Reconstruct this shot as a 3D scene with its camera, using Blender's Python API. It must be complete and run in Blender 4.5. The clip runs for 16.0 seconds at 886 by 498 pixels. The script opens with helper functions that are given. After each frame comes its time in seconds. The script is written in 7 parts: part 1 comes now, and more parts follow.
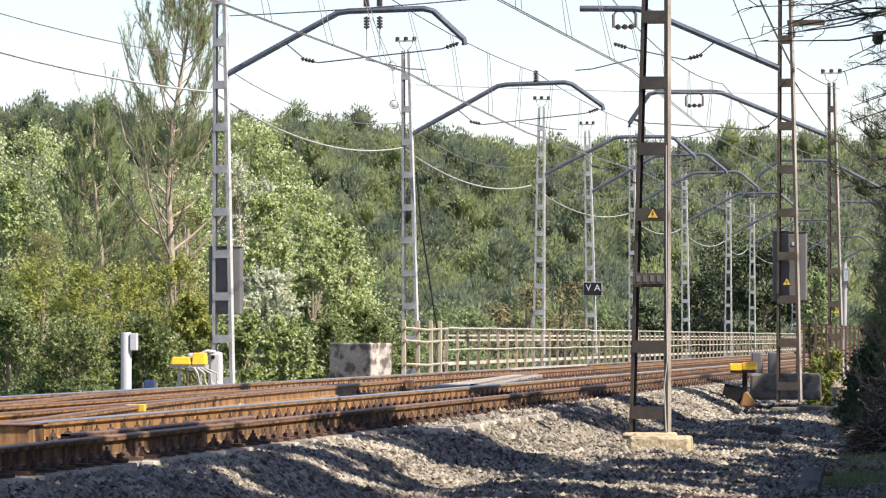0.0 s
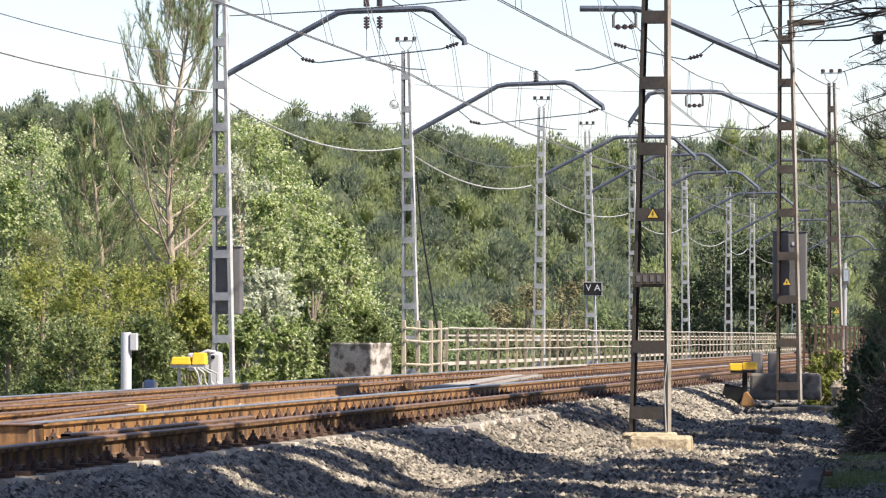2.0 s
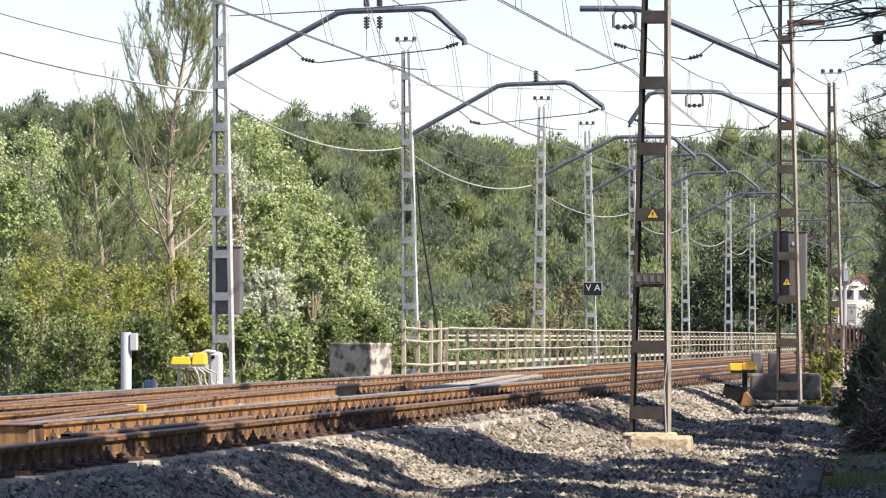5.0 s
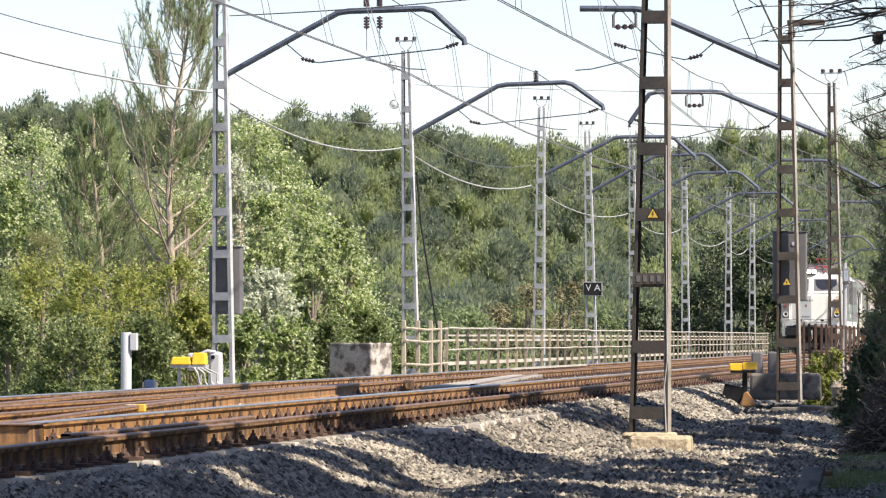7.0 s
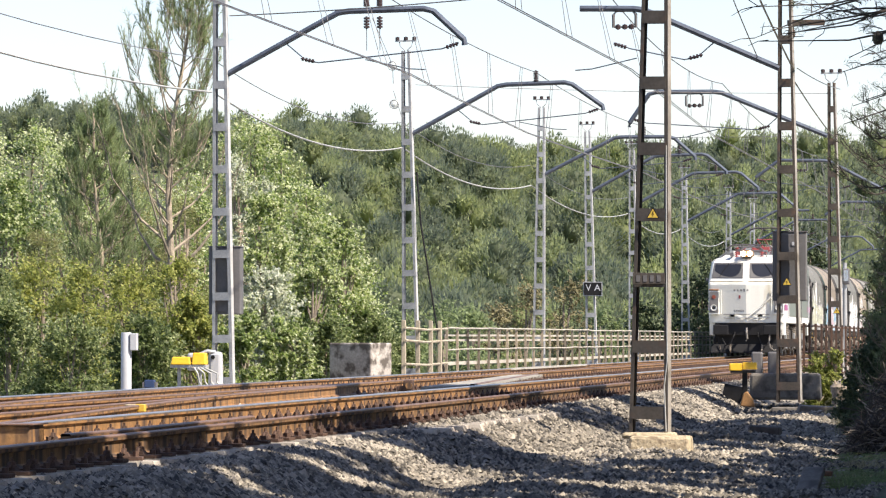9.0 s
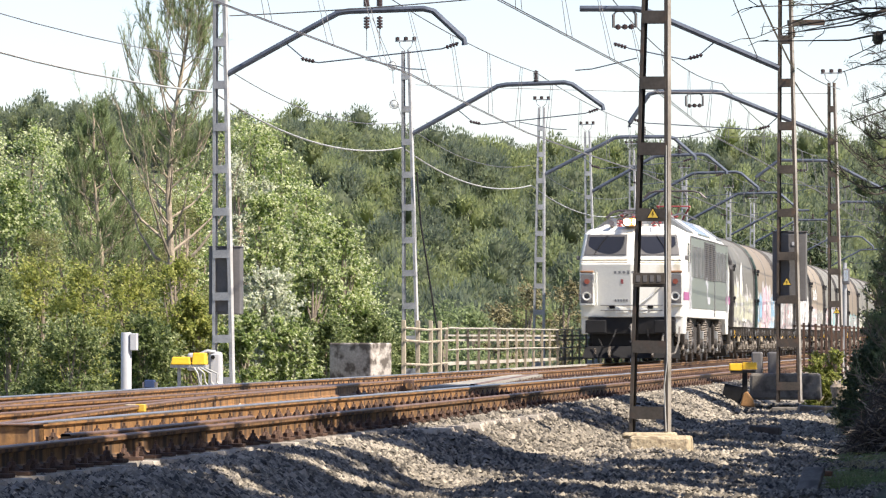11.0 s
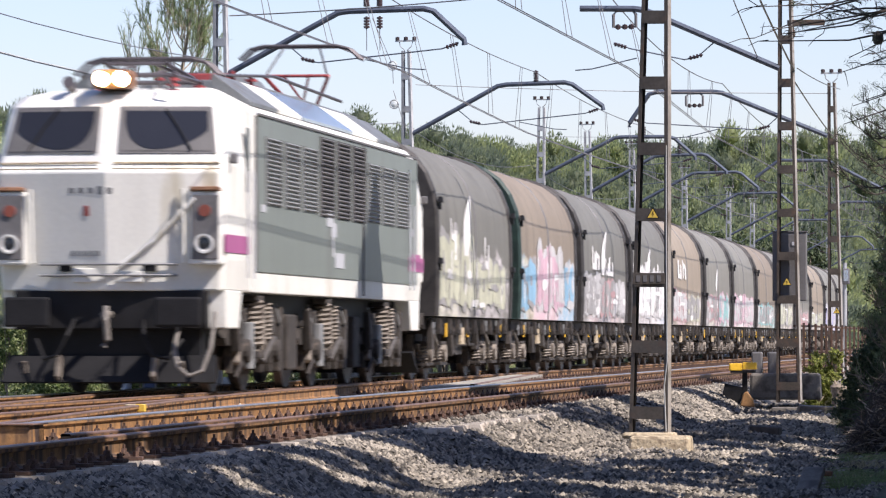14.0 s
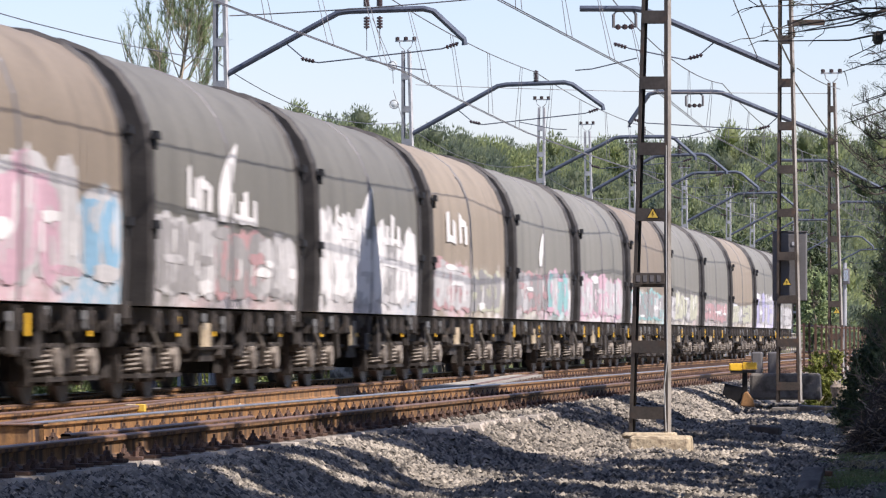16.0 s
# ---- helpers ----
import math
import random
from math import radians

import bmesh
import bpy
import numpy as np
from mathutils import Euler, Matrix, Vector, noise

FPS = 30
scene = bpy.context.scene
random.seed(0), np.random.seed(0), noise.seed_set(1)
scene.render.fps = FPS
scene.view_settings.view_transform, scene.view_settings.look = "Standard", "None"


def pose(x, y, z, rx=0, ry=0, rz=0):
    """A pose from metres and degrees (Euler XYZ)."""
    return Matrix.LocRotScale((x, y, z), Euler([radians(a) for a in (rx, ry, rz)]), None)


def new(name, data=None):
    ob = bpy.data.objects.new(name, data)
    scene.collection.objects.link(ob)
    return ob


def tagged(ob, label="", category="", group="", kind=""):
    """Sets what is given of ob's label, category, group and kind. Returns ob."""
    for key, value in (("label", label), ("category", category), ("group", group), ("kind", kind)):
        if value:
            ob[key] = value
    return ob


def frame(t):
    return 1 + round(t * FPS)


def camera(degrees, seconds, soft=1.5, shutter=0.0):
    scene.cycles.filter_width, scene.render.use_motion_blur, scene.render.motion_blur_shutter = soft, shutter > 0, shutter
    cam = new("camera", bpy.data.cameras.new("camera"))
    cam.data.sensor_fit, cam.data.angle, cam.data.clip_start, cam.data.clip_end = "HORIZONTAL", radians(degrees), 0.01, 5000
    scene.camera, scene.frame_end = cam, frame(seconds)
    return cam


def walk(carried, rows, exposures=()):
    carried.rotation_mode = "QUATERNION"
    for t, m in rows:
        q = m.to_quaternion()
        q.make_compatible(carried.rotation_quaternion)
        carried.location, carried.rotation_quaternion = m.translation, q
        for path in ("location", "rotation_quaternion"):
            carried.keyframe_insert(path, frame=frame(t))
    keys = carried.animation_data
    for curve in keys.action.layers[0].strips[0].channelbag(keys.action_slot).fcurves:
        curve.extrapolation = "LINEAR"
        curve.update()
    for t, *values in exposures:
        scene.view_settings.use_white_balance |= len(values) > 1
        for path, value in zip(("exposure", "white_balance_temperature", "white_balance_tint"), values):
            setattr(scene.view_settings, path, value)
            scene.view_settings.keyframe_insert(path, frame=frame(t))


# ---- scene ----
# World: the tracks run along +Y, rail tops at z = 0, the camera stands beside them on a tripod.
SHUTTER = 0.45
cam = camera(11.19, 16.0, soft=1.2, shutter=SHUTTER)
EYE_POSE = pose(0, 0, 0.716, 91.1315, 0, 7.697)
walk(cam, [(0, EYE_POSE), (16, EYE_POSE)],
     exposures=[(0, 1.15, 6380, 13), (11.3, 1.15, 6380, 13), (12.6, 1.06, 6420, 17), (13.6, 0.82, 5950, 19), (16, 0.82, 5950, 19)])

# ---- light: sun from the right and slightly behind, clear pale sky ----
SUN_FROM = Vector((1.0, -0.48, 1.24)).normalized()
world = bpy.data.worlds.new("sky")
scene.world = world
world.use_nodes = True
wn = world.node_tree.nodes
sky = wn.new("ShaderNodeTexSky")
sky.sky_type = 'NISHITA'
sky.sun_disc = False
sky.sun_elevation = math.asin(SUN_FROM.z)
sky.sun_rotation = math.atan2(SUN_FROM.x, SUN_FROM.y)
sky.air_density, sky.dust_density, sky.ozone_density = 1.0, 0.6, 2.6
wn["Background"].inputs[1].default_value = 0.09
haze = wn.new("ShaderNodeMix")
haze.data_type, haze.blend_type = 'RGBA', 'MULTIPLY'
haze.inputs["Factor"].default_value = 1.0
haze.inputs["B"].default_value = (1.08, 0.985, 1.0, 1)
world.node_tree.links.new(sky.outputs[0], haze.inputs["A"])
world.node_tree.links.new(haze.outputs["Result"], wn["Background"].inputs[0])
sun = new("sun", bpy.data.lights.new("sun", 'SUN'))
sun.data.energy, sun.data.angle, sun.data.color = 5.0, radians(0.53), (1.0, 0.90, 0.75)
sun.rotation_euler = SUN_FROM.to_track_quat("Z", "Y").to_euler()

rnd = random.Random(7)
rng = np.random.default_rng(11)


# ---- materials ----
def ramp_color(c, k):
    return (min(1, c[0] * k), min(1, c[1] * k), min(1, c[2] * k), 1)


def mat(name, color, rough=0.6, metal=0.0, var=0.25, scale=3.0, fine=40.0, bump=0.15, second=None, patch=0.5, per_object=0.0, per_island=0.0, spec=0.5, streak=False, dist=0.01):
    """Noise at two scales between shades of a colour, with a second colour in patches (rust, dirt)."""
    m = bpy.data.materials.new(name)
    m.use_nodes = True
    nt = m.node_tree
    n, l = nt.nodes, nt.links
    b = n["Principled BSDF"]
    b.inputs["Roughness"].default_value = rough
    b.inputs["Metallic"].default_value = metal
    b.inputs["Specular IOR Level"].default_value = spec
    tc = n.new("ShaderNodeTexCoord")
    mp = n.new("ShaderNodeMapping")
    l.new(tc.outputs["Object"], mp.inputs[0])
    if streak:
        mp.inputs["Scale"].default_value = (1, 1, 0.12)
    big = n.new("ShaderNodeTexNoise")
    big.inputs["Scale"].default_value, big.inputs["Detail"].default_value = scale, 6
    small = n.new("ShaderNodeTexNoise")
    small.inputs["Scale"].default_value, small.inputs["Detail"].default_value = fine, 4
    l.new(mp.outputs[0], big.inputs["Vector"])
    l.new(tc.outputs["Object"], small.inputs["Vector"])
    r1 = n.new("ShaderNodeValToRGB")
    r1.color_ramp.elements[0].position, r1.color_ramp.elements[1].position = 0.3, 0.7
    r1.color_ramp.elements[0].color = ramp_color(color, 1 - var)
    r1.color_ramp.elements[1].color = ramp_color(color, 1 + var)
    add = n.new("ShaderNodeMath")
    add.operation = 'ADD'
    half = n.new("ShaderNodeMath")
    half.operation = 'MULTIPLY_ADD'
    half.inputs[1].default_value, half.inputs[2].default_value = 0.6, -0.3
    l.new(small.outputs["Fac"], half.inputs[0])
    l.new(big.outputs["Fac"], add.inputs[0])
    l.new(half.outputs[0], add.inputs[1])
    l.new(add.outputs[0], r1.inputs[0])
    out = r1.outputs[0]
    if second:
        pn = n.new("ShaderNodeTexNoise")
        pn.inputs["Scale"].default_value, pn.inputs["Detail"].default_value = scale * 1.7, 8
        l.new(mp.outputs[0], pn.inputs["Vector"])
        pr = n.new("ShaderNodeValToRGB")
        pr.color_ramp.elements[0].position, pr.color_ramp.elements[1].position = patch, min(1, patch + 0.14)
        l.new(pn.outputs["Fac"], pr.inputs[0])
        mx = n.new("ShaderNodeMix")
        mx.data_type = 'RGBA'
        l.new(pr.outputs[0], mx.inputs["Factor"])
        l.new(out, mx.inputs["A"])
        mx.inputs["B"].default_value = (*second, 1)
        out = mx.outputs["Result"]
    if per_object or per_island:
        src = n.new("ShaderNodeObjectInfo").outputs["Random"] if per_object else n.new("ShaderNodeNewGeometry").outputs["Random Per Island"]
        k = per_object or per_island
        vr = n.new("ShaderNodeMapRange")
        vr.inputs["To Min"].default_value, vr.inputs["To Max"].default_value = 1 - k, 1 + k
        l.new(src, vr.inputs["Value"])
        hs = n.new("ShaderNodeHueSaturation")
        l.new(vr.outputs[0], hs.inputs["Value"])
        l.new(out, hs.inputs["Color"])
        out = hs.outputs[0]
    l.new(out, b.inputs["Base Color"])
    if bump:
        bp = n.new("ShaderNodeBump")
        bp.inputs["Strength"].default_value, bp.inputs["Distance"].default_value = bump, dist
        l.new(small.outputs["Fac"], bp.inputs["Height"])
        l.new(bp.outputs[0], b.inputs["Normal"])
    return m


def leaf_mat(name, dark, light, scale=0.6, trans=0.35, rough=0.55, mix=0.7, lo=0.2, hi=0.85, detail=3, mid=None, spec=0.3):
    """Foliage: two greens by leaf and by clump, with light passing through the leaves."""
    m = bpy.data.materials.new(name)
    m.use_nodes = True
    n, l = m.node_tree.nodes, m.node_tree.links
    b = n["Principled BSDF"]
    b.inputs["Roughness"].default_value = rough
    b.inputs["Specular IOR Level"].default_value = spec
    geo = n.new("ShaderNodeNewGeometry")
    tc = n.new("ShaderNodeTexCoord")
    ns = n.new("ShaderNodeTexNoise")
    ns.inputs["Scale"].default_value, ns.inputs["Detail"].default_value = scale, detail
    l.new(tc.outputs["Object"], ns.inputs["Vector"])
    mul = n.new("ShaderNodeMath")
    mul.operation = 'MULTIPLY_ADD'
    mul.inputs[1].default_value, mul.inputs[2].default_value = mix, -mix / 2
    l.new(geo.outputs["Random Per Island"], mul.inputs[0])
    ad = n.new("ShaderNodeMath")
    ad.operation = 'ADD'
    l.new(ns.outputs["Fac"], ad.inputs[0])
    l.new(mul.outputs[0], ad.inputs[1])
    r = n.new("ShaderNodeValToRGB")
    r.color_ramp.elements[0].position, r.color_ramp.elements[1].position = lo, hi
    r.color_ramp.elements[0].color, r.color_ramp.elements[1].color = (*dark, 1), (*light, 1)
    if mid:
        e = r.color_ramp.elements.new((lo + hi) / 2)
        e.color = (*mid, 1)
    l.new(ad.outputs[0], r.inputs[0])
    l.new(r.outputs[0], b.inputs["Base Color"])
    tr = n.new("ShaderNodeBsdfTranslucent")
    l.new(r.outputs[0], tr.inputs[0])
    mx = n.new("ShaderNodeMixShader")
    mx.inputs[0].default_value = trans
    l.new(b.outputs[0], mx.inputs[1])
    l.new(tr.outputs[0], mx.inputs[2])
    l.new(mx.outputs[0], n["Material Output"].inputs["Surface"])
    return m


def glow_mat(name, color, strength):
    m = bpy.data.materials.new(name)
    m.use_nodes = True
    b = m.node_tree.nodes["Principled BSDF"]
    b.inputs["Base Color"].default_value = (*color, 1)
    b.inputs["Emission Color"].default_value = (*color, 1)
    b.inputs["Emission Strength"].default_value = strength
    return m


M = {}
M["ballast"] = mat("ballast_stone", (0.17, 0.15, 0.118), 0.85, var=0.4, scale=0.7, fine=22, bump=0.9, per_island=0.88, dist=0.03)
M["soil"] = mat("dry_soil", (0.085, 0.085, 0.045), 0.9, var=0.3, scale=0.4, fine=12, bump=0.6, second=(0.05, 0.065, 0.025), patch=0.4, dist=0.04)
M["rust_rail"] = mat("rusty_rail", (0.235, 0.126, 0.047), 0.75, 0.1, var=0.4, scale=3.2, fine=30, bump=0.25, second=(0.055, 0.034, 0.025), patch=0.5, streak=True)
# darker rust: grime, and tree shade on the near rail put into colour
M["rail_grimy_shaded"] = mat("grimy_shaded_rusty_rail", (0.18, 0.10, 0.043), 0.75, 0.1, var=0.4, scale=3.2, fine=30, bump=0.25, second=(0.035, 0.024, 0.019), patch=0.46, streak=True)
M["rail_top"] = mat("worn_rail_top", (0.46, 0.45, 0.45), 0.34, 0.85, var=0.15, scale=2, fine=60, bump=0.05)
M["rail_dull"] = mat("dull_rail_top", (0.21, 0.13, 0.09), 0.5, 0.5, var=0.25, scale=2, fine=60, bump=0.05)
M["rust_dark"] = mat("dark_rust", (0.07, 0.039, 0.026), 0.8, 0.1, var=0.4, scale=6, fine=50, bump=0.3, per_object=0.3)
M["sleeper"] = mat("weathered_sleeper", (0.34, 0.305, 0.26), 0.85, var=0.3, scale=4, fine=50, bump=0.4, second=(0.16, 0.09, 0.055), patch=0.55, per_object=0.25)
M["concrete"] = mat("stained_concrete", (0.38, 0.35, 0.31), 0.85, var=0.2, scale=2, fine=30, bump=0.3, second=(0.15, 0.135, 0.115), patch=0.53)
# stained concrete whose dark tone also holds the shade it lies in
M["concrete_shaded"] = mat("stained_shaded_concrete", (0.15, 0.135, 0.115), 0.85, var=0.25, scale=2.5, fine=30, bump=0.4, second=(0.07, 0.062, 0.052), patch=0.5)
M["concrete_streaked"] = mat("streaked_concrete", (0.36, 0.33, 0.295), 0.85, var=0.3, scale=2.2, fine=24, bump=0.4, second=(0.085, 0.072, 0.06), patch=0.44)
M["concrete_warm"] = mat("old_concrete_base", (0.40, 0.33, 0.22), 0.85, var=0.3, scale=5, fine=26, bump=0.8, second=(0.22, 0.17, 0.11), patch=0.5, dist=0.02)
M["end_dark"] = mat("dark_end_steel", (0.035, 0.032, 0.03), 0.6, 0.2, var=0.3, scale=4, fine=30, bump=0.1)
M["end_green"] = mat("dark_green_end_steel", (0.018, 0.036, 0.03), 0.5, 0.2, var=0.3, scale=4, fine=30, bump=0.1)
M["galv"] = mat("galvanised_steel", (0.33, 0.335, 0.34), 0.5, 0.25, var=0.2, scale=5, fine=40, bump=0.08)
M["galv_lit"] = mat("lit_galvanised_edge", (0.44, 0.44, 0.435), 0.5, 0.15, var=0.2, scale=4, fine=40, bump=0.05)
M["mast_rust"] = mat("rusted_brown_paint", (0.07, 0.06, 0.049), 0.6, 0.15, var=0.3, scale=3, fine=30, bump=0.15, second=(0.088, 0.062, 0.046), patch=0.56)
M["mast_tan"] = mat("weathered_tan_paint", (0.088, 0.07, 0.053), 0.6, 0.1, var=0.3, scale=3, fine=30, bump=0.15, second=(0.14, 0.09, 0.06), patch=0.54)
# dull yellow; on the warning signs it includes the shade they hang in
M["sign_yellow"] = mat("dull_yellow_sign", (0.52, 0.36, 0.05), 0.5, var=0.15, scale=9, fine=40, bump=0.03)
M["arm"] = mat("arm_steel", (0.085, 0.10, 0.13), 0.5, 0.4, var=0.2, scale=4, fine=30, bump=0.05)
M["wire"] = mat("copper_wire", (0.20, 0.19, 0.19), 0.45, 0.6, var=0.15, scale=2, fine=30, bump=0)
M["cable"] = mat("pale_cable", (0.36, 0.365, 0.35), 0.5, 0.1, var=0.15, scale=2, fine=30, bump=0)
M["insul"] = mat("brown_insulator", (0.045, 0.03, 0.03), 0.25, 0.0, var=0.2, bump=0)
M["insul_pale"] = mat("glass_insulator", (0.55, 0.58, 0.56), 0.25, 0.0, var=0.1, bump=0)
M["box_grey"] = mat("grey_steel_box", (0.13, 0.125, 0.125), 0.55, 0.2, var=0.15, scale=2, fine=30, bump=0.05, second=(0.17, 0.12, 0.09), patch=0.68)
M["yellow"] = mat("yellow_cover", (0.74, 0.44, 0.02), 0.45, var=0.12, scale=4, fine=30, bump=0.05, second=(0.5, 0.30, 0.05), patch=0.62)
M["white_paint"] = mat("white_plastic", (0.42, 0.43, 0.45), 0.5, var=0.06, scale=3, fine=30, bump=0.05)
M["black"] = mat("black_paint", (0.012, 0.012, 0.013), 0.6, var=0.3, bump=0.05, spec=0.2)
M["fence_post"] = mat("rusty_fence_post", (0.22, 0.185, 0.138), 0.75, 0.1, var=0.3, scale=5, fine=30, bump=0.2, per_object=0.35)
M["fence_rail"] = mat("pale_fence_rail", (0.35, 0.325, 0.27), 0.7, var=0.2, scale=1.5, fine=30, bump=0.1, second=(0.33, 0.22, 0.15), patch=0.6)
M["board"] = mat("bleached_board", (0.27, 0.255, 0.22), 0.8, var=0.2, scale=1.4, fine=20, bump=0.3, second=(0.27, 0.24, 0.2), patch=0.56)
M["grass_green"] = mat("green_grass", (0.16, 0.21, 0.07), 0.7, var=0.3, scale=4, fine=20, bump=0, per_island=0.4)
M["old_wood"] = mat("weathered_wood", (0.31, 0.27, 0.20), 0.8, var=0.25, scale=4, fine=40, bump=0.3, streak=True)
M["bark"] = mat("bark", (0.23, 0.19, 0.145), 0.9, var=0.35, scale=6, fine=30, bump=0.6)
M["bark_pale"] = mat("pale_pine_bark", (0.28, 0.235, 0.175), 0.9, var=0.4, scale=6, fine=30, bump=0.6)
# dark bark; on boughs and brushwood it puts their shade into the colour
M["bark_dark_shaded"] = mat("dark_shaded_twig_bark", (0.06, 0.05, 0.042), 0.9, var=0.35, scale=6, fine=30, bump=0.3)
M["straw"] = mat("dry_grass", (0.30, 0.27, 0.15), 0.8, var=0.3, scale=4, fine=20, bump=0, per_island=0.45)
M["blue_box"] = mat("dark_blue_paint", (0.025, 0.045, 0.11), 0.45, var=0.15, bump=0.03)
M["leaf_poplar"] = leaf_mat("poplar_leaves", (0.13, 0.195, 0.05), (0.70, 0.72, 0.48), 0.7, 0.6, rough=0.42, mix=0.9, mid=(0.40, 0.48, 0.16), spec=0.5)
M["leaf_silver"] = leaf_mat("silver_leaves", (0.30, 0.35, 0.20), (0.80, 0.80, 0.68), 0.7, 0.5, mix=0.9)
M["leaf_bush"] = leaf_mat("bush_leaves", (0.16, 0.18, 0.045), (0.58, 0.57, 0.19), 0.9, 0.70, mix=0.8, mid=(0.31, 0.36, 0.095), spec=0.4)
M["leaf_mid"] = leaf_mat("bush_leaves_green", (0.08, 0.115, 0.035), (0.42, 0.46, 0.22), 0.8, 0.58, mix=0.8, mid=(0.175, 0.225, 0.075), spec=0.5)
M["leaf_olive"] = leaf_mat("shaded_olive_leaves", (0.15, 0.16, 0.06), (0.34, 0.34, 0.15), 0.5, 0.55)
M["leaf_pine"] = leaf_mat("pine_needles", (0.15, 0.20, 0.09), (0.38, 0.45, 0.22), 0.8, 0.55, mix=0.5)
# far pines: distant haze is put into the pale, bluish dark greens
M["leaf_hill_hazed"] = leaf_mat("hazed_hill_pines", (0.165, 0.20, 0.142), (0.335, 0.38, 0.178), 0.12, 0.74, mix=0.10, lo=0.38, hi=0.62, mid=(0.245, 0.285, 0.165))
# dark greens that also hold the shade on growth beside the path
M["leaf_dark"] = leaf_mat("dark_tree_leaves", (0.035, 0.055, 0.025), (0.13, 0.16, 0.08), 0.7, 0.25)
M["leaf_dry"] = leaf_mat("dry_shrub_leaves", (0.13, 0.115, 0.055), (0.28, 0.25, 0.13), 0.7, 0.25)
M["loco_white"] = mat("loco_white", (0.66, 0.658, 0.61), 0.4, var=0.07, scale=1.5, fine=20, bump=0.03, second=(0.47, 0.43, 0.33), patch=0.6, streak=True)
M["loco_grey"] = mat("loco_grey", (0.15, 0.17, 0.155), 0.38, var=0.08, scale=1.5, fine=20, bump=0.03, second=(0.11, 0.108, 0.10), patch=0.6, streak=True)
M["loco_roof"] = mat("loco_roof_grey", (0.15, 0.16, 0.165), 0.55, 0.2, var=0.2, scale=2, fine=20, bump=0.08, second=(0.12, 0.1, 0.08), patch=0.58)
M["loco_silver"] = mat("loco_roof_panel", (0.50, 0.55, 0.62), 0.18, 0.75, var=0.06, scale=2, fine=20, bump=0.02)
M["purple"] = mat("purple_stripe", (0.32, 0.075, 0.21), 0.4, var=0.06, bump=0)
M["louvre"] = mat("louvre_grey", (0.19, 0.195, 0.195), 0.5, var=0.1, bump=0)
M["dark_gap"] = mat("dark_gap", (0.03, 0.03, 0.03), 0.7, var=0.2, bump=0)
M["glass"] = mat("dark_windscreen", (0.02, 0.021, 0.026), 0.12, 0.0, var=0.05, bump=0)
M["glass_dusty"] = mat("dusty_windscreen", (0.125, 0.12, 0.113), 0.3, 0.0, var=0.12, scale=3, fine=30, bump=0)
M["bogie"] = mat("grimy_bogie", (0.034, 0.029, 0.025), 0.8, 0.1, var=0.4, scale=5, fine=30, bump=0.3, second=(0.085, 0.067, 0.052), patch=0.57)
M["dusty"] = mat("dusty_gear", (0.20, 0.175, 0.145), 0.8, 0.1, var=0.35, scale=5, fine=30, bump=0.3, second=(0.08, 0.064, 0.05), patch=0.5)
M["spring"] = mat("dusty_spring", (0.18, 0.165, 0.145), 0.6, 0.2, var=0.2, scale=5, fine=30, bump=0.1)
M["spring_dark"] = mat("grimy_spring", (0.085, 0.077, 0.068), 0.6, 0.2, var=0.25, scale=5, fine=30, bump=0.1)
M["mast_lit"] = mat("lit_mast_edge", (0.27, 0.25, 0.225), 0.6, var=0.3, scale=2, fine=30, bump=0.1, second=(0.09, 0.07, 0.05), patch=0.55)
M["wheel"] = mat("wheel_steel", (0.12, 0.10, 0.09), 0.55, 0.5, var=0.3, scale=6, fine=30, bump=0.1)
M["panto"] = mat("pantograph_steel", (0.09, 0.08, 0.085), 0.5, 0.4, var=0.2, bump=0)
M["panto_red"] = mat("red_insulator", (0.27, 0.05, 0.05), 0.5, var=0.2, bump=0)
M["lamp_on"] = glow_mat("lit_headlamp", (1.0, 0.74, 0.38), 14)
# brown lamp plate, brightened so its colour carries the lamps' orange halo
M["lamp_halo"] = mat("brown_lamp_halo", (0.42, 0.22, 0.09), 0.5, 0.2, var=0.2, bump=0.05)
M["lamp_red"] = mat("red_lens", (0.17, 0.045, 0.03), 0.2, var=0.1, bump=0)
M["lamp_glass"] = mat("lamp_lens", (0.62, 0.62, 0.6), 0.15, 0.2, var=0.1, bump=0)
M["orange"] = mat("rusty_hood", (0.20, 0.10, 0.05), 0.6, var=0.3, scale=6, bump=0.05)


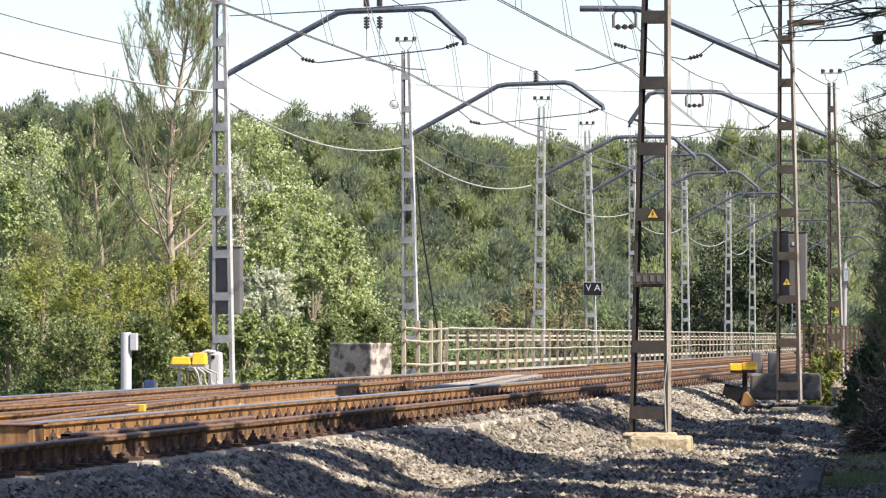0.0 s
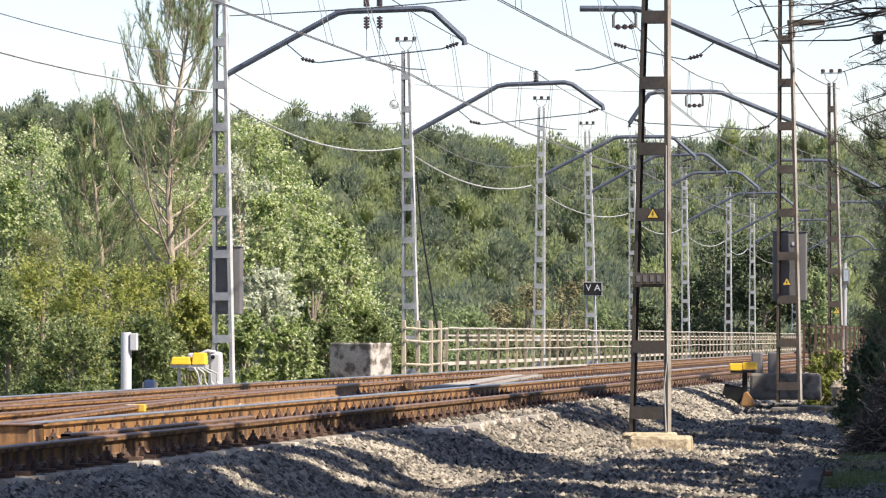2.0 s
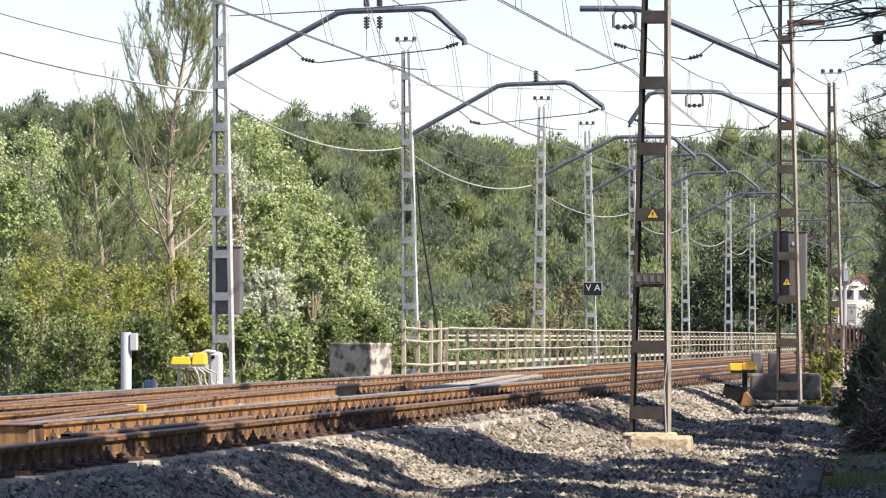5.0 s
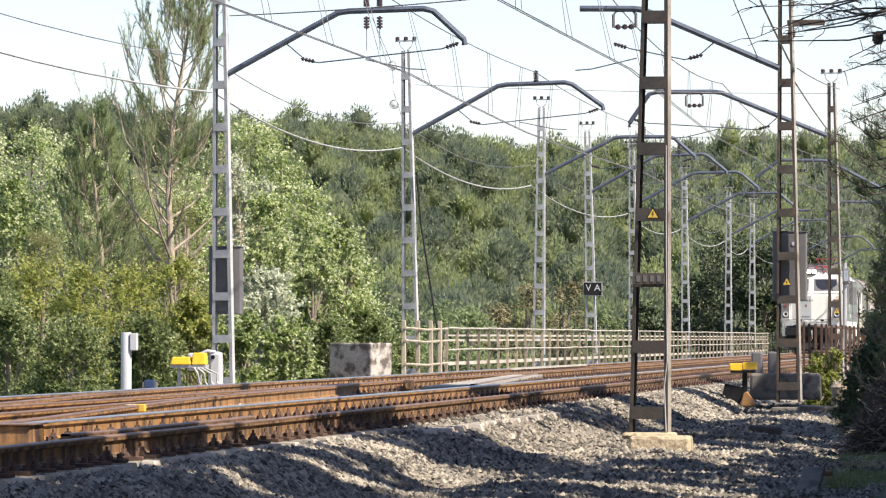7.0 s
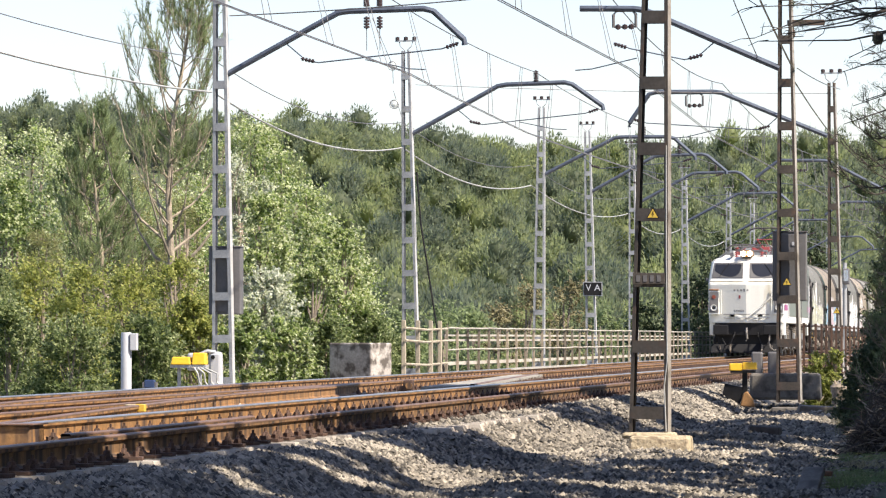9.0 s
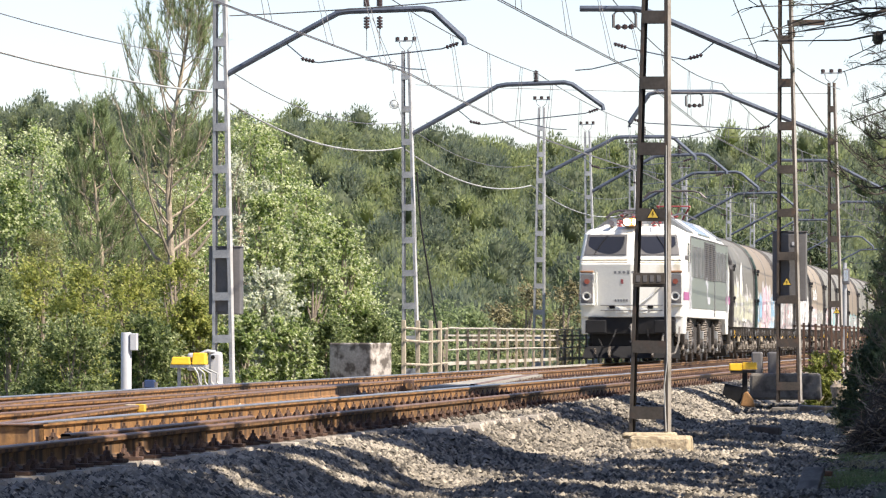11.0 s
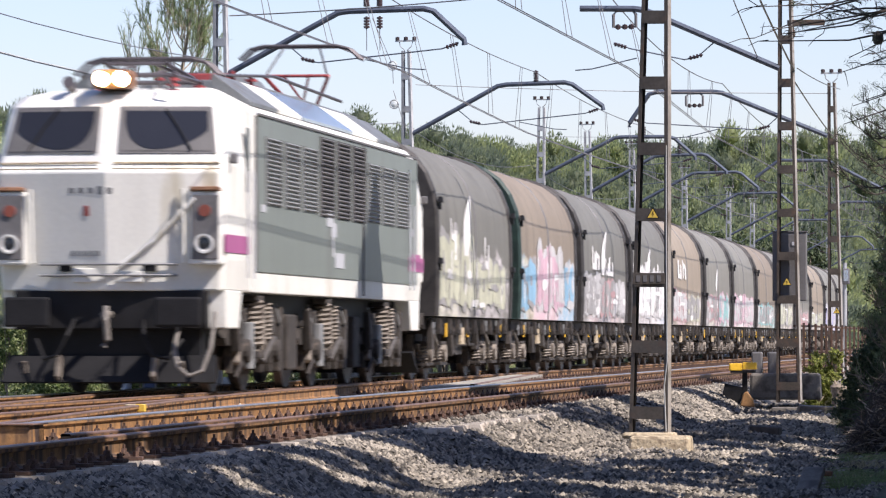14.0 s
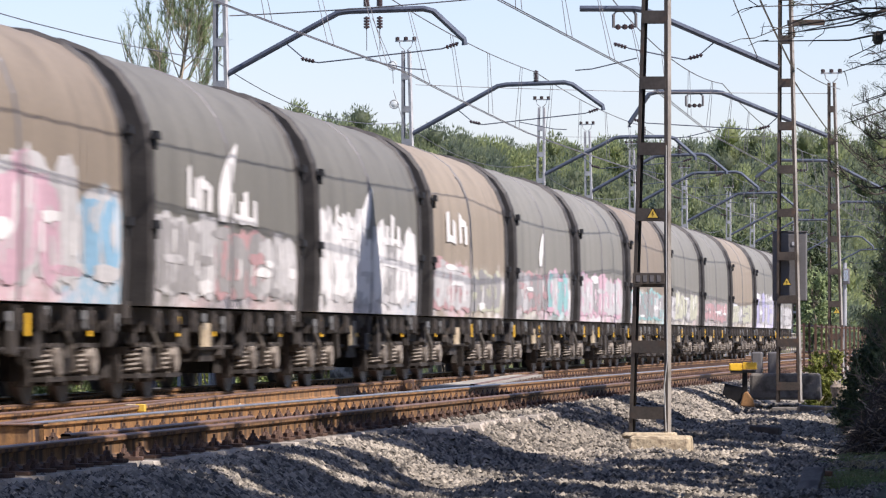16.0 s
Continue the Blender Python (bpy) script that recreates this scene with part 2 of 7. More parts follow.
# ---- mesh building ----
class Builder:
    """Collects vertices and faces of one mesh."""

    def __init__(self):
        self.v, self.f = [], []

    def add(self, verts, faces):
        o = len(self.v)
        self.v += [tuple(p) for p in verts]
        self.f += [tuple(i + o for i in q) for q in faces]
        return self

    def box(self, c, s, rot=None, taper=1.0):
        x, y, z = s[0] / 2, s[1] / 2, s[2] / 2
        p = [Vector((i * x * (taper if k > 0 else 1), j * y * (taper if k > 0 else 1), k * z)) for k in (-1, 1) for j in (-1, 1) for i in (-1, 1)]
        if rot:
            e = Euler([radians(a) for a in rot]).to_matrix()
            p = [e @ q for q in p]
        c = Vector(c)
        return self.add([q + c for q in p], [(0, 2, 3, 1), (4, 5, 7, 6), (0, 1, 5, 4), (2, 6, 7, 3), (0, 4, 6, 2), (1, 3, 7, 5)])

    def tube(self, pts, r, n=8, r2=None, cap=True):
        pts = [Vector(p) for p in pts]
        r2 = r if r2 is None else r2
        rings = []
        for i, p in enumerate(pts):
            a = pts[max(0, i - 1)]
            b = pts[min(len(pts) - 1, i + 1)]
            d = (b - a).normalized()
            u = d.cross(Vector((0, 0, 1)) if abs(d.z) < 0.95 else Vector((1, 0, 0))).normalized()
            w = d.cross(u)
            k = r + (r2 - r) * i / max(1, len(pts) - 1)
            rings.append([p + (u * math.cos(2 * math.pi * j / n) + w * math.sin(2 * math.pi * j / n)) * k for j in range(n)])
        faces = [(i * n + j, i * n + (j + 1) % n, (i + 1) * n + (j + 1) % n, (i + 1) * n + j) for i in range(len(pts) - 1) for j in range(n)]
        if cap:
            faces += [tuple(range(n - 1, -1, -1)), tuple(range((len(pts) - 1) * n, len(pts) * n))]
        return self.add([q for g in rings for q in g], faces)

    def loft(self, sections, closed=True, cap=True):
        """Join equal-length outlines one after another."""
        n = len(sections[0])
        m = n if closed else n - 1
        faces = [(i * n + j, i * n + (j + 1) % n, (i + 1) * n + (j + 1) % n, (i + 1) * n + j) for i in range(len(sections) - 1) for j in range(m)]
        if cap and closed:
            faces += [tuple(range(n - 1, -1, -1)), tuple(range((len(sections) - 1) * n, len(sections) * n))]
        return self.add([q for s in sections for q in s], faces)

    def sweep_y(self, outline, y0, y1, x=0.0, z=0.0):
        return self.loft([[(x + a, y, z + b) for a, b in outline] for y in (y0, y1)])

    def spin(self, profile, c, axis="x", n=20):
        """Profile of (radius, along) turned about an axis through c."""
        rings = []
        for r, a in profile:
            ring = []
            for j in range(n):
                s, t = math.cos(2 * math.pi * j / n) * r, math.sin(2 * math.pi * j / n) * r
                ring.append({"x": (c[0] + a, c[1] + s, c[2] + t), "y": (c[0] + s, c[1] + a, c[2] + t), "z": (c[0] + s, c[1] + t, c[2] + a)}[axis])
            rings.append(ring)
        return self.loft(rings)

    def mesh(self, name, material, smooth=False):
        me = bpy.data.meshes.new(name)
        me.from_pydata(self.v, [], self.f)
        me.materials.append(material)
        bm = bmesh.new()
        bm.from_mesh(me)
        bmesh.ops.recalc_face_normals(bm, faces=bm.faces)
        bm.to_mesh(me)
        bm.free()
        if smooth:
            me.shade_smooth()
            me.set_sharp_from_angle(angle=radians(38))
        return me


def thing(name, m, label, category, group="", kind=""):
    """An Empty at the base of a thing."""
    ob = new(name)
    ob.empty_display_size = 0.1
    ob.matrix_basis = m
    return tagged(ob, label, category, group, kind)


def part(name, b, material, parent=None, label="", bevel=0.0, smooth=False, m=None):
    """One mesh object under a thing or a part."""
    ob = new(name, b.mesh(name, material, smooth))
    if m is not None:
        ob.matrix_basis = m
    if parent is not None:
        ob.parent = parent
    if label:
        tagged(ob, label)
    if bevel:
        mod = ob.modifiers.new("bevel", "BEVEL")
        mod.width, mod.segments, mod.limit_method = bevel, 2, 'ANGLE'
    return ob


def shared(name, me, parent, m):
    """One more piece on a mesh that alike pieces share."""
    ob = new(name, me)
    ob.matrix_basis = m
    if parent is not None:
        ob.parent = parent
    return ob


def raw_mesh(name, verts, faces_n, material):
    """A mesh of equal faces straight from arrays: verts (k, n, 3)."""
    k, n = verts.shape[0], verts.shape[1]
    me = bpy.data.meshes.new(name)
    me.vertices.add(k * n)
    me.vertices.foreach_set("co", verts.reshape(-1).astype(np.float32))
    idx = (np.arange(k)[:, None, None] * n + np.array(faces_n)[None]).reshape(-1)
    fl = len(faces_n[0])
    nf = k * len(faces_n)
    me.loops.add(len(idx))
    me.loops.foreach_set("vertex_index", idx.astype(np.int32))
    me.polygons.add(nf)
    me.polygons.foreach_set("loop_start", np.arange(0, nf * fl, fl).astype(np.int32))
    me.materials.append(material)
    me.update(calc_edges=True)
    me.validate()
    return me


def leaf_cards(centres, length, width, up=0.0, facing=None, turn=0.9):
    """Small leaves that turn their faces towards the light; up > 0 makes them point upwards."""
    c = np.asarray(centres)
    k = len(c)
    nrm = rng.normal(size=(k, 3)) * turn + (np.array(SUN_FROM) * 1.1 if facing is None else facing)
    nrm /= np.linalg.norm(nrm, axis=1)[:, None] + 1e-9
    d = rng.normal(size=(k, 3))
    d[:, 2] += up
    d -= nrm * (d * nrm).sum(1)[:, None]
    d /= np.linalg.norm(d, axis=1)[:, None] + 1e-9
    e = np.cross(nrm, d)
    ln = (length * rng.uniform(0.6, 1.35, k))[:, None]
    wd = (width * rng.uniform(0.6, 1.35, k))[:, None]
    return np.stack([c - d * ln / 2 - e * wd / 2, c - d * ln / 4 + e * wd / 2, c + d * ln / 2], axis=1)


# ---- ground: one sheet from the camera to the far hills ----
TRAIN_X, NEAR_X = -11.97, -7.78
COS, SIN = math.cos(radians(7.697)), math.sin(radians(7.697))


def smooth_step(a, b, x):
    t = np.clip((x - a) / (b - a), 0, 1)
    return t * t * (3 - 2 * t)


def lumps(x, y, w, seed):
    return (np.sin(x / w * 1.7 + seed) * np.cos(y / w * 1.3 + seed * 2.1) + 0.6 * np.sin((x + y) / w * 2.9 + seed * 0.7) + 0.4 * np.cos((x * 0.8 - y) / w * 4.7 + seed)) / 2


def ground_z(x, y):
    """Track bed, ballast shoulder, path side, valley and hill."""
    x, y = np.asarray(x, float), np.asarray(y, float)
    depth = -x * SIN + y * COS
    across = x * COS + y * SIN
    bed = -0.19
    shoulder = -0.62 - 0.12 * smooth_step(-4.6, -2.5, x) - 0.05 * lumps(x, y, 2.2, 1.0)
    right = bed + (shoulder - bed) * smooth_step(-6.45, -5.2, x) + 0.07 * lumps(x, y, 0.9, 3.0) * smooth_step(-6.3, -5.6, x)
    right = right + 0.10 * np.maximum(0, lumps(x, y * 0.6, 1.5, 5.0)) * smooth_step(-6.2, -5.5, x) * smooth_step(-2.8, -4.2, x)
    low = smooth_step(54, 42, y) * smooth_step(-5.3, -6.0, x)
    right = right * (1 - low) + low * np.minimum(right, bed - 0.07 * smooth_step(-6.6, -6.3, x) + (shoulder - bed) * smooth_step(-6.3, -5.2, x))
    right = right + 0.5 * smooth_step(-2.4, 2, x)
    far_bank = bed + (-6.5 - bed) * smooth_step(-15.0, -24.0, x)
    z = np.where(x > -9.9, right, far_bank)
    z = np.where((x < -6.5) & (x > -15.0), bed, z)
    clear = smooth_step(-6.9, -6.8, x) * smooth_step(-6.36, -6.46, x) * smooth_step(50, 44, y) * (y > 5)
    z = z * (1 - clear) + np.minimum(z, bed - 0.04) * clear
    # the valley under the bridge and the hill behind it
    gone = smooth_step(255, 330, depth)
    ridge = np.interp(across, [-80, -51, -32, -17, -6, 5, 16, 31, 42, 52, 80], [24.4, 25.2, 23.4, 23.9, 22.2, 20.6, 20.3, 20.1, 21.5, 20.0, 17.8])
    rise = -7 + (ridge + 7) * smooth_step(270, 610, depth) + 2.2 * lumps(across, depth * 0.7, 22, 2.0) * smooth_step(300, 400, depth) * smooth_step(610, 520, depth)
    rise = rise - 14 * smooth_step(610, 900, depth)
    z = z * (1 - gone) + rise * gone
    # the line itself runs on level on its embankment
    line = smooth_step(9.0, 5.6, np.abs(x + 9.9))
    return np.where(y > 110, bed * line + z * (1 - line), z)


def ground_sheet():
    xs = np.unique(np.concatenate([np.arange(-60, -16, 2.0), np.arange(-16, -7.1, 0.8), np.arange(-7.0, -1.0, 0.1), np.arange(-1, 12, 0.8), np.arange(12, 120, 6), np.arange(-400, -60, 20), np.arange(120, 420, 20), [-3000, -1500, 1500, 3000]]))
    ys = np.unique(np.concatenate([[-3000, -800, -200, -60, -20, 0, 15], np.arange(20, 110, 0.36), np.arange(110, 270, 3.0), np.arange(270, 760, 8), np.arange(760, 1200, 60), [1600, 2400, 4000]]))
    gx, gy = np.meshgrid(xs, ys)
    gz = ground_z(gx, gy)
    b = Builder()
    b.v = list(map(tuple, np.stack([gx, gy, gz], -1).reshape(-1, 3)))
    w = len(xs)
    b.f = [(j * w + i, j * w + i + 1, (j + 1) * w + i + 1, (j + 1) * w + i) for j in range(len(ys) - 1) for i in range(w - 1)]
    me = bpy.data.meshes.new("ground")
    me.from_pydata(b.v, [], b.f)
    me.materials.append(M["ballast"])
    me.materials.append(M["soil"])
    cx = np.array([(b.v[q[0]][0] + b.v[q[1]][0]) / 2 for q in b.f])
    cy = np.array([b.v[q[0]][1] for q in b.f])
    soil = (cx > -1.6) | (cx < -15.5) | (cy > 260) | (cy < 20)
    me.polygons.foreach_set("material_index", soil.astype(np.int32))
    me.shade_smooth()
    return tagged(new("ground", me), "grey ballast bed, dry soil and wooded slopes", "ground", kind="structure")


ground_sheet()


def ballast_stones():
    """Broken five-sided stones lying on the bed, thick where the lens comes close."""
    pts = []
    for x0, x1, y0, y1, count in ((-6.75, -5.6, 24, 29, 7500), (-6.75, -4.8, 29, 33, 12000), (-6.75, -3.6, 33, 37, 18000), (-6.75, -2.2, 37, 39, 11000), (-6.75, -1.6, 39, 46, 25000), (-6.75, -1.4, 46, 62, 31000), (-6.7, -2.6, 62, 84, 16000), (-6.6, -3.2, 84, 120, 8000), (-11.0, -8.9, 30, 110, 6500), (-8.3, -7.2, 28, 100, 4500)):
        pts.append(np.stack([rng.uniform(x0, x1, count), rng.uniform(y0, y1, count)], -1))
    p = np.concatenate(pts)
    bare = (p[:, 0] < np.where((p[:, 1] > 43.5) & (p[:, 1] < 56), -6.16, np.where(p[:, 1] < 36, -6.4, -6.44))) & (p[:, 0] > -6.8) & (p[:, 1] < 62)
    p = p[~bare | (rng.random(len(p)) < 0.3)]
    k = len(p)
    z = ground_z(p[:, 0], p[:, 1])
    size = (rng.gamma(4, 0.0033, k) + 0.011) * np.where(p[:, 1] < 42, 0.85, 1.0)
    a = rng.uniform(0, 6.283, k)
    ring = a[:, None] + np.arange(5) * 1.2566 + rng.uniform(-0.4, 0.4, (k, 5))
    rad = rng.uniform(0.75, 1.45, (k, 5))
    q = np.zeros((k, 6, 3))
    q[:, :5, 0], q[:, :5, 1] = np.cos(ring) * rad, np.sin(ring) * rad
    q[:, :5, 2] = rng.uniform(-0.5, 0.45, (k, 5))
    q[:, 5] = np.stack([rng.uniform(-0.5, 0.5, k), rng.uniform(-0.5, 0.5, k), rng.uniform(0.8, 1.25, k)], -1)
    q = q * size[:, None, None] + np.stack([p[:, 0], p[:, 1], z + size * 0.3], -1)[:, None]
    t_all = thing("ballast", pose(0, 0, 0), "loose grey broken ballast stones around the tracks", "ballast", kind="stuff")
    ob = new("stone_layer", raw_mesh("stone_layer", q, [(0, 1, 5), (1, 2, 5), (2, 3, 5), (3, 4, 5), (4, 0, 5)], M["ballast"]))
    ob.parent = t_all
    tagged(ob, kind="stuff")


ballast_stones()

# ---- railway tracks ----
RAIL = [(-0.075, -0.172), (0.075, -0.172), (0.075, -0.160), (0.02, -0.142), (0.011, -0.13), (0.011, -0.05), (0.036, -0.038), (0.036, -0.008), (0.028, 0.0),
        (-0.028, 0.0), (-0.036, -0.008), (-0.036, -0.038), (-0.011, -0.05), (-0.011, -0.13), (-0.02, -0.142), (-0.075, -0.160)]
HEAD = [(-0.0375, -0.016), (0.0375, -0.016), (0.0375, -0.006), (0.027, 0.003), (-0.027, 0.003), (-0.0375, -0.006)]


def rail(parent, points, shiny=True, steel="rust_rail"):
    """A flat-bottomed rail along plan points, with its running strip as a sub-part."""
    b, s = Builder(), Builder()
    b.loft([[(x + px, y, pz) for px, pz in RAIL] for x, y in points])
    s.loft([[(x + px, y, pz) for px, pz in HEAD] for x, y in points])
    r = part("rail", b, M[steel], parent)
    part("running_strip", s, M["rail_top"] if shiny else M["rail_dull"], r, "polished running surface" if shiny else "dull running surface")
    return r


def sleeper_mesh(length=2.6):
    b = Builder()
    b.box((0, 0, -0.262), (length, 0.24, 0.16), taper=0.96)
    return b.mesh("sleeper", M["sleeper"])


def clip_mesh():
    """Base plate, two coach screws, spring clip and washer of a rail fastening."""
    b = Builder()
    b.box((0.02, 0, -0.166), (0.24, 0.19, 0.026))
    b.box((0.0, 0, -0.14), (0.09, 0.12, 0.035), taper=0.7)
    b.spin([(0.034, -0.15), (0.034, -0.118), (0.022, -0.116), (0.022, -0.092), (0.011, -0.09), (0.011, -0.062)], (0, 0, 0), "z", 5)
    b.tube([(0.0, -0.08, -0.135), (0.0, -0.055, -0.105), (0, -0.03, -0.12)], 0.017, 5)
    b.tube([(0.0, 0.08, -0.135), (0.0, 0.055, -0.105), (0, 0.03, -0.12)], 0.017, 5)
    b.tube([(0.085, 0.05, -0.155), (0.085, 0.05, -0.115)], 0.024, 6)
    return b.mesh("rail_clip", M["rust_dark"])


SLEEPER, BEARER, CLIP = sleeper_mesh(), sleeper_mesh(3.3), clip_mesh()


def track(cx, label, y0=18.0, y1=600.0):
    t = thing("railway_track", pose(cx, 0, 0), label, "railway track", "parallel railway tracks")
    for side in (-0.87, 0.87):
        # on the near track's right rail the dull strip also colours in shade
        rail(t, [(side, y0), (side, y1)], side < 0, "rail_grimy_shaded" if side > 0 and cx == NEAR_X else "rust_rail")
    far = Builder()
    far_clip = Builder()
    i, y = 0, 26.0
    while y < y1 - 2:
        if i < 150:
            long = cx == NEAR_X and 45 < y < 57
            shared("sleeper", BEARER if long else SLEEPER, t, pose(rnd.uniform(-0.05, 0.05) + (0.05 if long else 0), y, -0.022 if long else 0, 0, 0, rnd.uniform(-0.6, 0.6)))
            for side in (-0.87, 0.87):
                shared("rail_clip", CLIP, t, pose(side + 0.14, y, 0, 0, 0, rnd.uniform(-8, 8)))
        else:
            far.box((0, y, -0.262), (2.6, 0.24, 0.16))
            for side in (-0.73, 1.01):
                far_clip.box((side, y, -0.13), (0.1, 0.1, 0.09), taper=0.5)
        y += 0.6
        i += 1
    tagged(part("far_sleeper_row", far, M["sleeper"], t), kind="stuff")
    tagged(part("fastening_strip", far_clip, M["rust_dark"], t), kind="stuff")
    return t


track(TRAIN_X, "rusty railway track with worn rails on ballast")
near = track(NEAR_X, "rusty railway track with thick rails and bolted fastenings")


def turnout():
    """Crossover rails between the two tracks, a check rail and a plank crossing."""
    t = thing("turnout", pose(0, 0, 0), "rusty crossover rails joining the two tracks", "railway switch")
    curve = [(-11.02, 74), (-10.9, 66), (-10.55, 58), (-9.95, 50), (-9.35, 43), (-8.9, 38), (-8.75, 34)]
    rail(t, curve, False)
    rail(t, [(x - 1.74, y) for x, y in curve[:5]], False)
    # pale strip that colours in the glare on the far rail
    b = Builder()
    b.box((-12.796, 115.5, -0.022), (0.012, 17.5, 0.034))
    b.box((-12.84, 115.5, 0.006), (0.06, 17.5, 0.008))
    part("glare_strip", b, M["fence_rail"], t, "pale strip with the rail's glare in its colour")
    check = [(-7.04, 39.4), (-6.99, 38.2), (-6.98, 33.2), (-7.03, 31.8)]
    rail(t, check, False, "rail_grimy_shaded").location.z = 0.03
    rail(t, [(-9.75, 28), (-10.05, 44), (-10.5, 58), (-10.88, 70)], False)


turnout()
# fastenings of the crossover rail that stand clear beside the pale boards
t = thing("crossover_rail", pose(0, 0, 0), "rusty crossover rail with a row of fastenings", "rail")
rail(t, [(-9.0, 70.0), (-9.75, 81.0), (-10.5, 92.0)], False)
for i in range(36):
    shared("rail_clip", CLIP, t, pose(-8.86 - i * 0.0409, 70.2 + i * 0.6, 0.02, 0, 0, 4))


# ---- overhead line: masts, arms, wires ----
def mast(x, y, z0, top, wb, wt, material, label, step=0.767, lean=0.0, leg_w=0.06, first=0.29, turn=-12):
    """Two channel legs leaning together, joined by batten plates."""
    t = thing("catenary_mast", pose(x, y, z0, 0, lean, 0), label, "catenary mast", "overhead line masts")
    h = top - z0
    dep = 0.13
    for s in (-1, 1):
        b = Builder()
        xa, xb = s * (wb / 2), s * (wt / 2)
        e = dep / 2
        prof = [(0, -e), (0, e), (-leg_w, e), (-leg_w, e - 0.012), (-0.012, e - 0.012), (-0.012, 0.012 - e), (-leg_w, 0.012 - e), (-leg_w, -e)]
        b.loft([[(xx + s * px, py, zz) for px, py in prof] for xx, zz in ((xa, 0), (xb, h))])
        leg = part("leg", b, material, t, m=pose(0, 0, 0, 0, 0, turn))
        # a pale strip puts the sunlight on this leg's outer face into colour
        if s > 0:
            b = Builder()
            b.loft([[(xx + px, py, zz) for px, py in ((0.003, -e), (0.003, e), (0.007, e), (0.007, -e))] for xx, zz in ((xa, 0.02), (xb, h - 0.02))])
            part("lit_edge", b, M["galv_lit"] if material == M["galv"] else M["mast_lit"], leg, "outer face with sunlight in its pale colour" if material == M["galv"] else "pale strip that colours the outer face as sunlit")
    z = first
    while z < h - 0.1:
        w = wb + (wt - wb) * z / h
        for side in (-1, 1):
            b = Builder()
            b.box((0, side * (dep / 2 + 0.004), z), (w - 0.03, 0.012, 0.145))
            part("batten", b, material, t, m=pose(0, 0, 0, 0, 0, turn))
        z += step
    return t


def insulator(b, a, c, r=0.06, discs=4):
    a, c = Vector(a), Vector(c)
    b.tube([a, c], r * 0.4, 6)
    for i in range(discs):
        p = a.lerp(c, (i + 0.7) / (discs + 0.4))
        d = (c - a).normalized() * 0.018
        b.tube([p - d, p + d], r, 10)


def insulators(parent, spans, r, discs, label="", material=None):
    for a, c in spans:
        b = Builder()
        insulator(b, a, c, r, discs)
        part("insulator", b, material or M["insul"], parent, label)


def top_fork(t, h):
    b = Builder()
    b.tube([(-0.02, 0, h), (-0.13, 0, h + 0.1), (-0.16, 0, h + 0.22)], 0.012, 5)
    b.tube([(0.02, 0, h), (0.13, 0, h + 0.1), (0.16, 0, h + 0.22)], 0.012, 5)
    b.box((0, 0, h + 0.23), (0.5, 0.05, 0.035))
    part("top_bracket", b, M["galv"], t)
    insulators(t, [((x, 0, h + 0.24), (x, 0, h + 0.33)) for x in (-0.2, 0, 0.2)], 0.05, 2, "dark ribbed insulator")


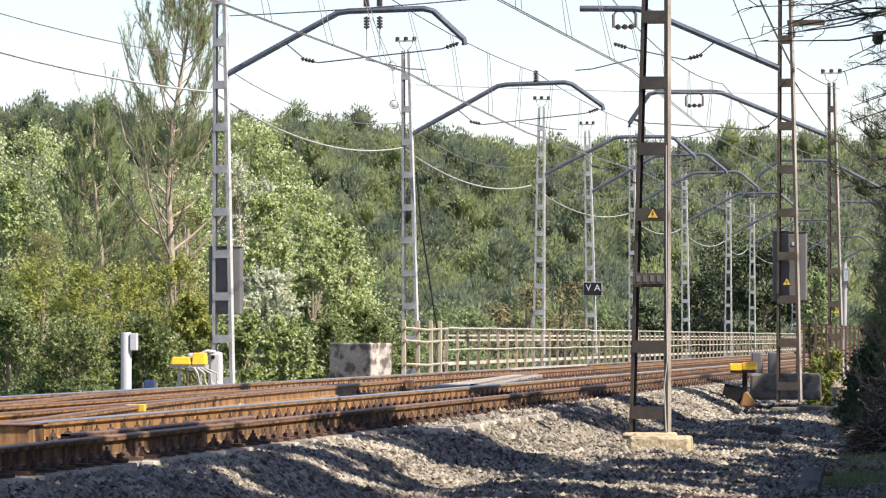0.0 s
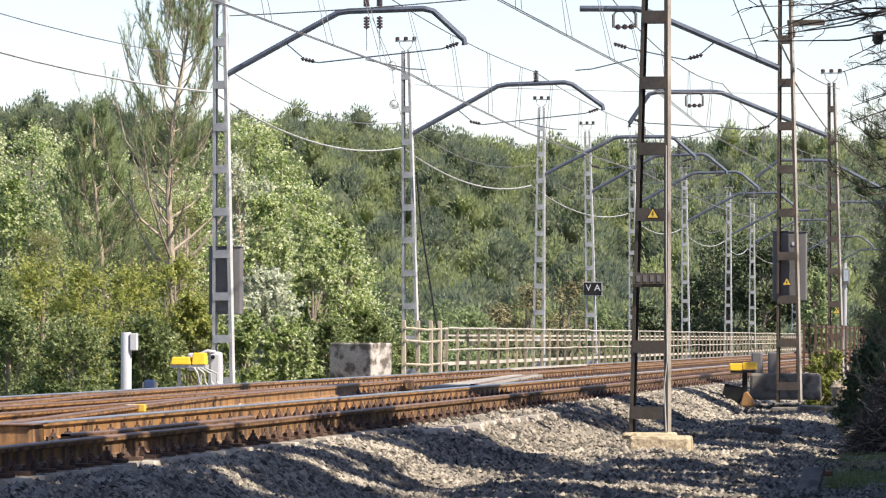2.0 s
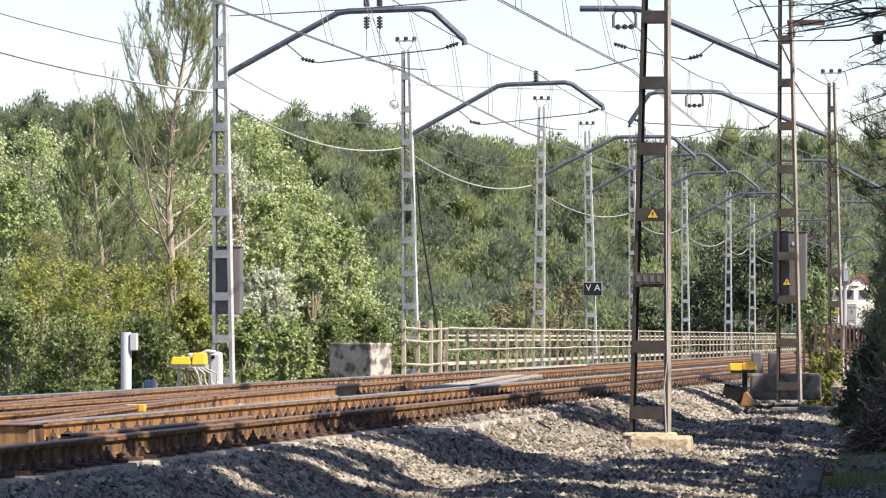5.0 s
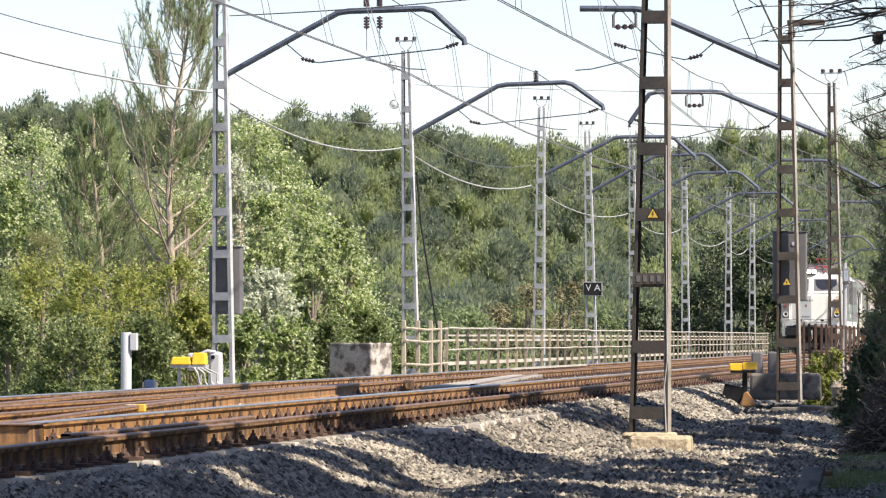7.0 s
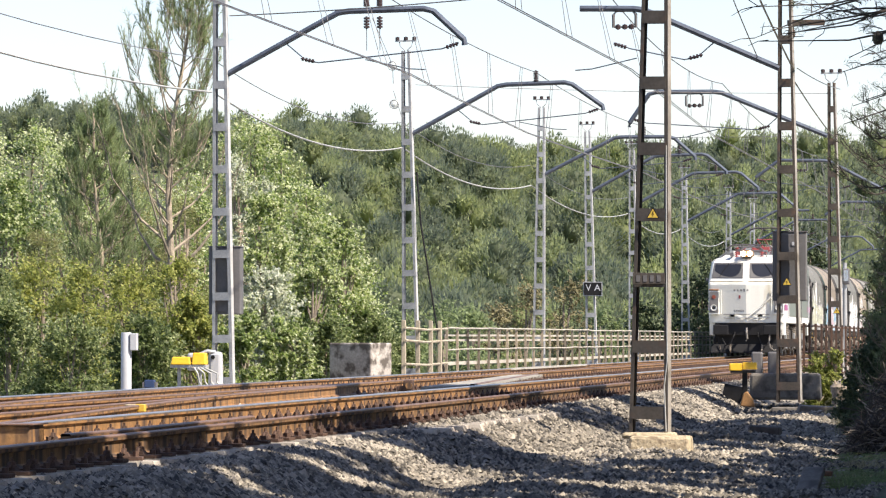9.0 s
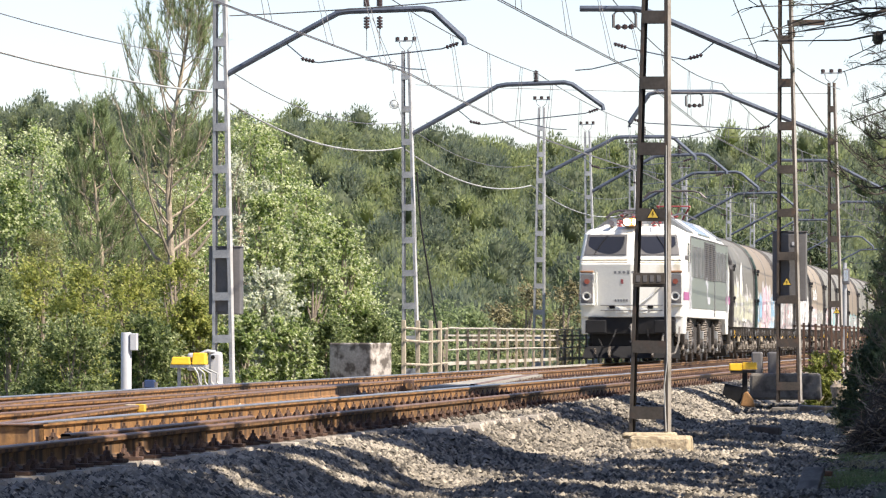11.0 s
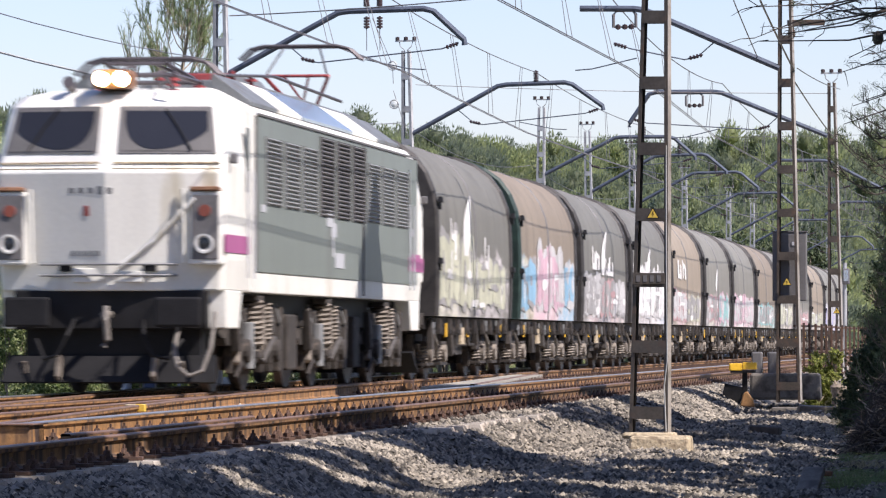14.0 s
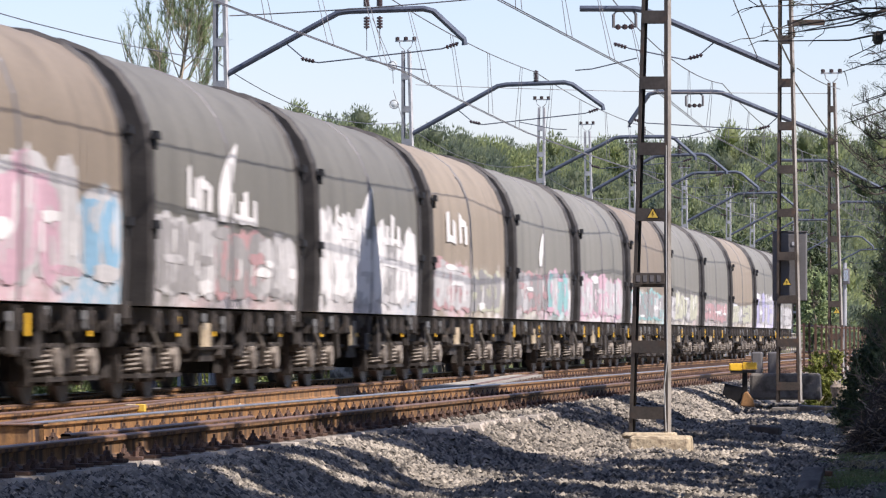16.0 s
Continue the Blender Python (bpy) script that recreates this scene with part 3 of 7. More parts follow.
def arm(t, z0, side, reach, low_end=True, hang=2.2, reg=True, bracket="pair", drop=0.55, knee=(2.15, 3.72)):
    """A bent tubular cantilever reaching over the track, with its registration arm. Coordinates in the mast's space."""
    s = side
    zb, zt = 5.5 - z0, 6.6 - z0
    pts = [(s * 0.12, 0, zb), (s * knee[0], 0, zt - 0.03), (s * (knee[0] + 0.2), 0, zt), (s * knee[1], 0, zt + 0.02)]
    if low_end:
        pts += [(s * (knee[1] + 0.18), 0, zt - 0.03), (s * reach, 0, zt - drop), (s * (reach + 0.01), 0, zt - drop - 0.1)]
    b = Builder()
    b.tube(pts, 0.055, 8)
    a = part("cantilever", b, M["arm"], t, "bent tubular cantilever", smooth=True)
    b = Builder()
    xh = s * hang
    if bracket == "pair":
        for dx in (-0.12, 0.12):
            insulators(a, [((xh + dx, 0, zt - 0.1), (xh + dx, 0, zt - 0.33)), ((xh + dx, 0, zt + 0.07), (xh + dx, 0, zt + 0.24))], 0.055, 4, "dark ribbed insulator")
            b = Builder()
            b.tube([(xh + dx, 0, zt - 0.33), (xh + dx, 0, zt - 0.72)], 0.008, 5)
            part("hanger", b, M["wire"], a)
    elif bracket == "frame":
        b.tube([(xh - 0.2, 0, zt - 0.33), (xh - 0.2, 0, zt - 0.1), (xh - 0.14, 0, zt - 0.03), (xh + 0.14, 0, zt - 0.03), (xh + 0.2, 0, zt - 0.1), (xh + 0.2, 0, zt - 0.33)], 0.03, 6)
        b.tube([(xh - 0.2, 0, zt - 0.32), (xh + 0.2, 0, zt - 0.32)], 0.02, 6)
        part("wire_frame", b, M["box_grey"], a)
        insulators(a, [((xh + dx, 0, zt - 0.27), (xh + dx, 0, zt - 0.37)) for dx in (-0.12, 0, 0.12)], 0.045, 2)
    else:
        insulator(b, (xh, 0, zt + 0.05), (xh, 0, zt + 0.32), 0.06, 5)
        part("insulator", b, M["insul"], a)
    if reg:
        zr = zt - 0.76
        x0, x1 = s * 1.55, s * (reach - 0.1 if low_end else knee[1] - 0.6)
        b = Builder()
        b.tube([(x0, 0, zr - 0.12), (x0 + s * 0.25, 0, zr - 0.16), (x1 - s * 0.3, 0, zr + 0.05), (x1, 0, zr + 0.16)], 0.014, 6)
        b.tube([(x0 + s * 1.1, 0, zr - 0.12), (x0 + s * 1.9, 0, zr - 0.3), (x0 + s * 2.2, 0, zr - 0.32)], 0.012, 6)
        b.tube([(x0, 0, zr - 0.1), (x0 - s * 0.35, 0, zr + 0.2)], 0.012, 5)
        part("registration_arm", b, M["arm"], a)
        insulators(a, [((x0 - s * 0.08, 0, zr - 0.08), (x0 + s * 0.18, 0, zr - 0.14)), ((x1 - s * 0.24, 0, zr + 0.07), (x1, 0, zr + 0.14))], 0.038, 4)
    return a


GREY_MAST = "galvanised lattice catenary mast with batten plates"
LEFT_X = -14.9
LEFT_Y = [80.6, 104.7, 131.0, 146.4, 161.2, 184.2, 208.4, 225.0, 262.0, 302.0]
LEANS = [-0.55, -0.9, 0.7, -1.1, -0.5, -0.4, 0.2, 0.2, 0.3, -0.3]
left_masts = []
for i, y in enumerate(LEFT_Y):
    tp = 7.45 if i else 8.3
    t = mast(LEFT_X, y, -0.35, tp, 0.40 if i < 2 else 0.37, 0.2, M["galv"], GREY_MAST, leg_w=0.055, lean=LEANS[i], turn=-10 if i < 2 else -4)
    left_masts.append(t)
    if i:
        top_fork(t, tp + 0.35)
arm(left_masts[0], -0.35, 1, 4.45, True, 2.8)
arm(left_masts[1], -0.35, 1, 4.6, True, 3.05, True, "post")
arm(left_masts[2], -0.35, 1, 4.5, True, 3.0, True, "post")
arm(left_masts[3], -0.35, 1, 4.5, True, 3.0, True, "post")
arm(left_masts[4], -0.35, 1, 4.5, True, 3.0, True, "post")
arm(left_masts[5], -0.35, 1, 4.5, True, 3.0, True, "post")
arm(left_masts[6], -0.35, 1, 4.5, False, 3.0, True, "post")
arm(left_masts[7], -0.35, 1, 4.5, False, 3.0, True, "post")
arm(left_masts[8], -0.35, 1, 4.5, True, 3.0, True, "post")
arm(left_masts[9], -0.35, 1, 4.5, True, 3.0, True, "post")

BROWN_MAST = "rust-brown painted lattice catenary mast on a concrete base"
m_near = mast(-4.66, 52.4, -0.44, 7.6, 0.47, 0.22, M["mast_rust"], BROWN_MAST, leg_w=0.04, lean=0.9)
b = Builder()
b.tube([(0.15, -0.1, 3.4), (0.17, -0.11, 2.2), (0.2, -0.11, 0.9), (0.17, -0.11, 0.6), (0.2, -0.12, 0.08)], 0.008, 5)
part("earth_cable", b, M["cable"], m_near, "thin pale earth cable")
m_mid = mast(-4.65, 80.1, -0.42, 7.9, 0.44, 0.2, M["mast_tan"], BROWN_MAST, leg_w=0.04, lean=-0.44)
m_far = mast(-5.1, 107.0, -0.3, 6.75, 0.36, 0.17, M["mast_tan"], BROWN_MAST, leg_w=0.045, lean=-0.8)
top_fork(m_far, 7.05)
arm(m_mid, -0.42, -1, 3.7, False, 2.86, True, "frame", knee=(2.5, 3.66))
arm(m_far, -0.3, -1, 4.8, True, 3.25, True, "frame", drop=0.7, knee=(2.6, 4.15))
b = Builder()
b.box((0.36, 0, 6.3 + 0.42), (0.66, 0.12, 0.1))
b.box((0.1, 0, 6.16 + 0.42), (0.14, 0.1, 0.2), taper=0.6)
part("side_bracket", b, M["mast_tan"], m_mid, "short horizontal bracket near the mast head", bevel=0.008)
m_last = mast(-5.2, 150.0, -0.3, 7.0, 0.36, 0.17, M["galv"], GREY_MAST, leg_w=0.07)
arm(m_last, -0.3, -1, 4.6, True, 3.1, True, "frame")
m_end = mast(-5.2, 196.0, -0.3, 7.0, 0.36, 0.17, M["galv"], GREY_MAST, leg_w=0.07)
arm(m_end, -0.3, -1, 4.6, True, 3.1, True, "frame")

b = Builder()
b.box((0, 0, -0.02), (0.62, 0.42, 0.07))
b.box((0.15, -0.2, -0.17), (0.74, 0.62, 0.3), taper=0.93)
base = part("mast_footing", b, M["concrete_warm"], None, bevel=0.045, m=pose(-4.66, 52.4, -0.39))
tagged(base, "weathered beige concrete mast footing", "footing")
b = Builder()
b.box((0, 0, -0.1), (0.8, 0.5, 0.2))
tagged(part("mast_footing", b, M["concrete_shaded"], None, bevel=0.02, m=pose(-4.55, 80.1, -0.5)), "dark concrete mast footing in ballast", "footing")


def wire(name, pts, r, label, material=None, parent=None):
    b = Builder()
    b.tube(pts, r, 5)
    ob = part(name, b, material or M["wire"], parent)
    return ob if parent else tagged(ob, label, "wire")


def sag(a, c, s, n=14):
    a, c = Vector(a), Vector(c)
    return [a.lerp(c, i / n) - Vector((0, 0, s * 4 * (i / n) * (1 - i / n))) for i in range(n + 1)]


def catenary(x, supports, stagger, z_contact, z_mess, dip):
    """Contact wire, messenger wires and droppers over one track."""
    t = thing("overhead_line", pose(0, 0, 0), "overhead contact line with messenger wire and droppers", "overhead line", "overhead lines")
    for k in range(len(supports) - 1):
        y0, y1 = supports[k], supports[k + 1]
        st0, st1 = stagger[k], stagger[k + 1]
        wire("contact_wire", sag((x + st0, y0, z_contact), (x + st1, y1, z_contact), 0.02), 0.009, "", None, t)
        wire("contact_wire", sag((x + st0 + 0.05, y0, z_contact), (x + st1 + 0.05, y1, z_contact), 0.02), 0.009, "", None, t)
        mess = sag((x, y0, z_mess), (x, y1, z_mess), dip)
        wire("messenger_wire", mess, 0.011, "", None, t)
        n = max(2, int((y1 - y0) / 5.5))
        for i in range(n):
            b = Builder()
            f = (i + 0.5) / n
            yy = y0 + (y1 - y0) * f
            zm = z_mess - dip * 4 * f * (1 - f)
            xs = x + st0 + (st1 - st0) * f
            b.tube([(x, yy, zm), (xs, yy, z_contact)], 0.006, 4)
            part("dropper", b, M["wire"], t)
            b = Builder()
            b.tube([(x, yy + 0.35, zm), (xs + 0.05, yy + 0.35, z_contact)], 0.006, 4)
            part("dropper", b, M["wire"], t)
    return t


catenary(TRAIN_X, [20, 80.6, 104.7, 131, 161.2, 184.2, 208.4, 250], [-0.3, 0.4, -0.2, 0.2, -0.2, 0.2, -0.2, 0.2], 5.5, 6.92, 0.12)
catenary(NEAR_X, [20, 80.1, 107, 150, 196, 250], [-0.7, 0.3, -0.2, 0.2, -0.2, 0.2], 5.5, 6.75, 0.3)

# feeder cables slung along the outer side of the far masts
for k, (z, off, r, s) in enumerate(((5.17, -0.2, 0.018, 0.42), (5.76, -0.2, 0.009, 0.4))):
    ys = [30.0] + LEFT_Y[:3] + LEFT_Y[4:]
    zs = [z + (0.9 if k == 0 else 0.55)] + [z] * 10
    for i in range(len(ys) - 1):
        x0 = LEFT_X + (off if i % 2 else -off) * (1 if i else -1)
        wire("feeder_cable", sag((LEFT_X + off, ys[i] + 0.15, zs[i]), (LEFT_X + off, ys[i + 1] - 0.15, zs[i + 1]), s if i else (0.7, 0.6)[k]), r, "pale feeder cable sagging between masts", M["cable"] if k == 0 else M["wire"])

# cross-span wires and stays
for a, c, r in (((LEFT_X + 0.1, 80.6, 6.56), (-8.6, 78, 6.75), 0.012), ((LEFT_X + 0.1, 104.7, 6.65), (-5.2, 107, 6.5), 0.008), ((LEFT_X, 131, 6.6), (-5.1, 131, 6.6), 0.006),
                ((-4.6, 80.1, 5.35), (-5.1, 107, 5.4), 0.014), ((-4.5, 80.1, 5.5), (-5.0, 107, 6.6), 0.01), ((-4.4, 62, 6.3), (-4.55, 80.1, 5.45), 0.016), ((-4.75, 62, 6.4), (-5.2, 80.1, 5.7), 0.01)):
    wire("stay_wire", sag(a, c, 0.05), r, "thin steel stay wire of the overhead line")

wire("down_lead", [(-14.75, 104.55, 4.6), (-14.66, 104.6, 3.4), (-14.4, 104.75, 1.6), (-14.15, 104.9, -0.1)], 0.022, "dark slanting cable running down beside a grey mast", M["black"])

# tensioning wire with two pale disc insulators beside the second far mast
t = thing("insulator_string", pose(0, 0, 0), "slanting stay wire with two pale disc insulators", "insulator")
b = Builder()
b.tube([(-15.3, 104.4, 7.1), (-15.28, 104.4, 6.66)], 0.008, 5)
b.tube([(-15.3, 104.4, 7.1), (-15.75, 104.2, 8.2)], 0.008, 5)
b.tube([(-15.28, 104.4, 6.5), (-14.95, 104.5, 5.45)], 0.008, 5)
part("wire", b, M["wire"], t)
for z, xx in ((7.08, -15.3), (6.18, -15.26)):
    b = Builder()
    b.tube([(xx + 0.1 * math.cos(a), 104.4, z + 0.1 * math.sin(a)) for a in [i * math.pi / 8 for i in range(17)]], 0.016, 6)
    part("ring", b, M["galv"], t, "grey steel ring", smooth=True)
    b = Builder()
    b.spin([(0.02, -0.03), (0.075, -0.015), (0.08, 0.0), (0.03, 0.02)], (xx, 104.4, z), "y", 16)
    part("disc", b, M["insul_pale"], t, "pale glass disc", smooth=True)


# ---- boxes and signs on the masts ----
def equipment_box(x, y, z0, w, h, label):
    t = thing("equipment_box", pose(x, y, z0), label, "equipment box", "boxes on masts")
    b = Builder()
    b.box((0, 0, h / 2), (w, 0.34, h))
    part("body", b, M["box_grey"], t, bevel=0.015)
    b = Builder()
    b.box((0, -0.18, h / 2), (w * 0.52, 0.015, h * 0.93))
    part("door", b, M["box_grey"], t, bevel=0.004)
    b = Builder()
    b.box((w * 0.16, -0.195, h * 0.83), (0.1, 0.012, 0.06))
    part("label_plate", b, M["white_paint"], t)
    b = Builder()
    b.box((0, 0, h + 0.01), (w + 0.03, 0.37, 0.02))
    part("lid", b, M["box_grey"], t)
    return t


equipment_box(-14.9, 80.85, 1.15, 0.58, 1.22, "dark grey steel equipment box fixed behind a grey mast")
equipment_box(-4.65, 80.4, 1.38, 0.6, 1.22, "dark grey steel equipment box fixed behind a brown mast")


def warning(x, y, z, size):
    t = thing("warning_sign", pose(x, y, z), "yellow triangular high-voltage warning sign on a mast", "warning sign", "warning signs")
    h = size * 0.866
    for nm, k, mt, yy in (("border", 1.0, M["black"], 0.0), ("face", 0.8, M["sign_yellow"], -0.004)):
        b = Builder()
        tri = [(-size / 2 * k, -h / 3 * k), (size / 2 * k, -h / 3 * k), (0, 2 * h / 3 * k)]
        b.loft([[(px, q, pz) for px, pz in tri] for q in (yy, yy - 0.006)])
        part(nm, b, mt, t)
    b = Builder()
    u = size
    zig = [(0.02, 0.26), (-0.08, 0.02), (0.01, 0.02), (-0.02, -0.18), (0.09, 0.07), (0.0, 0.07), (0.08, 0.26)]
    b.loft([[(px * u, q, pz * u) for px, pz in zig] for q in (-0.011, -0.014)])
    part("flash", b, M["black"], t)


def plate_sign(x, y, z, w, h, material, label, name="sign_plate"):
    b = Builder()
    b.box((0, 0, 0), (w, 0.02, h))
    return tagged(part(name, b, material, None, bevel=0.004, m=pose(x, y, z)), label, "sign")


warning(-4.61, 52.4 - 0.12, 2.15, 0.15)
warning(-4.68, 80.1 - 0.12, 1.7, 0.17)
warning(-5.08, 107 - 0.12, 1.35, 0.17)
s = plate_sign(-4.66, 52.4 - 0.115, 1.41, 0.37, 0.13, M["mast_rust"], "dark number plate on a brown mast")
for i in range(4):
    b = Builder()
    b.box((-0.12 + i * 0.08, -0.013, 0), (0.045, 0.006, 0.075))
    part("bar", b, M["box_grey"], s)
s = thing("letter_sign", pose(-14.85, 146.2, 2.32), "black sign with white letters V and A on a grey mast", "sign")
b = Builder()
b.box((0, 0, 0), (0.62, 0.03, 0.46))
part("rim", b, M["white_paint"], s)
b = Builder()
b.box((0, -0.01, 0), (0.58, 0.03, 0.42))
part("plate", b, M["black"], s)
for ch, dx in (("V", -0.14), ("A", 0.15)):
    cu = bpy.data.curves.new("letter", 'FONT')
    cu.body, cu.size, cu.extrude, cu.align_x, cu.align_y = ch, 0.3, 0.003, 'CENTER', 'CENTER'
    cu.materials.append(M["white_paint"])
    o = new("letter", cu)
    o.matrix_basis = pose(dx, -0.03, 0.03, 90)
    o.parent = s

t = thing("signal", pose(-5.72, 125.0, -0.3), "small grey signal with a pale blue-white face", "signal")
b = Builder()
b.tube([(0, 0, 0), (0, 0, 3.1)], 0.06, 10)
part("post", b, M["galv"], t, smooth=True)
b = Builder()
b.box((0.04, -0.08, 2.72), (0.2, 0.12, 0.44))
part("head", b, M["box_grey"], t, bevel=0.03)
b = Builder()
b.box((0.04, -0.145, 2.74), (0.13, 0.02, 0.3))
part("face", b, M["loco_silver"], t, "pale blue-white face")

# ---- bridge: deck, parapets, abutment ----
b = Builder()
b.box((-14.1, 0, -0.35), (1.0, 170, 0.5))
tagged(part("bridge_edge", b, M["concrete"], None, m=pose(0, 184, 0)), "concrete edge beam of the bridge deck", "bridge", kind="structure")
b = Builder()
b.box((0, 0, -0.42), (1.06, 0.8, 1.24))
ab = part("abutment_block", b, M["concrete_streaked"], None, bevel=0.03, m=pose(-14.5, 94.3, 0.42, 0, 0, -25))
tagged(ab, "stained pale concrete abutment block by the track", "concrete block")


def post_mesh(h):
    b = Builder()
    b.box((0, 0, h / 2), (0.055, 0.075, h))
    b.box((0, 0, h + 0.03), (0.055, 0.075, 0.06), taper=0.3)
    return b.mesh("post", M["fence_post"])


POST = post_mesh(1.0)


def bridge_fence(x, y0, y1, step, side, label, pipe, beams=True, post=None):
    t = thing("bridge_railing", pose(x, 0, -0.08), label, "railing", "bridge railings")
    y = y0
    while y < y1:
        shared("post", post or POST, t, pose(0, y, 0, rnd.uniform(-0.8, 0.8), rnd.uniform(-0.8, 0.8), 0))
        y += step
    for nm, z, off, r in (("top_rail", 1.04, 0.05, 0.022), ("middle_rail", 0.53, 0.05, 0.02)):
        yy = y0
        while yy < y1 - 1:
            ye = min(y1, yy + 12)
            b = Builder()
            pts = [(off * side + rnd.uniform(-0.01, 0.01), yy + (ye - yy) * i / 6, z + rnd.uniform(-0.012, 0.012)) for i in range(7)]
            b.tube(pts, r, 6)
            part(nm, b, M[pipe], t)
            yy = ye
    for z, h in ((0.87, 0.05), (0.75, 0.05), (0.2, 0.08)) if beams else ():
        yy = y0
        while yy < y1 - 1:
            ye = min(y1, yy + 12)
            b = Builder()
            b.box((-0.07 * side, (yy + ye) / 2, z), (0.05, ye - yy - 0.01, h))
            part("beam", b, M["fence_rail"], t)
            yy = ye
    return t


bridge_fence(-14.15, 105.3, 258, 2.0, 1, "rusty bridge railing with pale pipes on slim posts", "fence_rail")
slim = Builder()
slim.box((0, 0, 0.53), (0.045, 0.045, 1.12))
slim.box((0, 0, 0.02), (0.1, 0.1, 0.04))
bridge_fence(-4.75, 84.5, 258, 2.2, -1, "rusty railing with slim posts along the near bridge edge", "rust_dark", False, slim.mesh("post", M["rust_dark"]))
# short return of the railing at the abutment
t = thing("railing_return", pose(-14.15, 99.0, -0.08), "weathered wooden end panel of the bridge railing", "railing")
for dx, dy in ((-0.15, 0.3), (-0.1, 2.2), (0.0, 3.6), (0.02, 5.0)):
    b = Builder()
    b.box((dx, dy, 0.6), (0.09, 0.12, 1.2))
    part("post", b, M["old_wood"], t, bevel=0.01)
for z in (0.2, 0.72, 1.0):
    b = Builder()
    b.tube([(-0.1, 0.2, z + 0.03), (0.0, 3, z - 0.01), (0.03, 6.2, z + 0.02)], 0.03, 6)
    part("rail_pipe", b, M["old_wood"], t)

# ---- trackside things ----
t = thing("marker_post", pose(-14.5, 70.0, -0.3), "white cylindrical trackside post with a side box", "marker post")
b = Builder()
b.spin([(0.0, 0), (0.085, 0), (0.085, 1.08), (0.075, 1.11), (0.0, 1.11)], (0, 0, 0), "z", 18)
part("column", b, M["white_paint"], t, smooth=True)
b = Builder()
b.box((0.13, -0.02, 0.96), (0.11, 0.14, 0.27))
part("side_box", b, M["white_paint"], t, bevel=0.01)


def point_machine(x, y, z, label, w=0.6):
    """Yellow-lidded trackside machine on a steel stand with hoses."""
    t = thing("trackside_machine", pose(x, y, z), label, "trackside machine", "yellow trackside machines")
    b = Builder()
    b.box((-w * 0.2, 0, 0.09), (w * 0.56, 0.35, 0.13), taper=0.88)
    part("cover", b, M["yellow"], t, bevel=0.015)
    b = Builder()
    b.box((w * 0.3, -0.02, 0.125), (w * 0.38, 0.3, 0.2), taper=0.86)
    part("cover", b, M["yellow"], t, bevel=0.015)
    b = Builder()
    b.box((0, 0, 0.0), (w, 0.3, 0.05))
    b.box((-w * 0.3, 0, -0.25), (0.05, 0.05, 0.5))
    b.box((w * 0.3, 0, -0.25), (0.05, 0.05, 0.5))
    part("stand", b, M["galv"], t)
    b = Builder()
    for i in range(4):
        o = i * 0.05
        b.tube([(0.05 + o, -0.18, -0.02), (0.14 + o * 1.2, -0.3, -0.03), (0.20 + o * 2.2, -0.32, -0.12), (0.22 + o * 2.0, -0.3, -0.26), (0.30 + o * 2.6, -0.28, -0.42)], 0.016, 6)
    part("hose", b, M["cable"], t, "pale hoses")
    return t


point_machine(-14.35, 74.5, 0.25, "yellow-lidded trackside machine on a grey stand")
t = thing("trackside_cabinet", pose(-14.0, 75.0, -0.2), "pale grey trackside cabinet beside a yellow machine", "cabinet")
b = Builder()
b.box((0, 0, 0.36), (0.24, 0.2, 0.66), taper=0.92)
part("body", b, M["white_paint"], t, bevel=0.05)
b = Builder()
b.box((-0.38, 0.05, 0.52), (0.22, 0.2, 0.3), taper=0.92)
part("side_box", b, M["white_paint"], t, bevel=0.04)
b = Builder()
b.spin([(0, -0.01), (0.035, -0.01), (0.035, 0.01), (0, 0.01)], (-0.03, -0.105, 0.6), "y", 12)
part("lock", b, M["black"], t)
b = Builder()
b.tube([(-0.3, -0.1, 0.62), (-0.12, -0.1, 0.7), (0.0, -0.05, 0.68)], 0.035, 8)
part("conduit", b, M["galv"], t, smooth=True)
t = thing("point_machine", pose(-5.55, 81.4, 0.1), "yellow-lidded point machine on a dark stand with a rusty cover", "trackside machine", "yellow trackside machines")
for dx, w in ((-0.13, 0.24), (0.12, 0.26)):
    b = Builder()
    b.box((dx, 0, 0.1 + (dx > 0) * 0.02), (w, 0.32, 0.13), taper=0.92)
    part("cover", b, M["yellow"], t, bevel=0.012)
b = Builder()
b.box((0.0, 0, 0.02), (0.44, 0.3, 0.05))
b.box((0.03, 0, -0.25), (0.09, 0.1, 0.5))
b.box((-0.2, 0.1, -0.4), (0.34, 0.3, 0.34), rot=(0, 12, 0))
part("stand", b, M["black"], t)
b = Builder()
b.loft([[(-0.04, y, -0.6), (0.22, y, -0.62), (0.19, y, -0.48), (0.08, y, -0.33), (0.01, y, -0.38)] for y in (-0.22, -0.04)])
part("rodding_cover", b, M["rust_rail"], t, "orange rusty rodding cover", bevel=0.02)
t = thing("cable_trough", pose(-4.85, 82.5, -0.4), "dark concrete block behind the brown mast", "concrete block")
b = Builder()
b.box((0, 0, 0.24), (1.3, 0.6, 0.48), taper=0.97)
part("block", b, M["concrete_shaded"], t, bevel=0.05)
for dx in (-0.52, -0.22):
    b = Builder()
    b.box((dx, 0.0, 0.66), (0.2, 0.2, 0.42))
    part("grey_box", b, M["box_grey"], t, bevel=0.03)
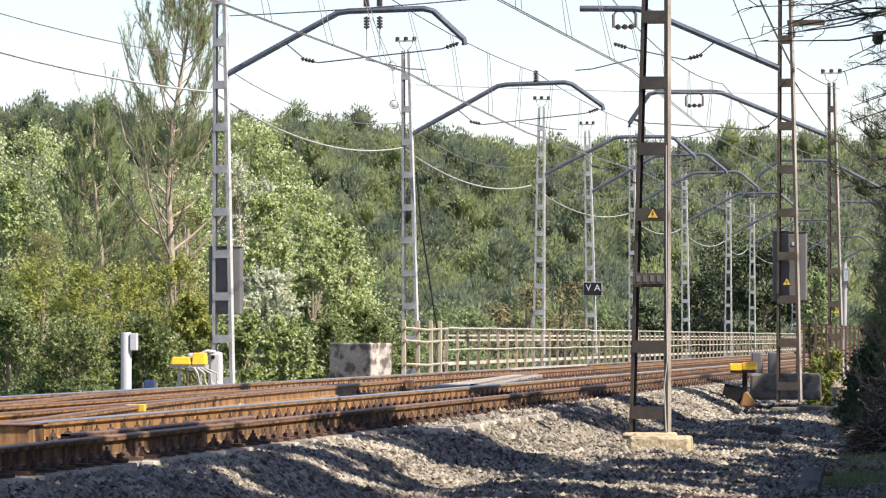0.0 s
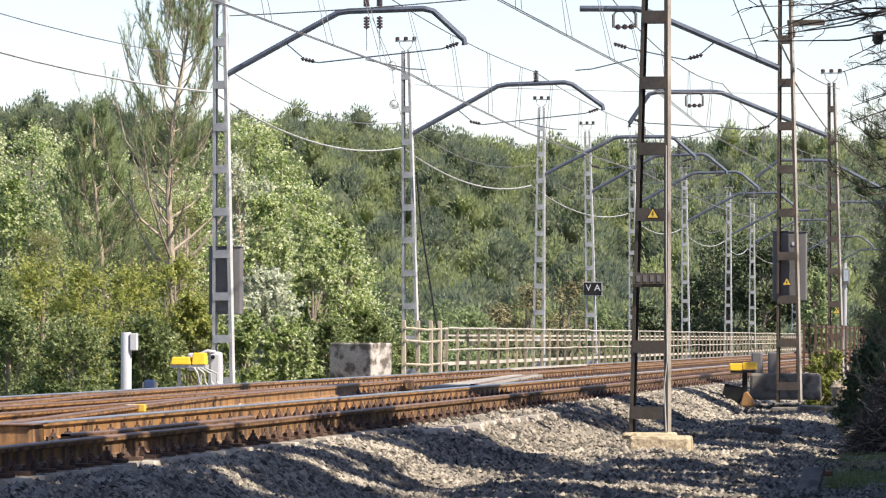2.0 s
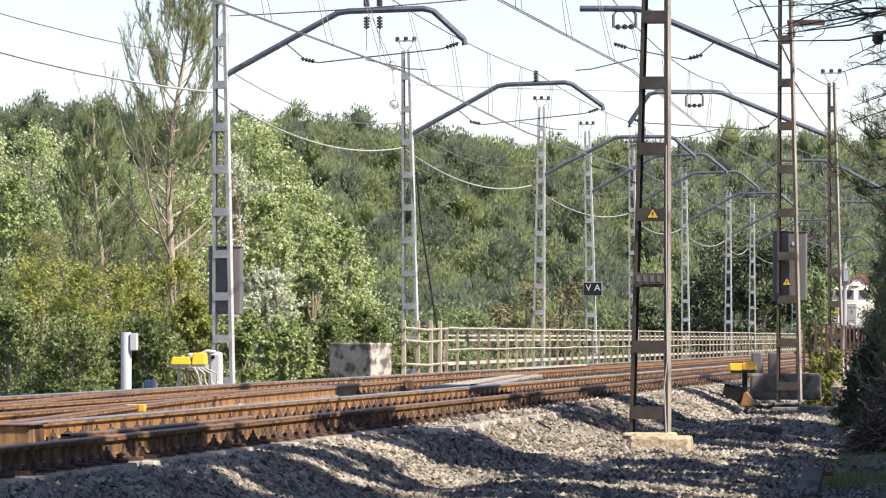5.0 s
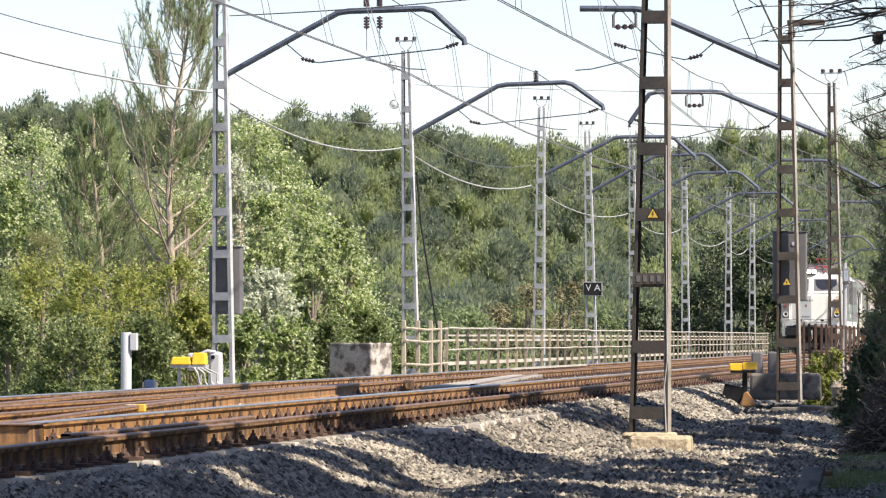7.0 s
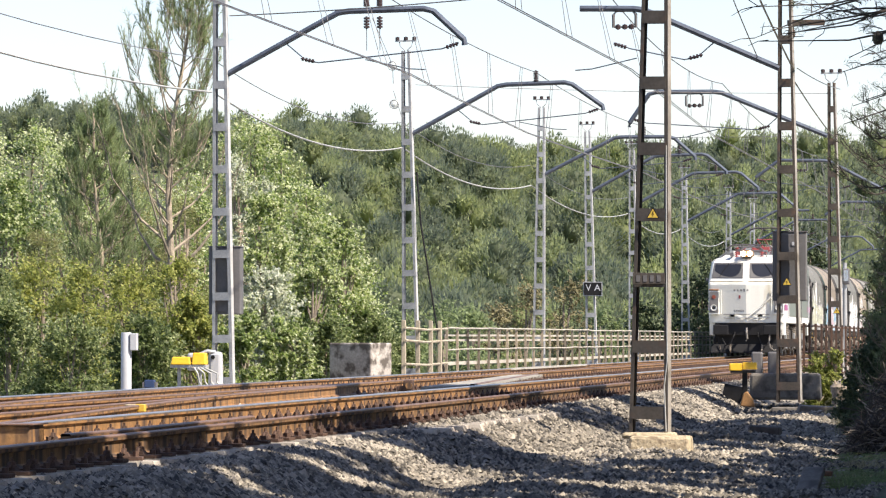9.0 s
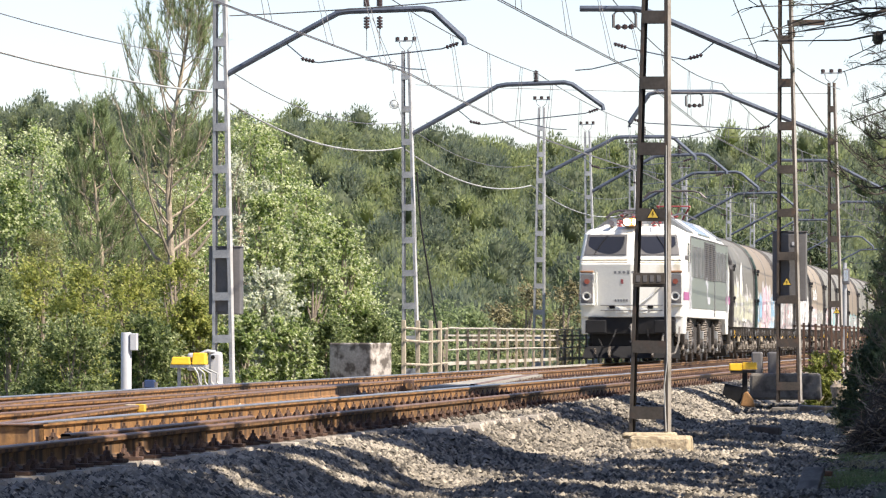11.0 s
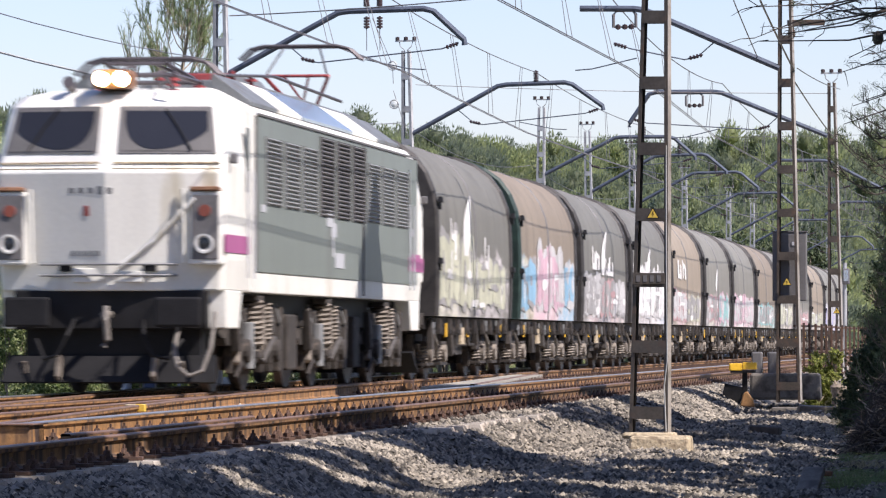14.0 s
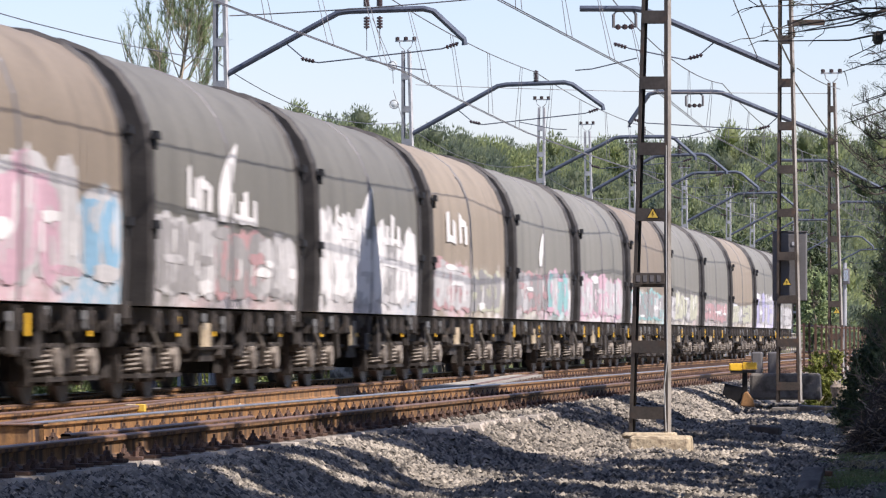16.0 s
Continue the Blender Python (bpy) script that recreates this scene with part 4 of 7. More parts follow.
# the first timber's brown is darkened to include its shade
for x, y, w, ln, turn, m, lab in ((-4.05, 78.6, 0.72, 0.5, 8, "mast_tan", "dark brown timber lying before the mast footing"), (-3.95, 62.5, 0.42, 0.3, -6, "bark_dark_shaded", "dark rotten timber half buried in ballast")):
    b = Builder()
    b.box((0, 0, 0), (w, ln, 0.13), taper=0.95)
    tagged(part("slab", b, M[m], None, bevel=0.02, m=pose(x, y, float(ground_z(x, y)) + 0.09, 2, 3, turn)), lab, "slab")
x, y = 3.41 * COS - 42 * SIN, 3.41 * SIN + 42 * COS
b = Builder()
b.box((0, 0, 0), (0.21, 0.5, 0.07), taper=0.96)
tagged(part("slab", b, M["concrete_shaded"], None, bevel=0.015, m=pose(x, y, float(ground_z(x, y)) + 0.13, 24, 0, -6)), "dark concrete cover slab tilted on the ballast edge", "slab")
b = Builder()
b.box((0.03, 0.34, 0), (0.24, 0.1, 0.05))
tagged(part("plank", b, M["orange"], None, bevel=0.01, m=pose(x, y, float(ground_z(x, y)) + 0.2, 0, 4, -6)), "short rusty brown plank behind the tilted slab", "plank")


def brush_pile(across, depth, wide, high, seed):
    """Heap of cut dry branches."""
    g = random.Random(seed)
    cx, cy = across * COS - depth * SIN, across * SIN + depth * COS
    zg = float(ground_z(cx, cy))
    t = thing("brush_pile", pose(cx, cy, zg), "heap of cut dry grey-brown branches beside the path", "brushwood")
    # the darker share of twigs colours in the heap's shade
    for m, count in (("bark", 200), ("bark_dark_shaded", 420)):
        b = Builder()
        for _ in range(count):
            f = g.random()
            a = g.uniform(0, 6.283)
            rr = wide * math.sqrt(g.random()) * (1 - 0.6 * f) * (1 + 0.25 * math.sin(3 * a + seed))
            p = Vector((rr * math.cos(a), rr * math.sin(a) * 0.9, 0.02 + high * f * (1 - (rr / wide) ** 2 * 0.5)))
            d = Vector((g.uniform(-1, 1), g.uniform(-1, 1), g.gauss(0, 0.45))).normalized() * g.uniform(0.08, 0.36)
            bow = Vector((g.uniform(-0.05, 0.05), 0, g.uniform(-0.03, 0.09)))
            q = [p - d, p - d * 0.3 + bow, p + d * 0.4 + bow, p + d]
            b.tube([Vector((v.x, v.y, max(v.z, -0.02))) for v in q], g.uniform(0.004, 0.011), 4, 0.003)
        tagged(part("brushwood", b, M[m], t), kind="stuff")


brush_pile(5.85, 58.0, 0.72, 0.85, 8)
brush_pile(5.25, 55.0, 0.4, 0.4, 9)
b = Builder()
b.spin([(0.0, -0.05), (0.13, -0.05), (0.11, 0.2), (0.15, 0.36), (0.1, 0.42), (0, 0.42)], (0, 0, 0), "z", 10)
tagged(part("tree_stump", b, M["bark"], None, smooth=True, m=pose(-3.75, 79.5, -0.5)), "cut pale tree stump beside the ballast", "stump")
# pale boards of the crossing between the tracks, with the fastenings of the rail beside them
for i in range(4):
    k = i / 4
    b = Builder()
    o = 0.5 * k
    b.loft([[(-9.42 + o, 67.2 + 3.2 * k, z), (-9.42 + o + 0.117, 68.0 + 3.2 * k, z), (-10.78 + o + 0.117, 90.8 + 0.5 * k, z), (-10.78 + o - 0.004, 90.2 + 0.5 * k, z)] for z in (-0.09, -0.012 - 0.004 * (i % 2))])
    tagged(part("crossing_board", b, M["board"], None), "long pale weathered board lying between the tracks", "board", "boards of the crossing")
t = thing("marker_block", pose(-9.75, 47.6, -0.06), "small yellow and beige marker block between the rails", "marker")
for dx, mt in ((-0.06, "concrete_warm"), (0.05, "sign_yellow")):
    b = Builder()
    b.box((dx, 0, 0.03), (0.1, 0.12, 0.08))
    part("half", b, M[mt], t, bevel=0.006)
# small trackside boxes
t = thing("junction_box", pose(-14.5, 71.9, -0.19), "small dark blue junction box beyond the rails", "junction box")
b = Builder()
b.box((0, 0, 0.17), (0.17, 0.14, 0.13), taper=0.94)
part("body", b, M["blue_box"], t, bevel=0.012)
for dx in (-0.1, 0.1):
    b = Builder()
    b.box((dx, 0, 0.1), (0.03, 0.12, 0.2))
    part("stand", b, M["box_grey"], t)
t = thing("rail_cover", pose(-7.95, 33.6, -0.2), "rusty brown steel cover lying between the rails", "cover")
b = Builder()
b.box((0, 0, 0.13), (0.62, 0.5, 0.26), taper=0.97)
part("casing", b, M["rust_rail"], t, bevel=0.015)
b = Builder()
b.box((0, 0, 0.266), (0.66, 0.54, 0.012))
part("lid", b, M["rail_dull"], t, bevel=0.004)
t = thing("rail_bracket", pose(-9.0, 63.0, -0.19), "dark rusty bracket bolted beside a rail", "bracket")
b = Builder()
b.box((0, 0, 0.16), (0.16, 0.2, 0.32), taper=0.85)
b.box((-0.1, 0, 0.2), (0.14, 0.1, 0.08))
part("body", b, M["rust_dark"], t, bevel=0.02)
b = Builder()
b.spin([(0, -0.03), (0.05, -0.03), (0.05, 0.03), (0, 0.03)], (0.02, -0.11, 0.24), "y", 12)
part("bolt", b, M["rust_rail"], t)


def straw(x, y, seed, count=120, high=0.5, green=False):
    """Tuft of dry drooping grass blades."""
    g = random.Random(seed)
    zg = float(ground_z(x, y)) - 0.03
    t = thing("grass_tuft" if green else "dry_grass", pose(x, y, zg), "green grass tuft in the shade beside the path" if green else "dry straw-coloured grass tuft at the ballast edge", "grass", "grass tufts")
    b = Builder()
    for _ in range(count):
        a, r, h = g.uniform(0, 6.283), g.uniform(0.1, 0.45), g.uniform(0.3, 1.0) * high
        ox, oy = g.gauss(0, 0.1), g.gauss(0, 0.1)
        b.tube([(ox, oy, 0), (ox + math.cos(a) * r * 0.35, oy + math.sin(a) * r * 0.35, h), (ox + math.cos(a) * r, oy + math.sin(a) * r, h * g.uniform(0.5, 0.95))], 0.004, 3, 0.001)
    tagged(part("tuft", b, M["grass_green"] if green else M["straw"], t), kind="stuff")


for i, (across, depth, high) in enumerate(((6.0, 66, 0.5), (6.25, 70, 0.55), (5.5, 58, 0.35), (5.2, 56, 0.25))):
    straw(across * COS - depth * SIN, across * SIN + depth * COS, 60 + i, high=high)

grass = random.Random(31)
for i in range(11):
    depth = grass.uniform(42, 54)
    across = depth * grass.uniform(0.089, 0.1)
    straw(across * COS - depth * SIN, across * SIN + depth * COS, 80 + i, 90, grass.uniform(0.1, 0.24), grass.random() < 0.7)


# ---- the train ----
def graffiti_mat(name, base, colors, top, spread, seed, cover=0.5):
    """Tarpaulin in one colour with sprayed patches on its lower part."""
    m = mat(name, base, 0.65, var=0.14, scale=0.8, fine=14, bump=0.12, second=tuple(c * 0.72 for c in base), patch=0.56, streak=True)
    n, l = m.node_tree.nodes, m.node_tree.links
    b = n["Principled BSDF"]
    old = b.inputs["Base Color"].links[0].from_socket
    tc = n.new("ShaderNodeTexCoord")
    mp = n.new("ShaderNodeMapping")
    mp.inputs["Location"].default_value = (seed * 3.1, seed * 7.7, seed)
    mp.inputs["Scale"].default_value = (0.0, 0.42, 1.1)
    l.new(tc.outputs["Object"], mp.inputs[0])
    stroke = n.new("ShaderNodeTexNoise")
    stroke.inputs["Scale"].default_value, stroke.inputs["Detail"].default_value, stroke.inputs["Distortion"].default_value = 1.9, 3, 0.8
    l.new(mp.outputs[0], stroke.inputs["Vector"])
    cr = n.new("ShaderNodeValToRGB")
    els = cr.color_ramp.elements
    cr.color_ramp.interpolation = 'EASE'
    for i, c in enumerate(colors):
        p = 0.13 + 0.74 * i / max(1, len(colors) - 1)
        e = els[i] if i < 2 else els.new(p)
        e.position, e.color = p, (*c, 1)
    sep = n.new("ShaderNodeSeparateXYZ")
    l.new(tc.outputs["Object"], sep.inputs[0])
    along = n.new("ShaderNodeMath")
    along.operation = 'MULTIPLY_ADD'
    along.inputs[1].default_value = 1 / 12.0
    wob = n.new("ShaderNodeMath")
    wob.operation = 'MULTIPLY_ADD'
    wob.inputs[1].default_value, wob.inputs[2].default_value = 0.42, -0.21
    l.new(stroke.outputs["Fac"], wob.inputs[0])
    l.new(sep.outputs["Y"], along.inputs[0])
    l.new(wob.outputs[0], along.inputs[2])
    l.new(along.outputs[0], cr.inputs[0])
    mp2 = n.new("ShaderNodeMapping")
    mp2.inputs["Location"].default_value = (0, seed * 5.3, seed)
    mp2.inputs["Scale"].default_value = (0.0, 1.5, 0.75)
    l.new(tc.outputs["Object"], mp2.inputs[0])
    cells = n.new("ShaderNodeTexVoronoi")
    cells.feature = 'DISTANCE_TO_EDGE'
    l.new(mp2.outputs[0], cells.inputs["Vector"])
    rim = n.new("ShaderNodeMapRange")
    rim.inputs["From Min"].default_value, rim.inputs["From Max"].default_value = 0.05, 0.10
    rim.inputs["To Min"].default_value, rim.inputs["To Max"].default_value = 0.85, 0.0
    l.new(cells.outputs["Distance"], rim.inputs["Value"])
    letters = n.new("ShaderNodeMix")
    letters.data_type = 'RGBA'
    letters.inputs["B"].default_value = (0.62, 0.58, 0.58, 1)
    l.new(rim.outputs[0], letters.inputs["Factor"])
    l.new(cr.outputs[0], letters.inputs["A"])
    edge = n.new("ShaderNodeTexNoise")
    edge.inputs["Scale"].default_value, edge.inputs["Detail"].default_value = 2.2, 3
    l.new(mp.outputs[0], edge.inputs["Vector"])
    h = n.new("ShaderNodeMath")
    h.operation = 'MULTIPLY_ADD'
    h.inputs[1].default_value, h.inputs[2].default_value = spread * 3.2, top - spread * 1.6
    l.new(edge.outputs["Fac"], h.inputs[0])
    drip_map = n.new("ShaderNodeMapping")
    drip_map.inputs["Scale"].default_value = (0.0, 2.6, 0.35)
    l.new(tc.outputs["Object"], drip_map.inputs[0])
    drip = n.new("ShaderNodeTexNoise")
    drip.inputs["Scale"].default_value, drip.inputs["Detail"].default_value = 2.2, 4
    l.new(drip_map.outputs[0], drip.inputs["Vector"])
    ragged = n.new("ShaderNodeMath")
    ragged.operation = 'MULTIPLY_ADD'
    ragged.inputs[1].default_value = 0.7
    l.new(drip.outputs["Fac"], ragged.inputs[0])
    l.new(h.outputs[0], ragged.inputs[2])
    gap = n.new("ShaderNodeMath")
    gap.operation = 'SUBTRACT'
    l.new(ragged.outputs[0], gap.inputs[0])
    l.new(sep.outputs["Z"], gap.inputs[1])
    below = n.new("ShaderNodeMapRange")
    below.inputs["From Min"].default_value, below.inputs["From Max"].default_value = 0.33, 0.45
    l.new(gap.outputs[0], below.inputs["Value"])
    gaps = n.new("ShaderNodeTexNoise")
    gaps.inputs["Scale"].default_value, gaps.inputs["Detail"].default_value = 3.0, 4
    l.new(mp.outputs[0], gaps.inputs["Vector"])
    gr = n.new("ShaderNodeMapRange")
    gr.inputs["From Min"].default_value, gr.inputs["From Max"].default_value = cover - 0.08, cover + 0.08
    gr.inputs["To Min"].default_value, gr.inputs["To Max"].default_value = 0.78, 0.12
    l.new(gaps.outputs["Fac"], gr.inputs["Value"])
    f = n.new("ShaderNodeMath")
    f.operation = 'MULTIPLY'
    l.new(below.outputs[0], f.inputs[0])
    l.new(gr.outputs[0], f.inputs[1])
    mx = n.new("ShaderNodeMix")
    mx.data_type = 'RGBA'
    l.new(f.outputs[0], mx.inputs["Factor"])
    l.new(old, mx.inputs["A"])
    l.new(letters.outputs["Result"], mx.inputs["B"])
    l.new(mx.outputs["Result"], b.inputs["Base Color"])
    return m


def wheelset(parent, y, r, x=0.87):
    for s in (-1, 1):
        b = Builder()
        b.spin([(0.0, -0.06), (r * 0.3, -0.06), (r * 0.86, -0.03), (r, -0.065), (r, 0.06), (r * 0.86, 0.05), (r * 0.35, 0.04), (0.0, 0.04)], (s * x, y, r), "x", 26)
        part("wheel", b, M["wheel"], parent, smooth=True)


def coil(b, x, y, z0, z1, r, turns=5, wire_r=0.02):
    n = turns * 8
    b.tube([(x + r * math.cos(i * 0.7854), y + r * math.sin(i * 0.7854), z0 + (z1 - z0) * i / n) for i in range(n + 1)], wire_r, 4)


def loco_bogie(loco, yc):
    g = thing("bogie", pose(0, yc, 0), "", "")
    g.parent = loco
    for dy in (-1.15, 1.15):
        wheelset(g, dy, 0.58)
    for s in (-1, 1):
        b = Builder()
        b.loft([[(s * 1.18 + o, y, z) for y, z in ((-2.0, 0.72), (-1.7, 0.86), (-0.6, 0.86), (-0.35, 0.6), (0.35, 0.6), (0.6, 0.86), (1.7, 0.86), (2.0, 0.72), (1.9, 0.62), (0.75, 0.62), (0.5, 0.38), (-0.5, 0.38), (-0.75, 0.62), (-1.9, 0.62))] for o in (-0.07, 0.07)])
        part("side_frame", b, M["bogie"], g, bevel=0.01)
        for dy in (-1.15, 1.15):
            b = Builder()
            b.box((s * 1.25, dy, 0.55), (0.2, 0.42, 0.36), taper=0.85)
            b.spin([(0, 0), (0.17, 0), (0.15, 0.1), (0, 0.12)], (s * 1.33 if s > 0 else s * 1.45, dy, 0.55), "x", 14)
            b.box((s * 1.2, dy - 0.34, 0.5), (0.1, 0.12, 0.5))
            b.box((s * 1.2, dy + 0.34, 0.5), (0.1, 0.12, 0.5))
            part("axle_box", b, M["bogie"], g, bevel=0.012)
        b = Builder()
        coil(b, s * 1.34, -0.5, 0.58, 1.2, 0.135, 9, 0.03)
        b.tube([(s * 1.34, -0.5, 0.55), (s * 1.34, -0.5, 1.22)], 0.09, 8)
        part("coil_spring", b, M["dusty"], g, "dusty coil spring")
        b = Builder()
        b.box((s * 1.3, -0.5, 0.5), (0.34, 0.44, 0.1))
        part("spring_seat", b, M["bogie"], g, bevel=0.015)
        b = Builder()
        b.box((s * 1.3, -0.5, 1.25), (0.32, 0.42, 0.08))
        part("spring_cap", b, M["bogie"], g, bevel=0.015)
        for dy, z, w, h, tl in ((-0.95, 0.95, 0.3, 0.34, 8), (0.05, 1.05, 0.36, 0.3, -6), (0.5, 0.62, 0.22, 0.4, 10), (1.2, 1.0, 0.34, 0.4, 0), (-1.35, 0.62, 0.2, 0.5, -12)):
            b = Builder()
            b.box((s * 1.24, dy, z), (0.2, w, h), rot=(tl, 0, 0), taper=0.85)
            part("bracket", b, M["dusty"] if z < 0.7 else M["bogie"], g, bevel=0.02)
        for dy, z, h, tl in ((-1.62, 0.85, 0.6, 14), (0.25, 0.9, 0.55, 0), (0.72, 0.8, 0.5, -12), (1.66, 0.85, 0.6, -14)):
            b = Builder()
            b.box((s * 1.32, dy, z), (0.12, 0.2, h), rot=(tl, 0, 0), taper=0.8)
            part("hanger", b, M["dusty"] if abs(dy) < 1 else M["bogie"], g, bevel=0.015)
        b = Builder()
        b.tube([(s * 1.4, -0.1, 0.4), (s * 1.4, 0.5, 0.62), (s * 1.38, 0.95, 0.72)], 0.04, 8)
        part("damper", b, M["spring_dark"], g, smooth=True)
        b = Builder()
        b.tube([(s * 1.36, -1.9, 0.2), (s * 1.38, -1.5, 0.4), (s * 1.36, -0.95, 0.3)], 0.025, 6)
        part("sand_pipe", b, M["bogie"], g, smooth=True)
        b = Builder()
        b.box((s * 1.38, -0.98, 0.62), (0.1, 0.34, 0.62), taper=0.94)
        part("equipment_box", b, M["louvre"], g, "pale grey box on the bogie", bevel=0.015)
        b = Builder()
        coil(b, s * 1.3, 0.62, 0.66, 1.18, 0.095, 9, 0.024)
        b.tube([(s * 1.3, 0.62, 0.6), (s * 1.3, 0.62, 1.2)], 0.06, 8)
        part("coil_spring", b, M["dusty"], g, "dusty coil spring")
        for yy in (-1.5, -0.2, 0.9, 1.5):
            b = Builder()
            b.tube([(s * 1.3, yy, 1.2), (s * 1.36, yy + 0.06, 0.95), (s * 1.34, yy + 0.2, 0.78)], 0.014, 5)
            part("pipe", b, M["louvre"], g)
        b = Builder()
        b.box((s * 1.05, 0, 0.95), (0.3, 3.6, 0.14))
        b.box((s * 1.2, 1.95, 0.5), (0.22, 0.3, 0.5))
        part("sand_box", b, M["bogie"], g, bevel=0.02)
    b = Builder()
    b.box((0, 0, 0.62), (2.1, 3.4, 0.3))
    part("cross_frame", b, M["bogie"], g)


LEVELS = [(1.32, 1.47, 0.2), (1.72, 1.5, 0.15), (2.84, 1.5, 0.0), (2.93, 1.5, 0.10), (3.70, 1.40, 0.42), (3.84, 1.28, 0.56), (3.92, 0.9, 0.75)]
WEDGE = 0.26


def nose_point(u, z, out=0.0):
    """A point on the cab front: u from -1 to 1 across, z up."""
    for (z0, h0, y0), (z1, h1, y1) in zip(LEVELS, LEVELS[1:]):
        if z <= z1:
            k = (z - z0) / (z1 - z0)
            h, y = h0 + (h1 - h0) * k, y0 + (y1 - y0) * k
            break
    return Vector((u * h, y + WEDGE * abs(u) - out, z))


def panel(b, pts, depth=0.01, d=(0, 1, 0)):
    """A thin plate with the given outline."""
    d = Vector(d) * depth
    return b.loft([[Vector(p) for p in pts], [Vector(p) + d for p in pts]])


def cab(loco, mirror):
    """Prow-shaped cab with split windscreens; mirrored at the rear end."""
    mm = pose(0, 18.9, 0, 0, 0, 180) if mirror else pose(0, 0, 0)
    c = thing("cab", mm, "", "")
    c.parent = loco
    b = Builder()
    secs = []
    for z, h, y in LEVELS:
        secs.append([(-h, 2.25, z), (-h, y + WEDGE + 0.10, z), (-h + 0.07, y + WEDGE * 0.93, z), (0, y, z), (h - 0.07, y + WEDGE * 0.93, z), (h, y + WEDGE + 0.10, z), (h, 2.25, z)])
    b.loft(secs)
    part("shell", b, M["loco_white"], c, bevel=0.025)
    # skirts at the corners
    for s in (-1, 1):
        b = Builder()
        b.loft([[(s * x, y, z) for x, y, z in ((1.47, 0.55, 1.34), (1.47, 1.75, 1.34), (1.47, 1.5, 0.84), (1.47, 0.62, 0.84))], [(s * x, y, z) for x, y, z in ((1.2, 0.5, 1.34), (1.2, 1.75, 1.34), (1.2, 1.5, 0.84), (1.2, 0.58, 0.84))]])
        part("corner_skirt", b, M["loco_white"], c, bevel=0.02)
        b = Builder()
        o = -0.022
        panel(b, [nose_point(s * u, z, -o) for u, z in ((0.09, 3.08), (0.93, 3.08), (0.91, 3.69), (0.09, 3.69))], 0.02)
        w = part("windscreen_seal", b, M["box_grey"], c)
        b = Builder()
        panel(b, [nose_point(s * u, z, 0.032) for u, z in ((0.115, 3.11), (0.905, 3.11), (0.89, 3.66), (0.115, 3.66))], 0.012)
        part("windscreen", b, M["glass_dusty"], w, "dusty windscreen")
        b = Builder()
        arc = [(0.54 + 0.40 * math.cos(a), 3.63 - 0.48 * math.sin(a) ** 0.75 * (1 - 0.25 * math.cos(a))) for a in [i * math.pi / 20 for i in range(21)]]
        panel(b, [nose_point(s * max(0.13, min(u, 0.87)), max(z, 3.13), 0.040) for u, z in arc], 0.006)
        part("wiped_arc", b, M["glass"], w, "dark clean arc swept by the wiper")
        b = Builder()
        b.tube([nose_point(s * 0.06, 2.955, 0.03), nose_point(s * 0.96, 2.955, 0.03)], 0.014, 5)
        b.tube([nose_point(s * 0.06, 2.88, 0.012), nose_point(s * 0.97, 2.88, 0.012)], 0.01, 5)
        part("ledge_trim", b, M["concrete_warm"], c, "dirty yellowed trim below the windscreen")
        b = Builder()
        b.tube([nose_point(s * 0.5, 3.66, 0.06), nose_point(s * 0.62, 3.40, 0.06), nose_point(s * 0.72, 3.12, 0.05)], 0.012, 5)
        part("wiper", b, M["black"], w)
        # headlamp cluster
        b = Builder()
        p = nose_point(s * 0.845, 2.12)
        b.box((p.x, p.y + 0.02, 2.12), (0.42, 0.34, 0.94))
        h = part("lamp_housing", b, M["loco_white"], c, bevel=0.03)
        b = Builder()
        b.box((p.x, p.y - 0.155, 2.13), (0.35, 0.02, 0.82))
        part("lamp_plate", b, M["box_grey"], h, bevel=0.01)
        b = Builder()
        b.box((p.x, p.y - 0.08, 2.61), (0.38, 0.22, 0.05), rot=(-8, 0, 0))
        part("hood", b, M["orange"], h, "rusty orange lamp hood", bevel=0.01)
        b = Builder()
        b.spin([(0, -0.02), (0.075, -0.02), (0.085, 0.03), (0, 0.03)], (p.x, p.y - 0.17, 2.34), "y", 16)
        part("red_lamp", b, M["lamp_red"], h, "red tail lamp", smooth=True)
        b = Builder()
        b.spin([(0, -0.005), (0.08, -0.02), (0.1, -0.05), (0.125, -0.05), (0.125, 0.03), (0, 0.03)], (p.x, p.y - 0.17, 1.92), "y", 18)
        lamp = part("round_lamp", b, M["lamp_glass"], h, "round clear headlamp", smooth=True)
        b = Builder()
        b.spin([(0, -0.012), (0.07, -0.008), (0.075, 0.0), (0, 0.0)], (p.x, p.y - 0.195, 1.92), "y", 16)
        part("lens", b, M["glass"], lamp, "dark unlit lens", smooth=True)
        b = Builder()
        b.tube([nose_point(s * 0.66, 2.62, 0.07), nose_point(s * 0.66, 1.68, 0.1)], 0.026, 6)
        part("handrail", b, M["loco_white"], c)
        b = Builder()
        b.box((s * 1.56, 0.62, 3.02), (0.1, 0.1, 0.13))
        part("marker_lamp", b, M["box_grey"], c, bevel=0.02)
        b = Builder()
        b.box((s * 1.504, 1.2, 1.93), (0.014, 1.75, 0.23))
        part("purple_band", b, M["purple"], c, "purple stripe")
        b = Builder()
        b.box((s * 1.502, 1.95, 3.05), (0.02, 0.22, 0.85))
        part("side_window", b, M["glass"], c, "narrow dark cab window", bevel=0.02)
        b = Builder()
        for yy in (1.72, 2.18):
            b.tube([(s * 1.55, yy, 1.5), (s * 1.55, yy, 2.9)], 0.016, 6)
        part("door_handrail", b, M["white_paint"], c)
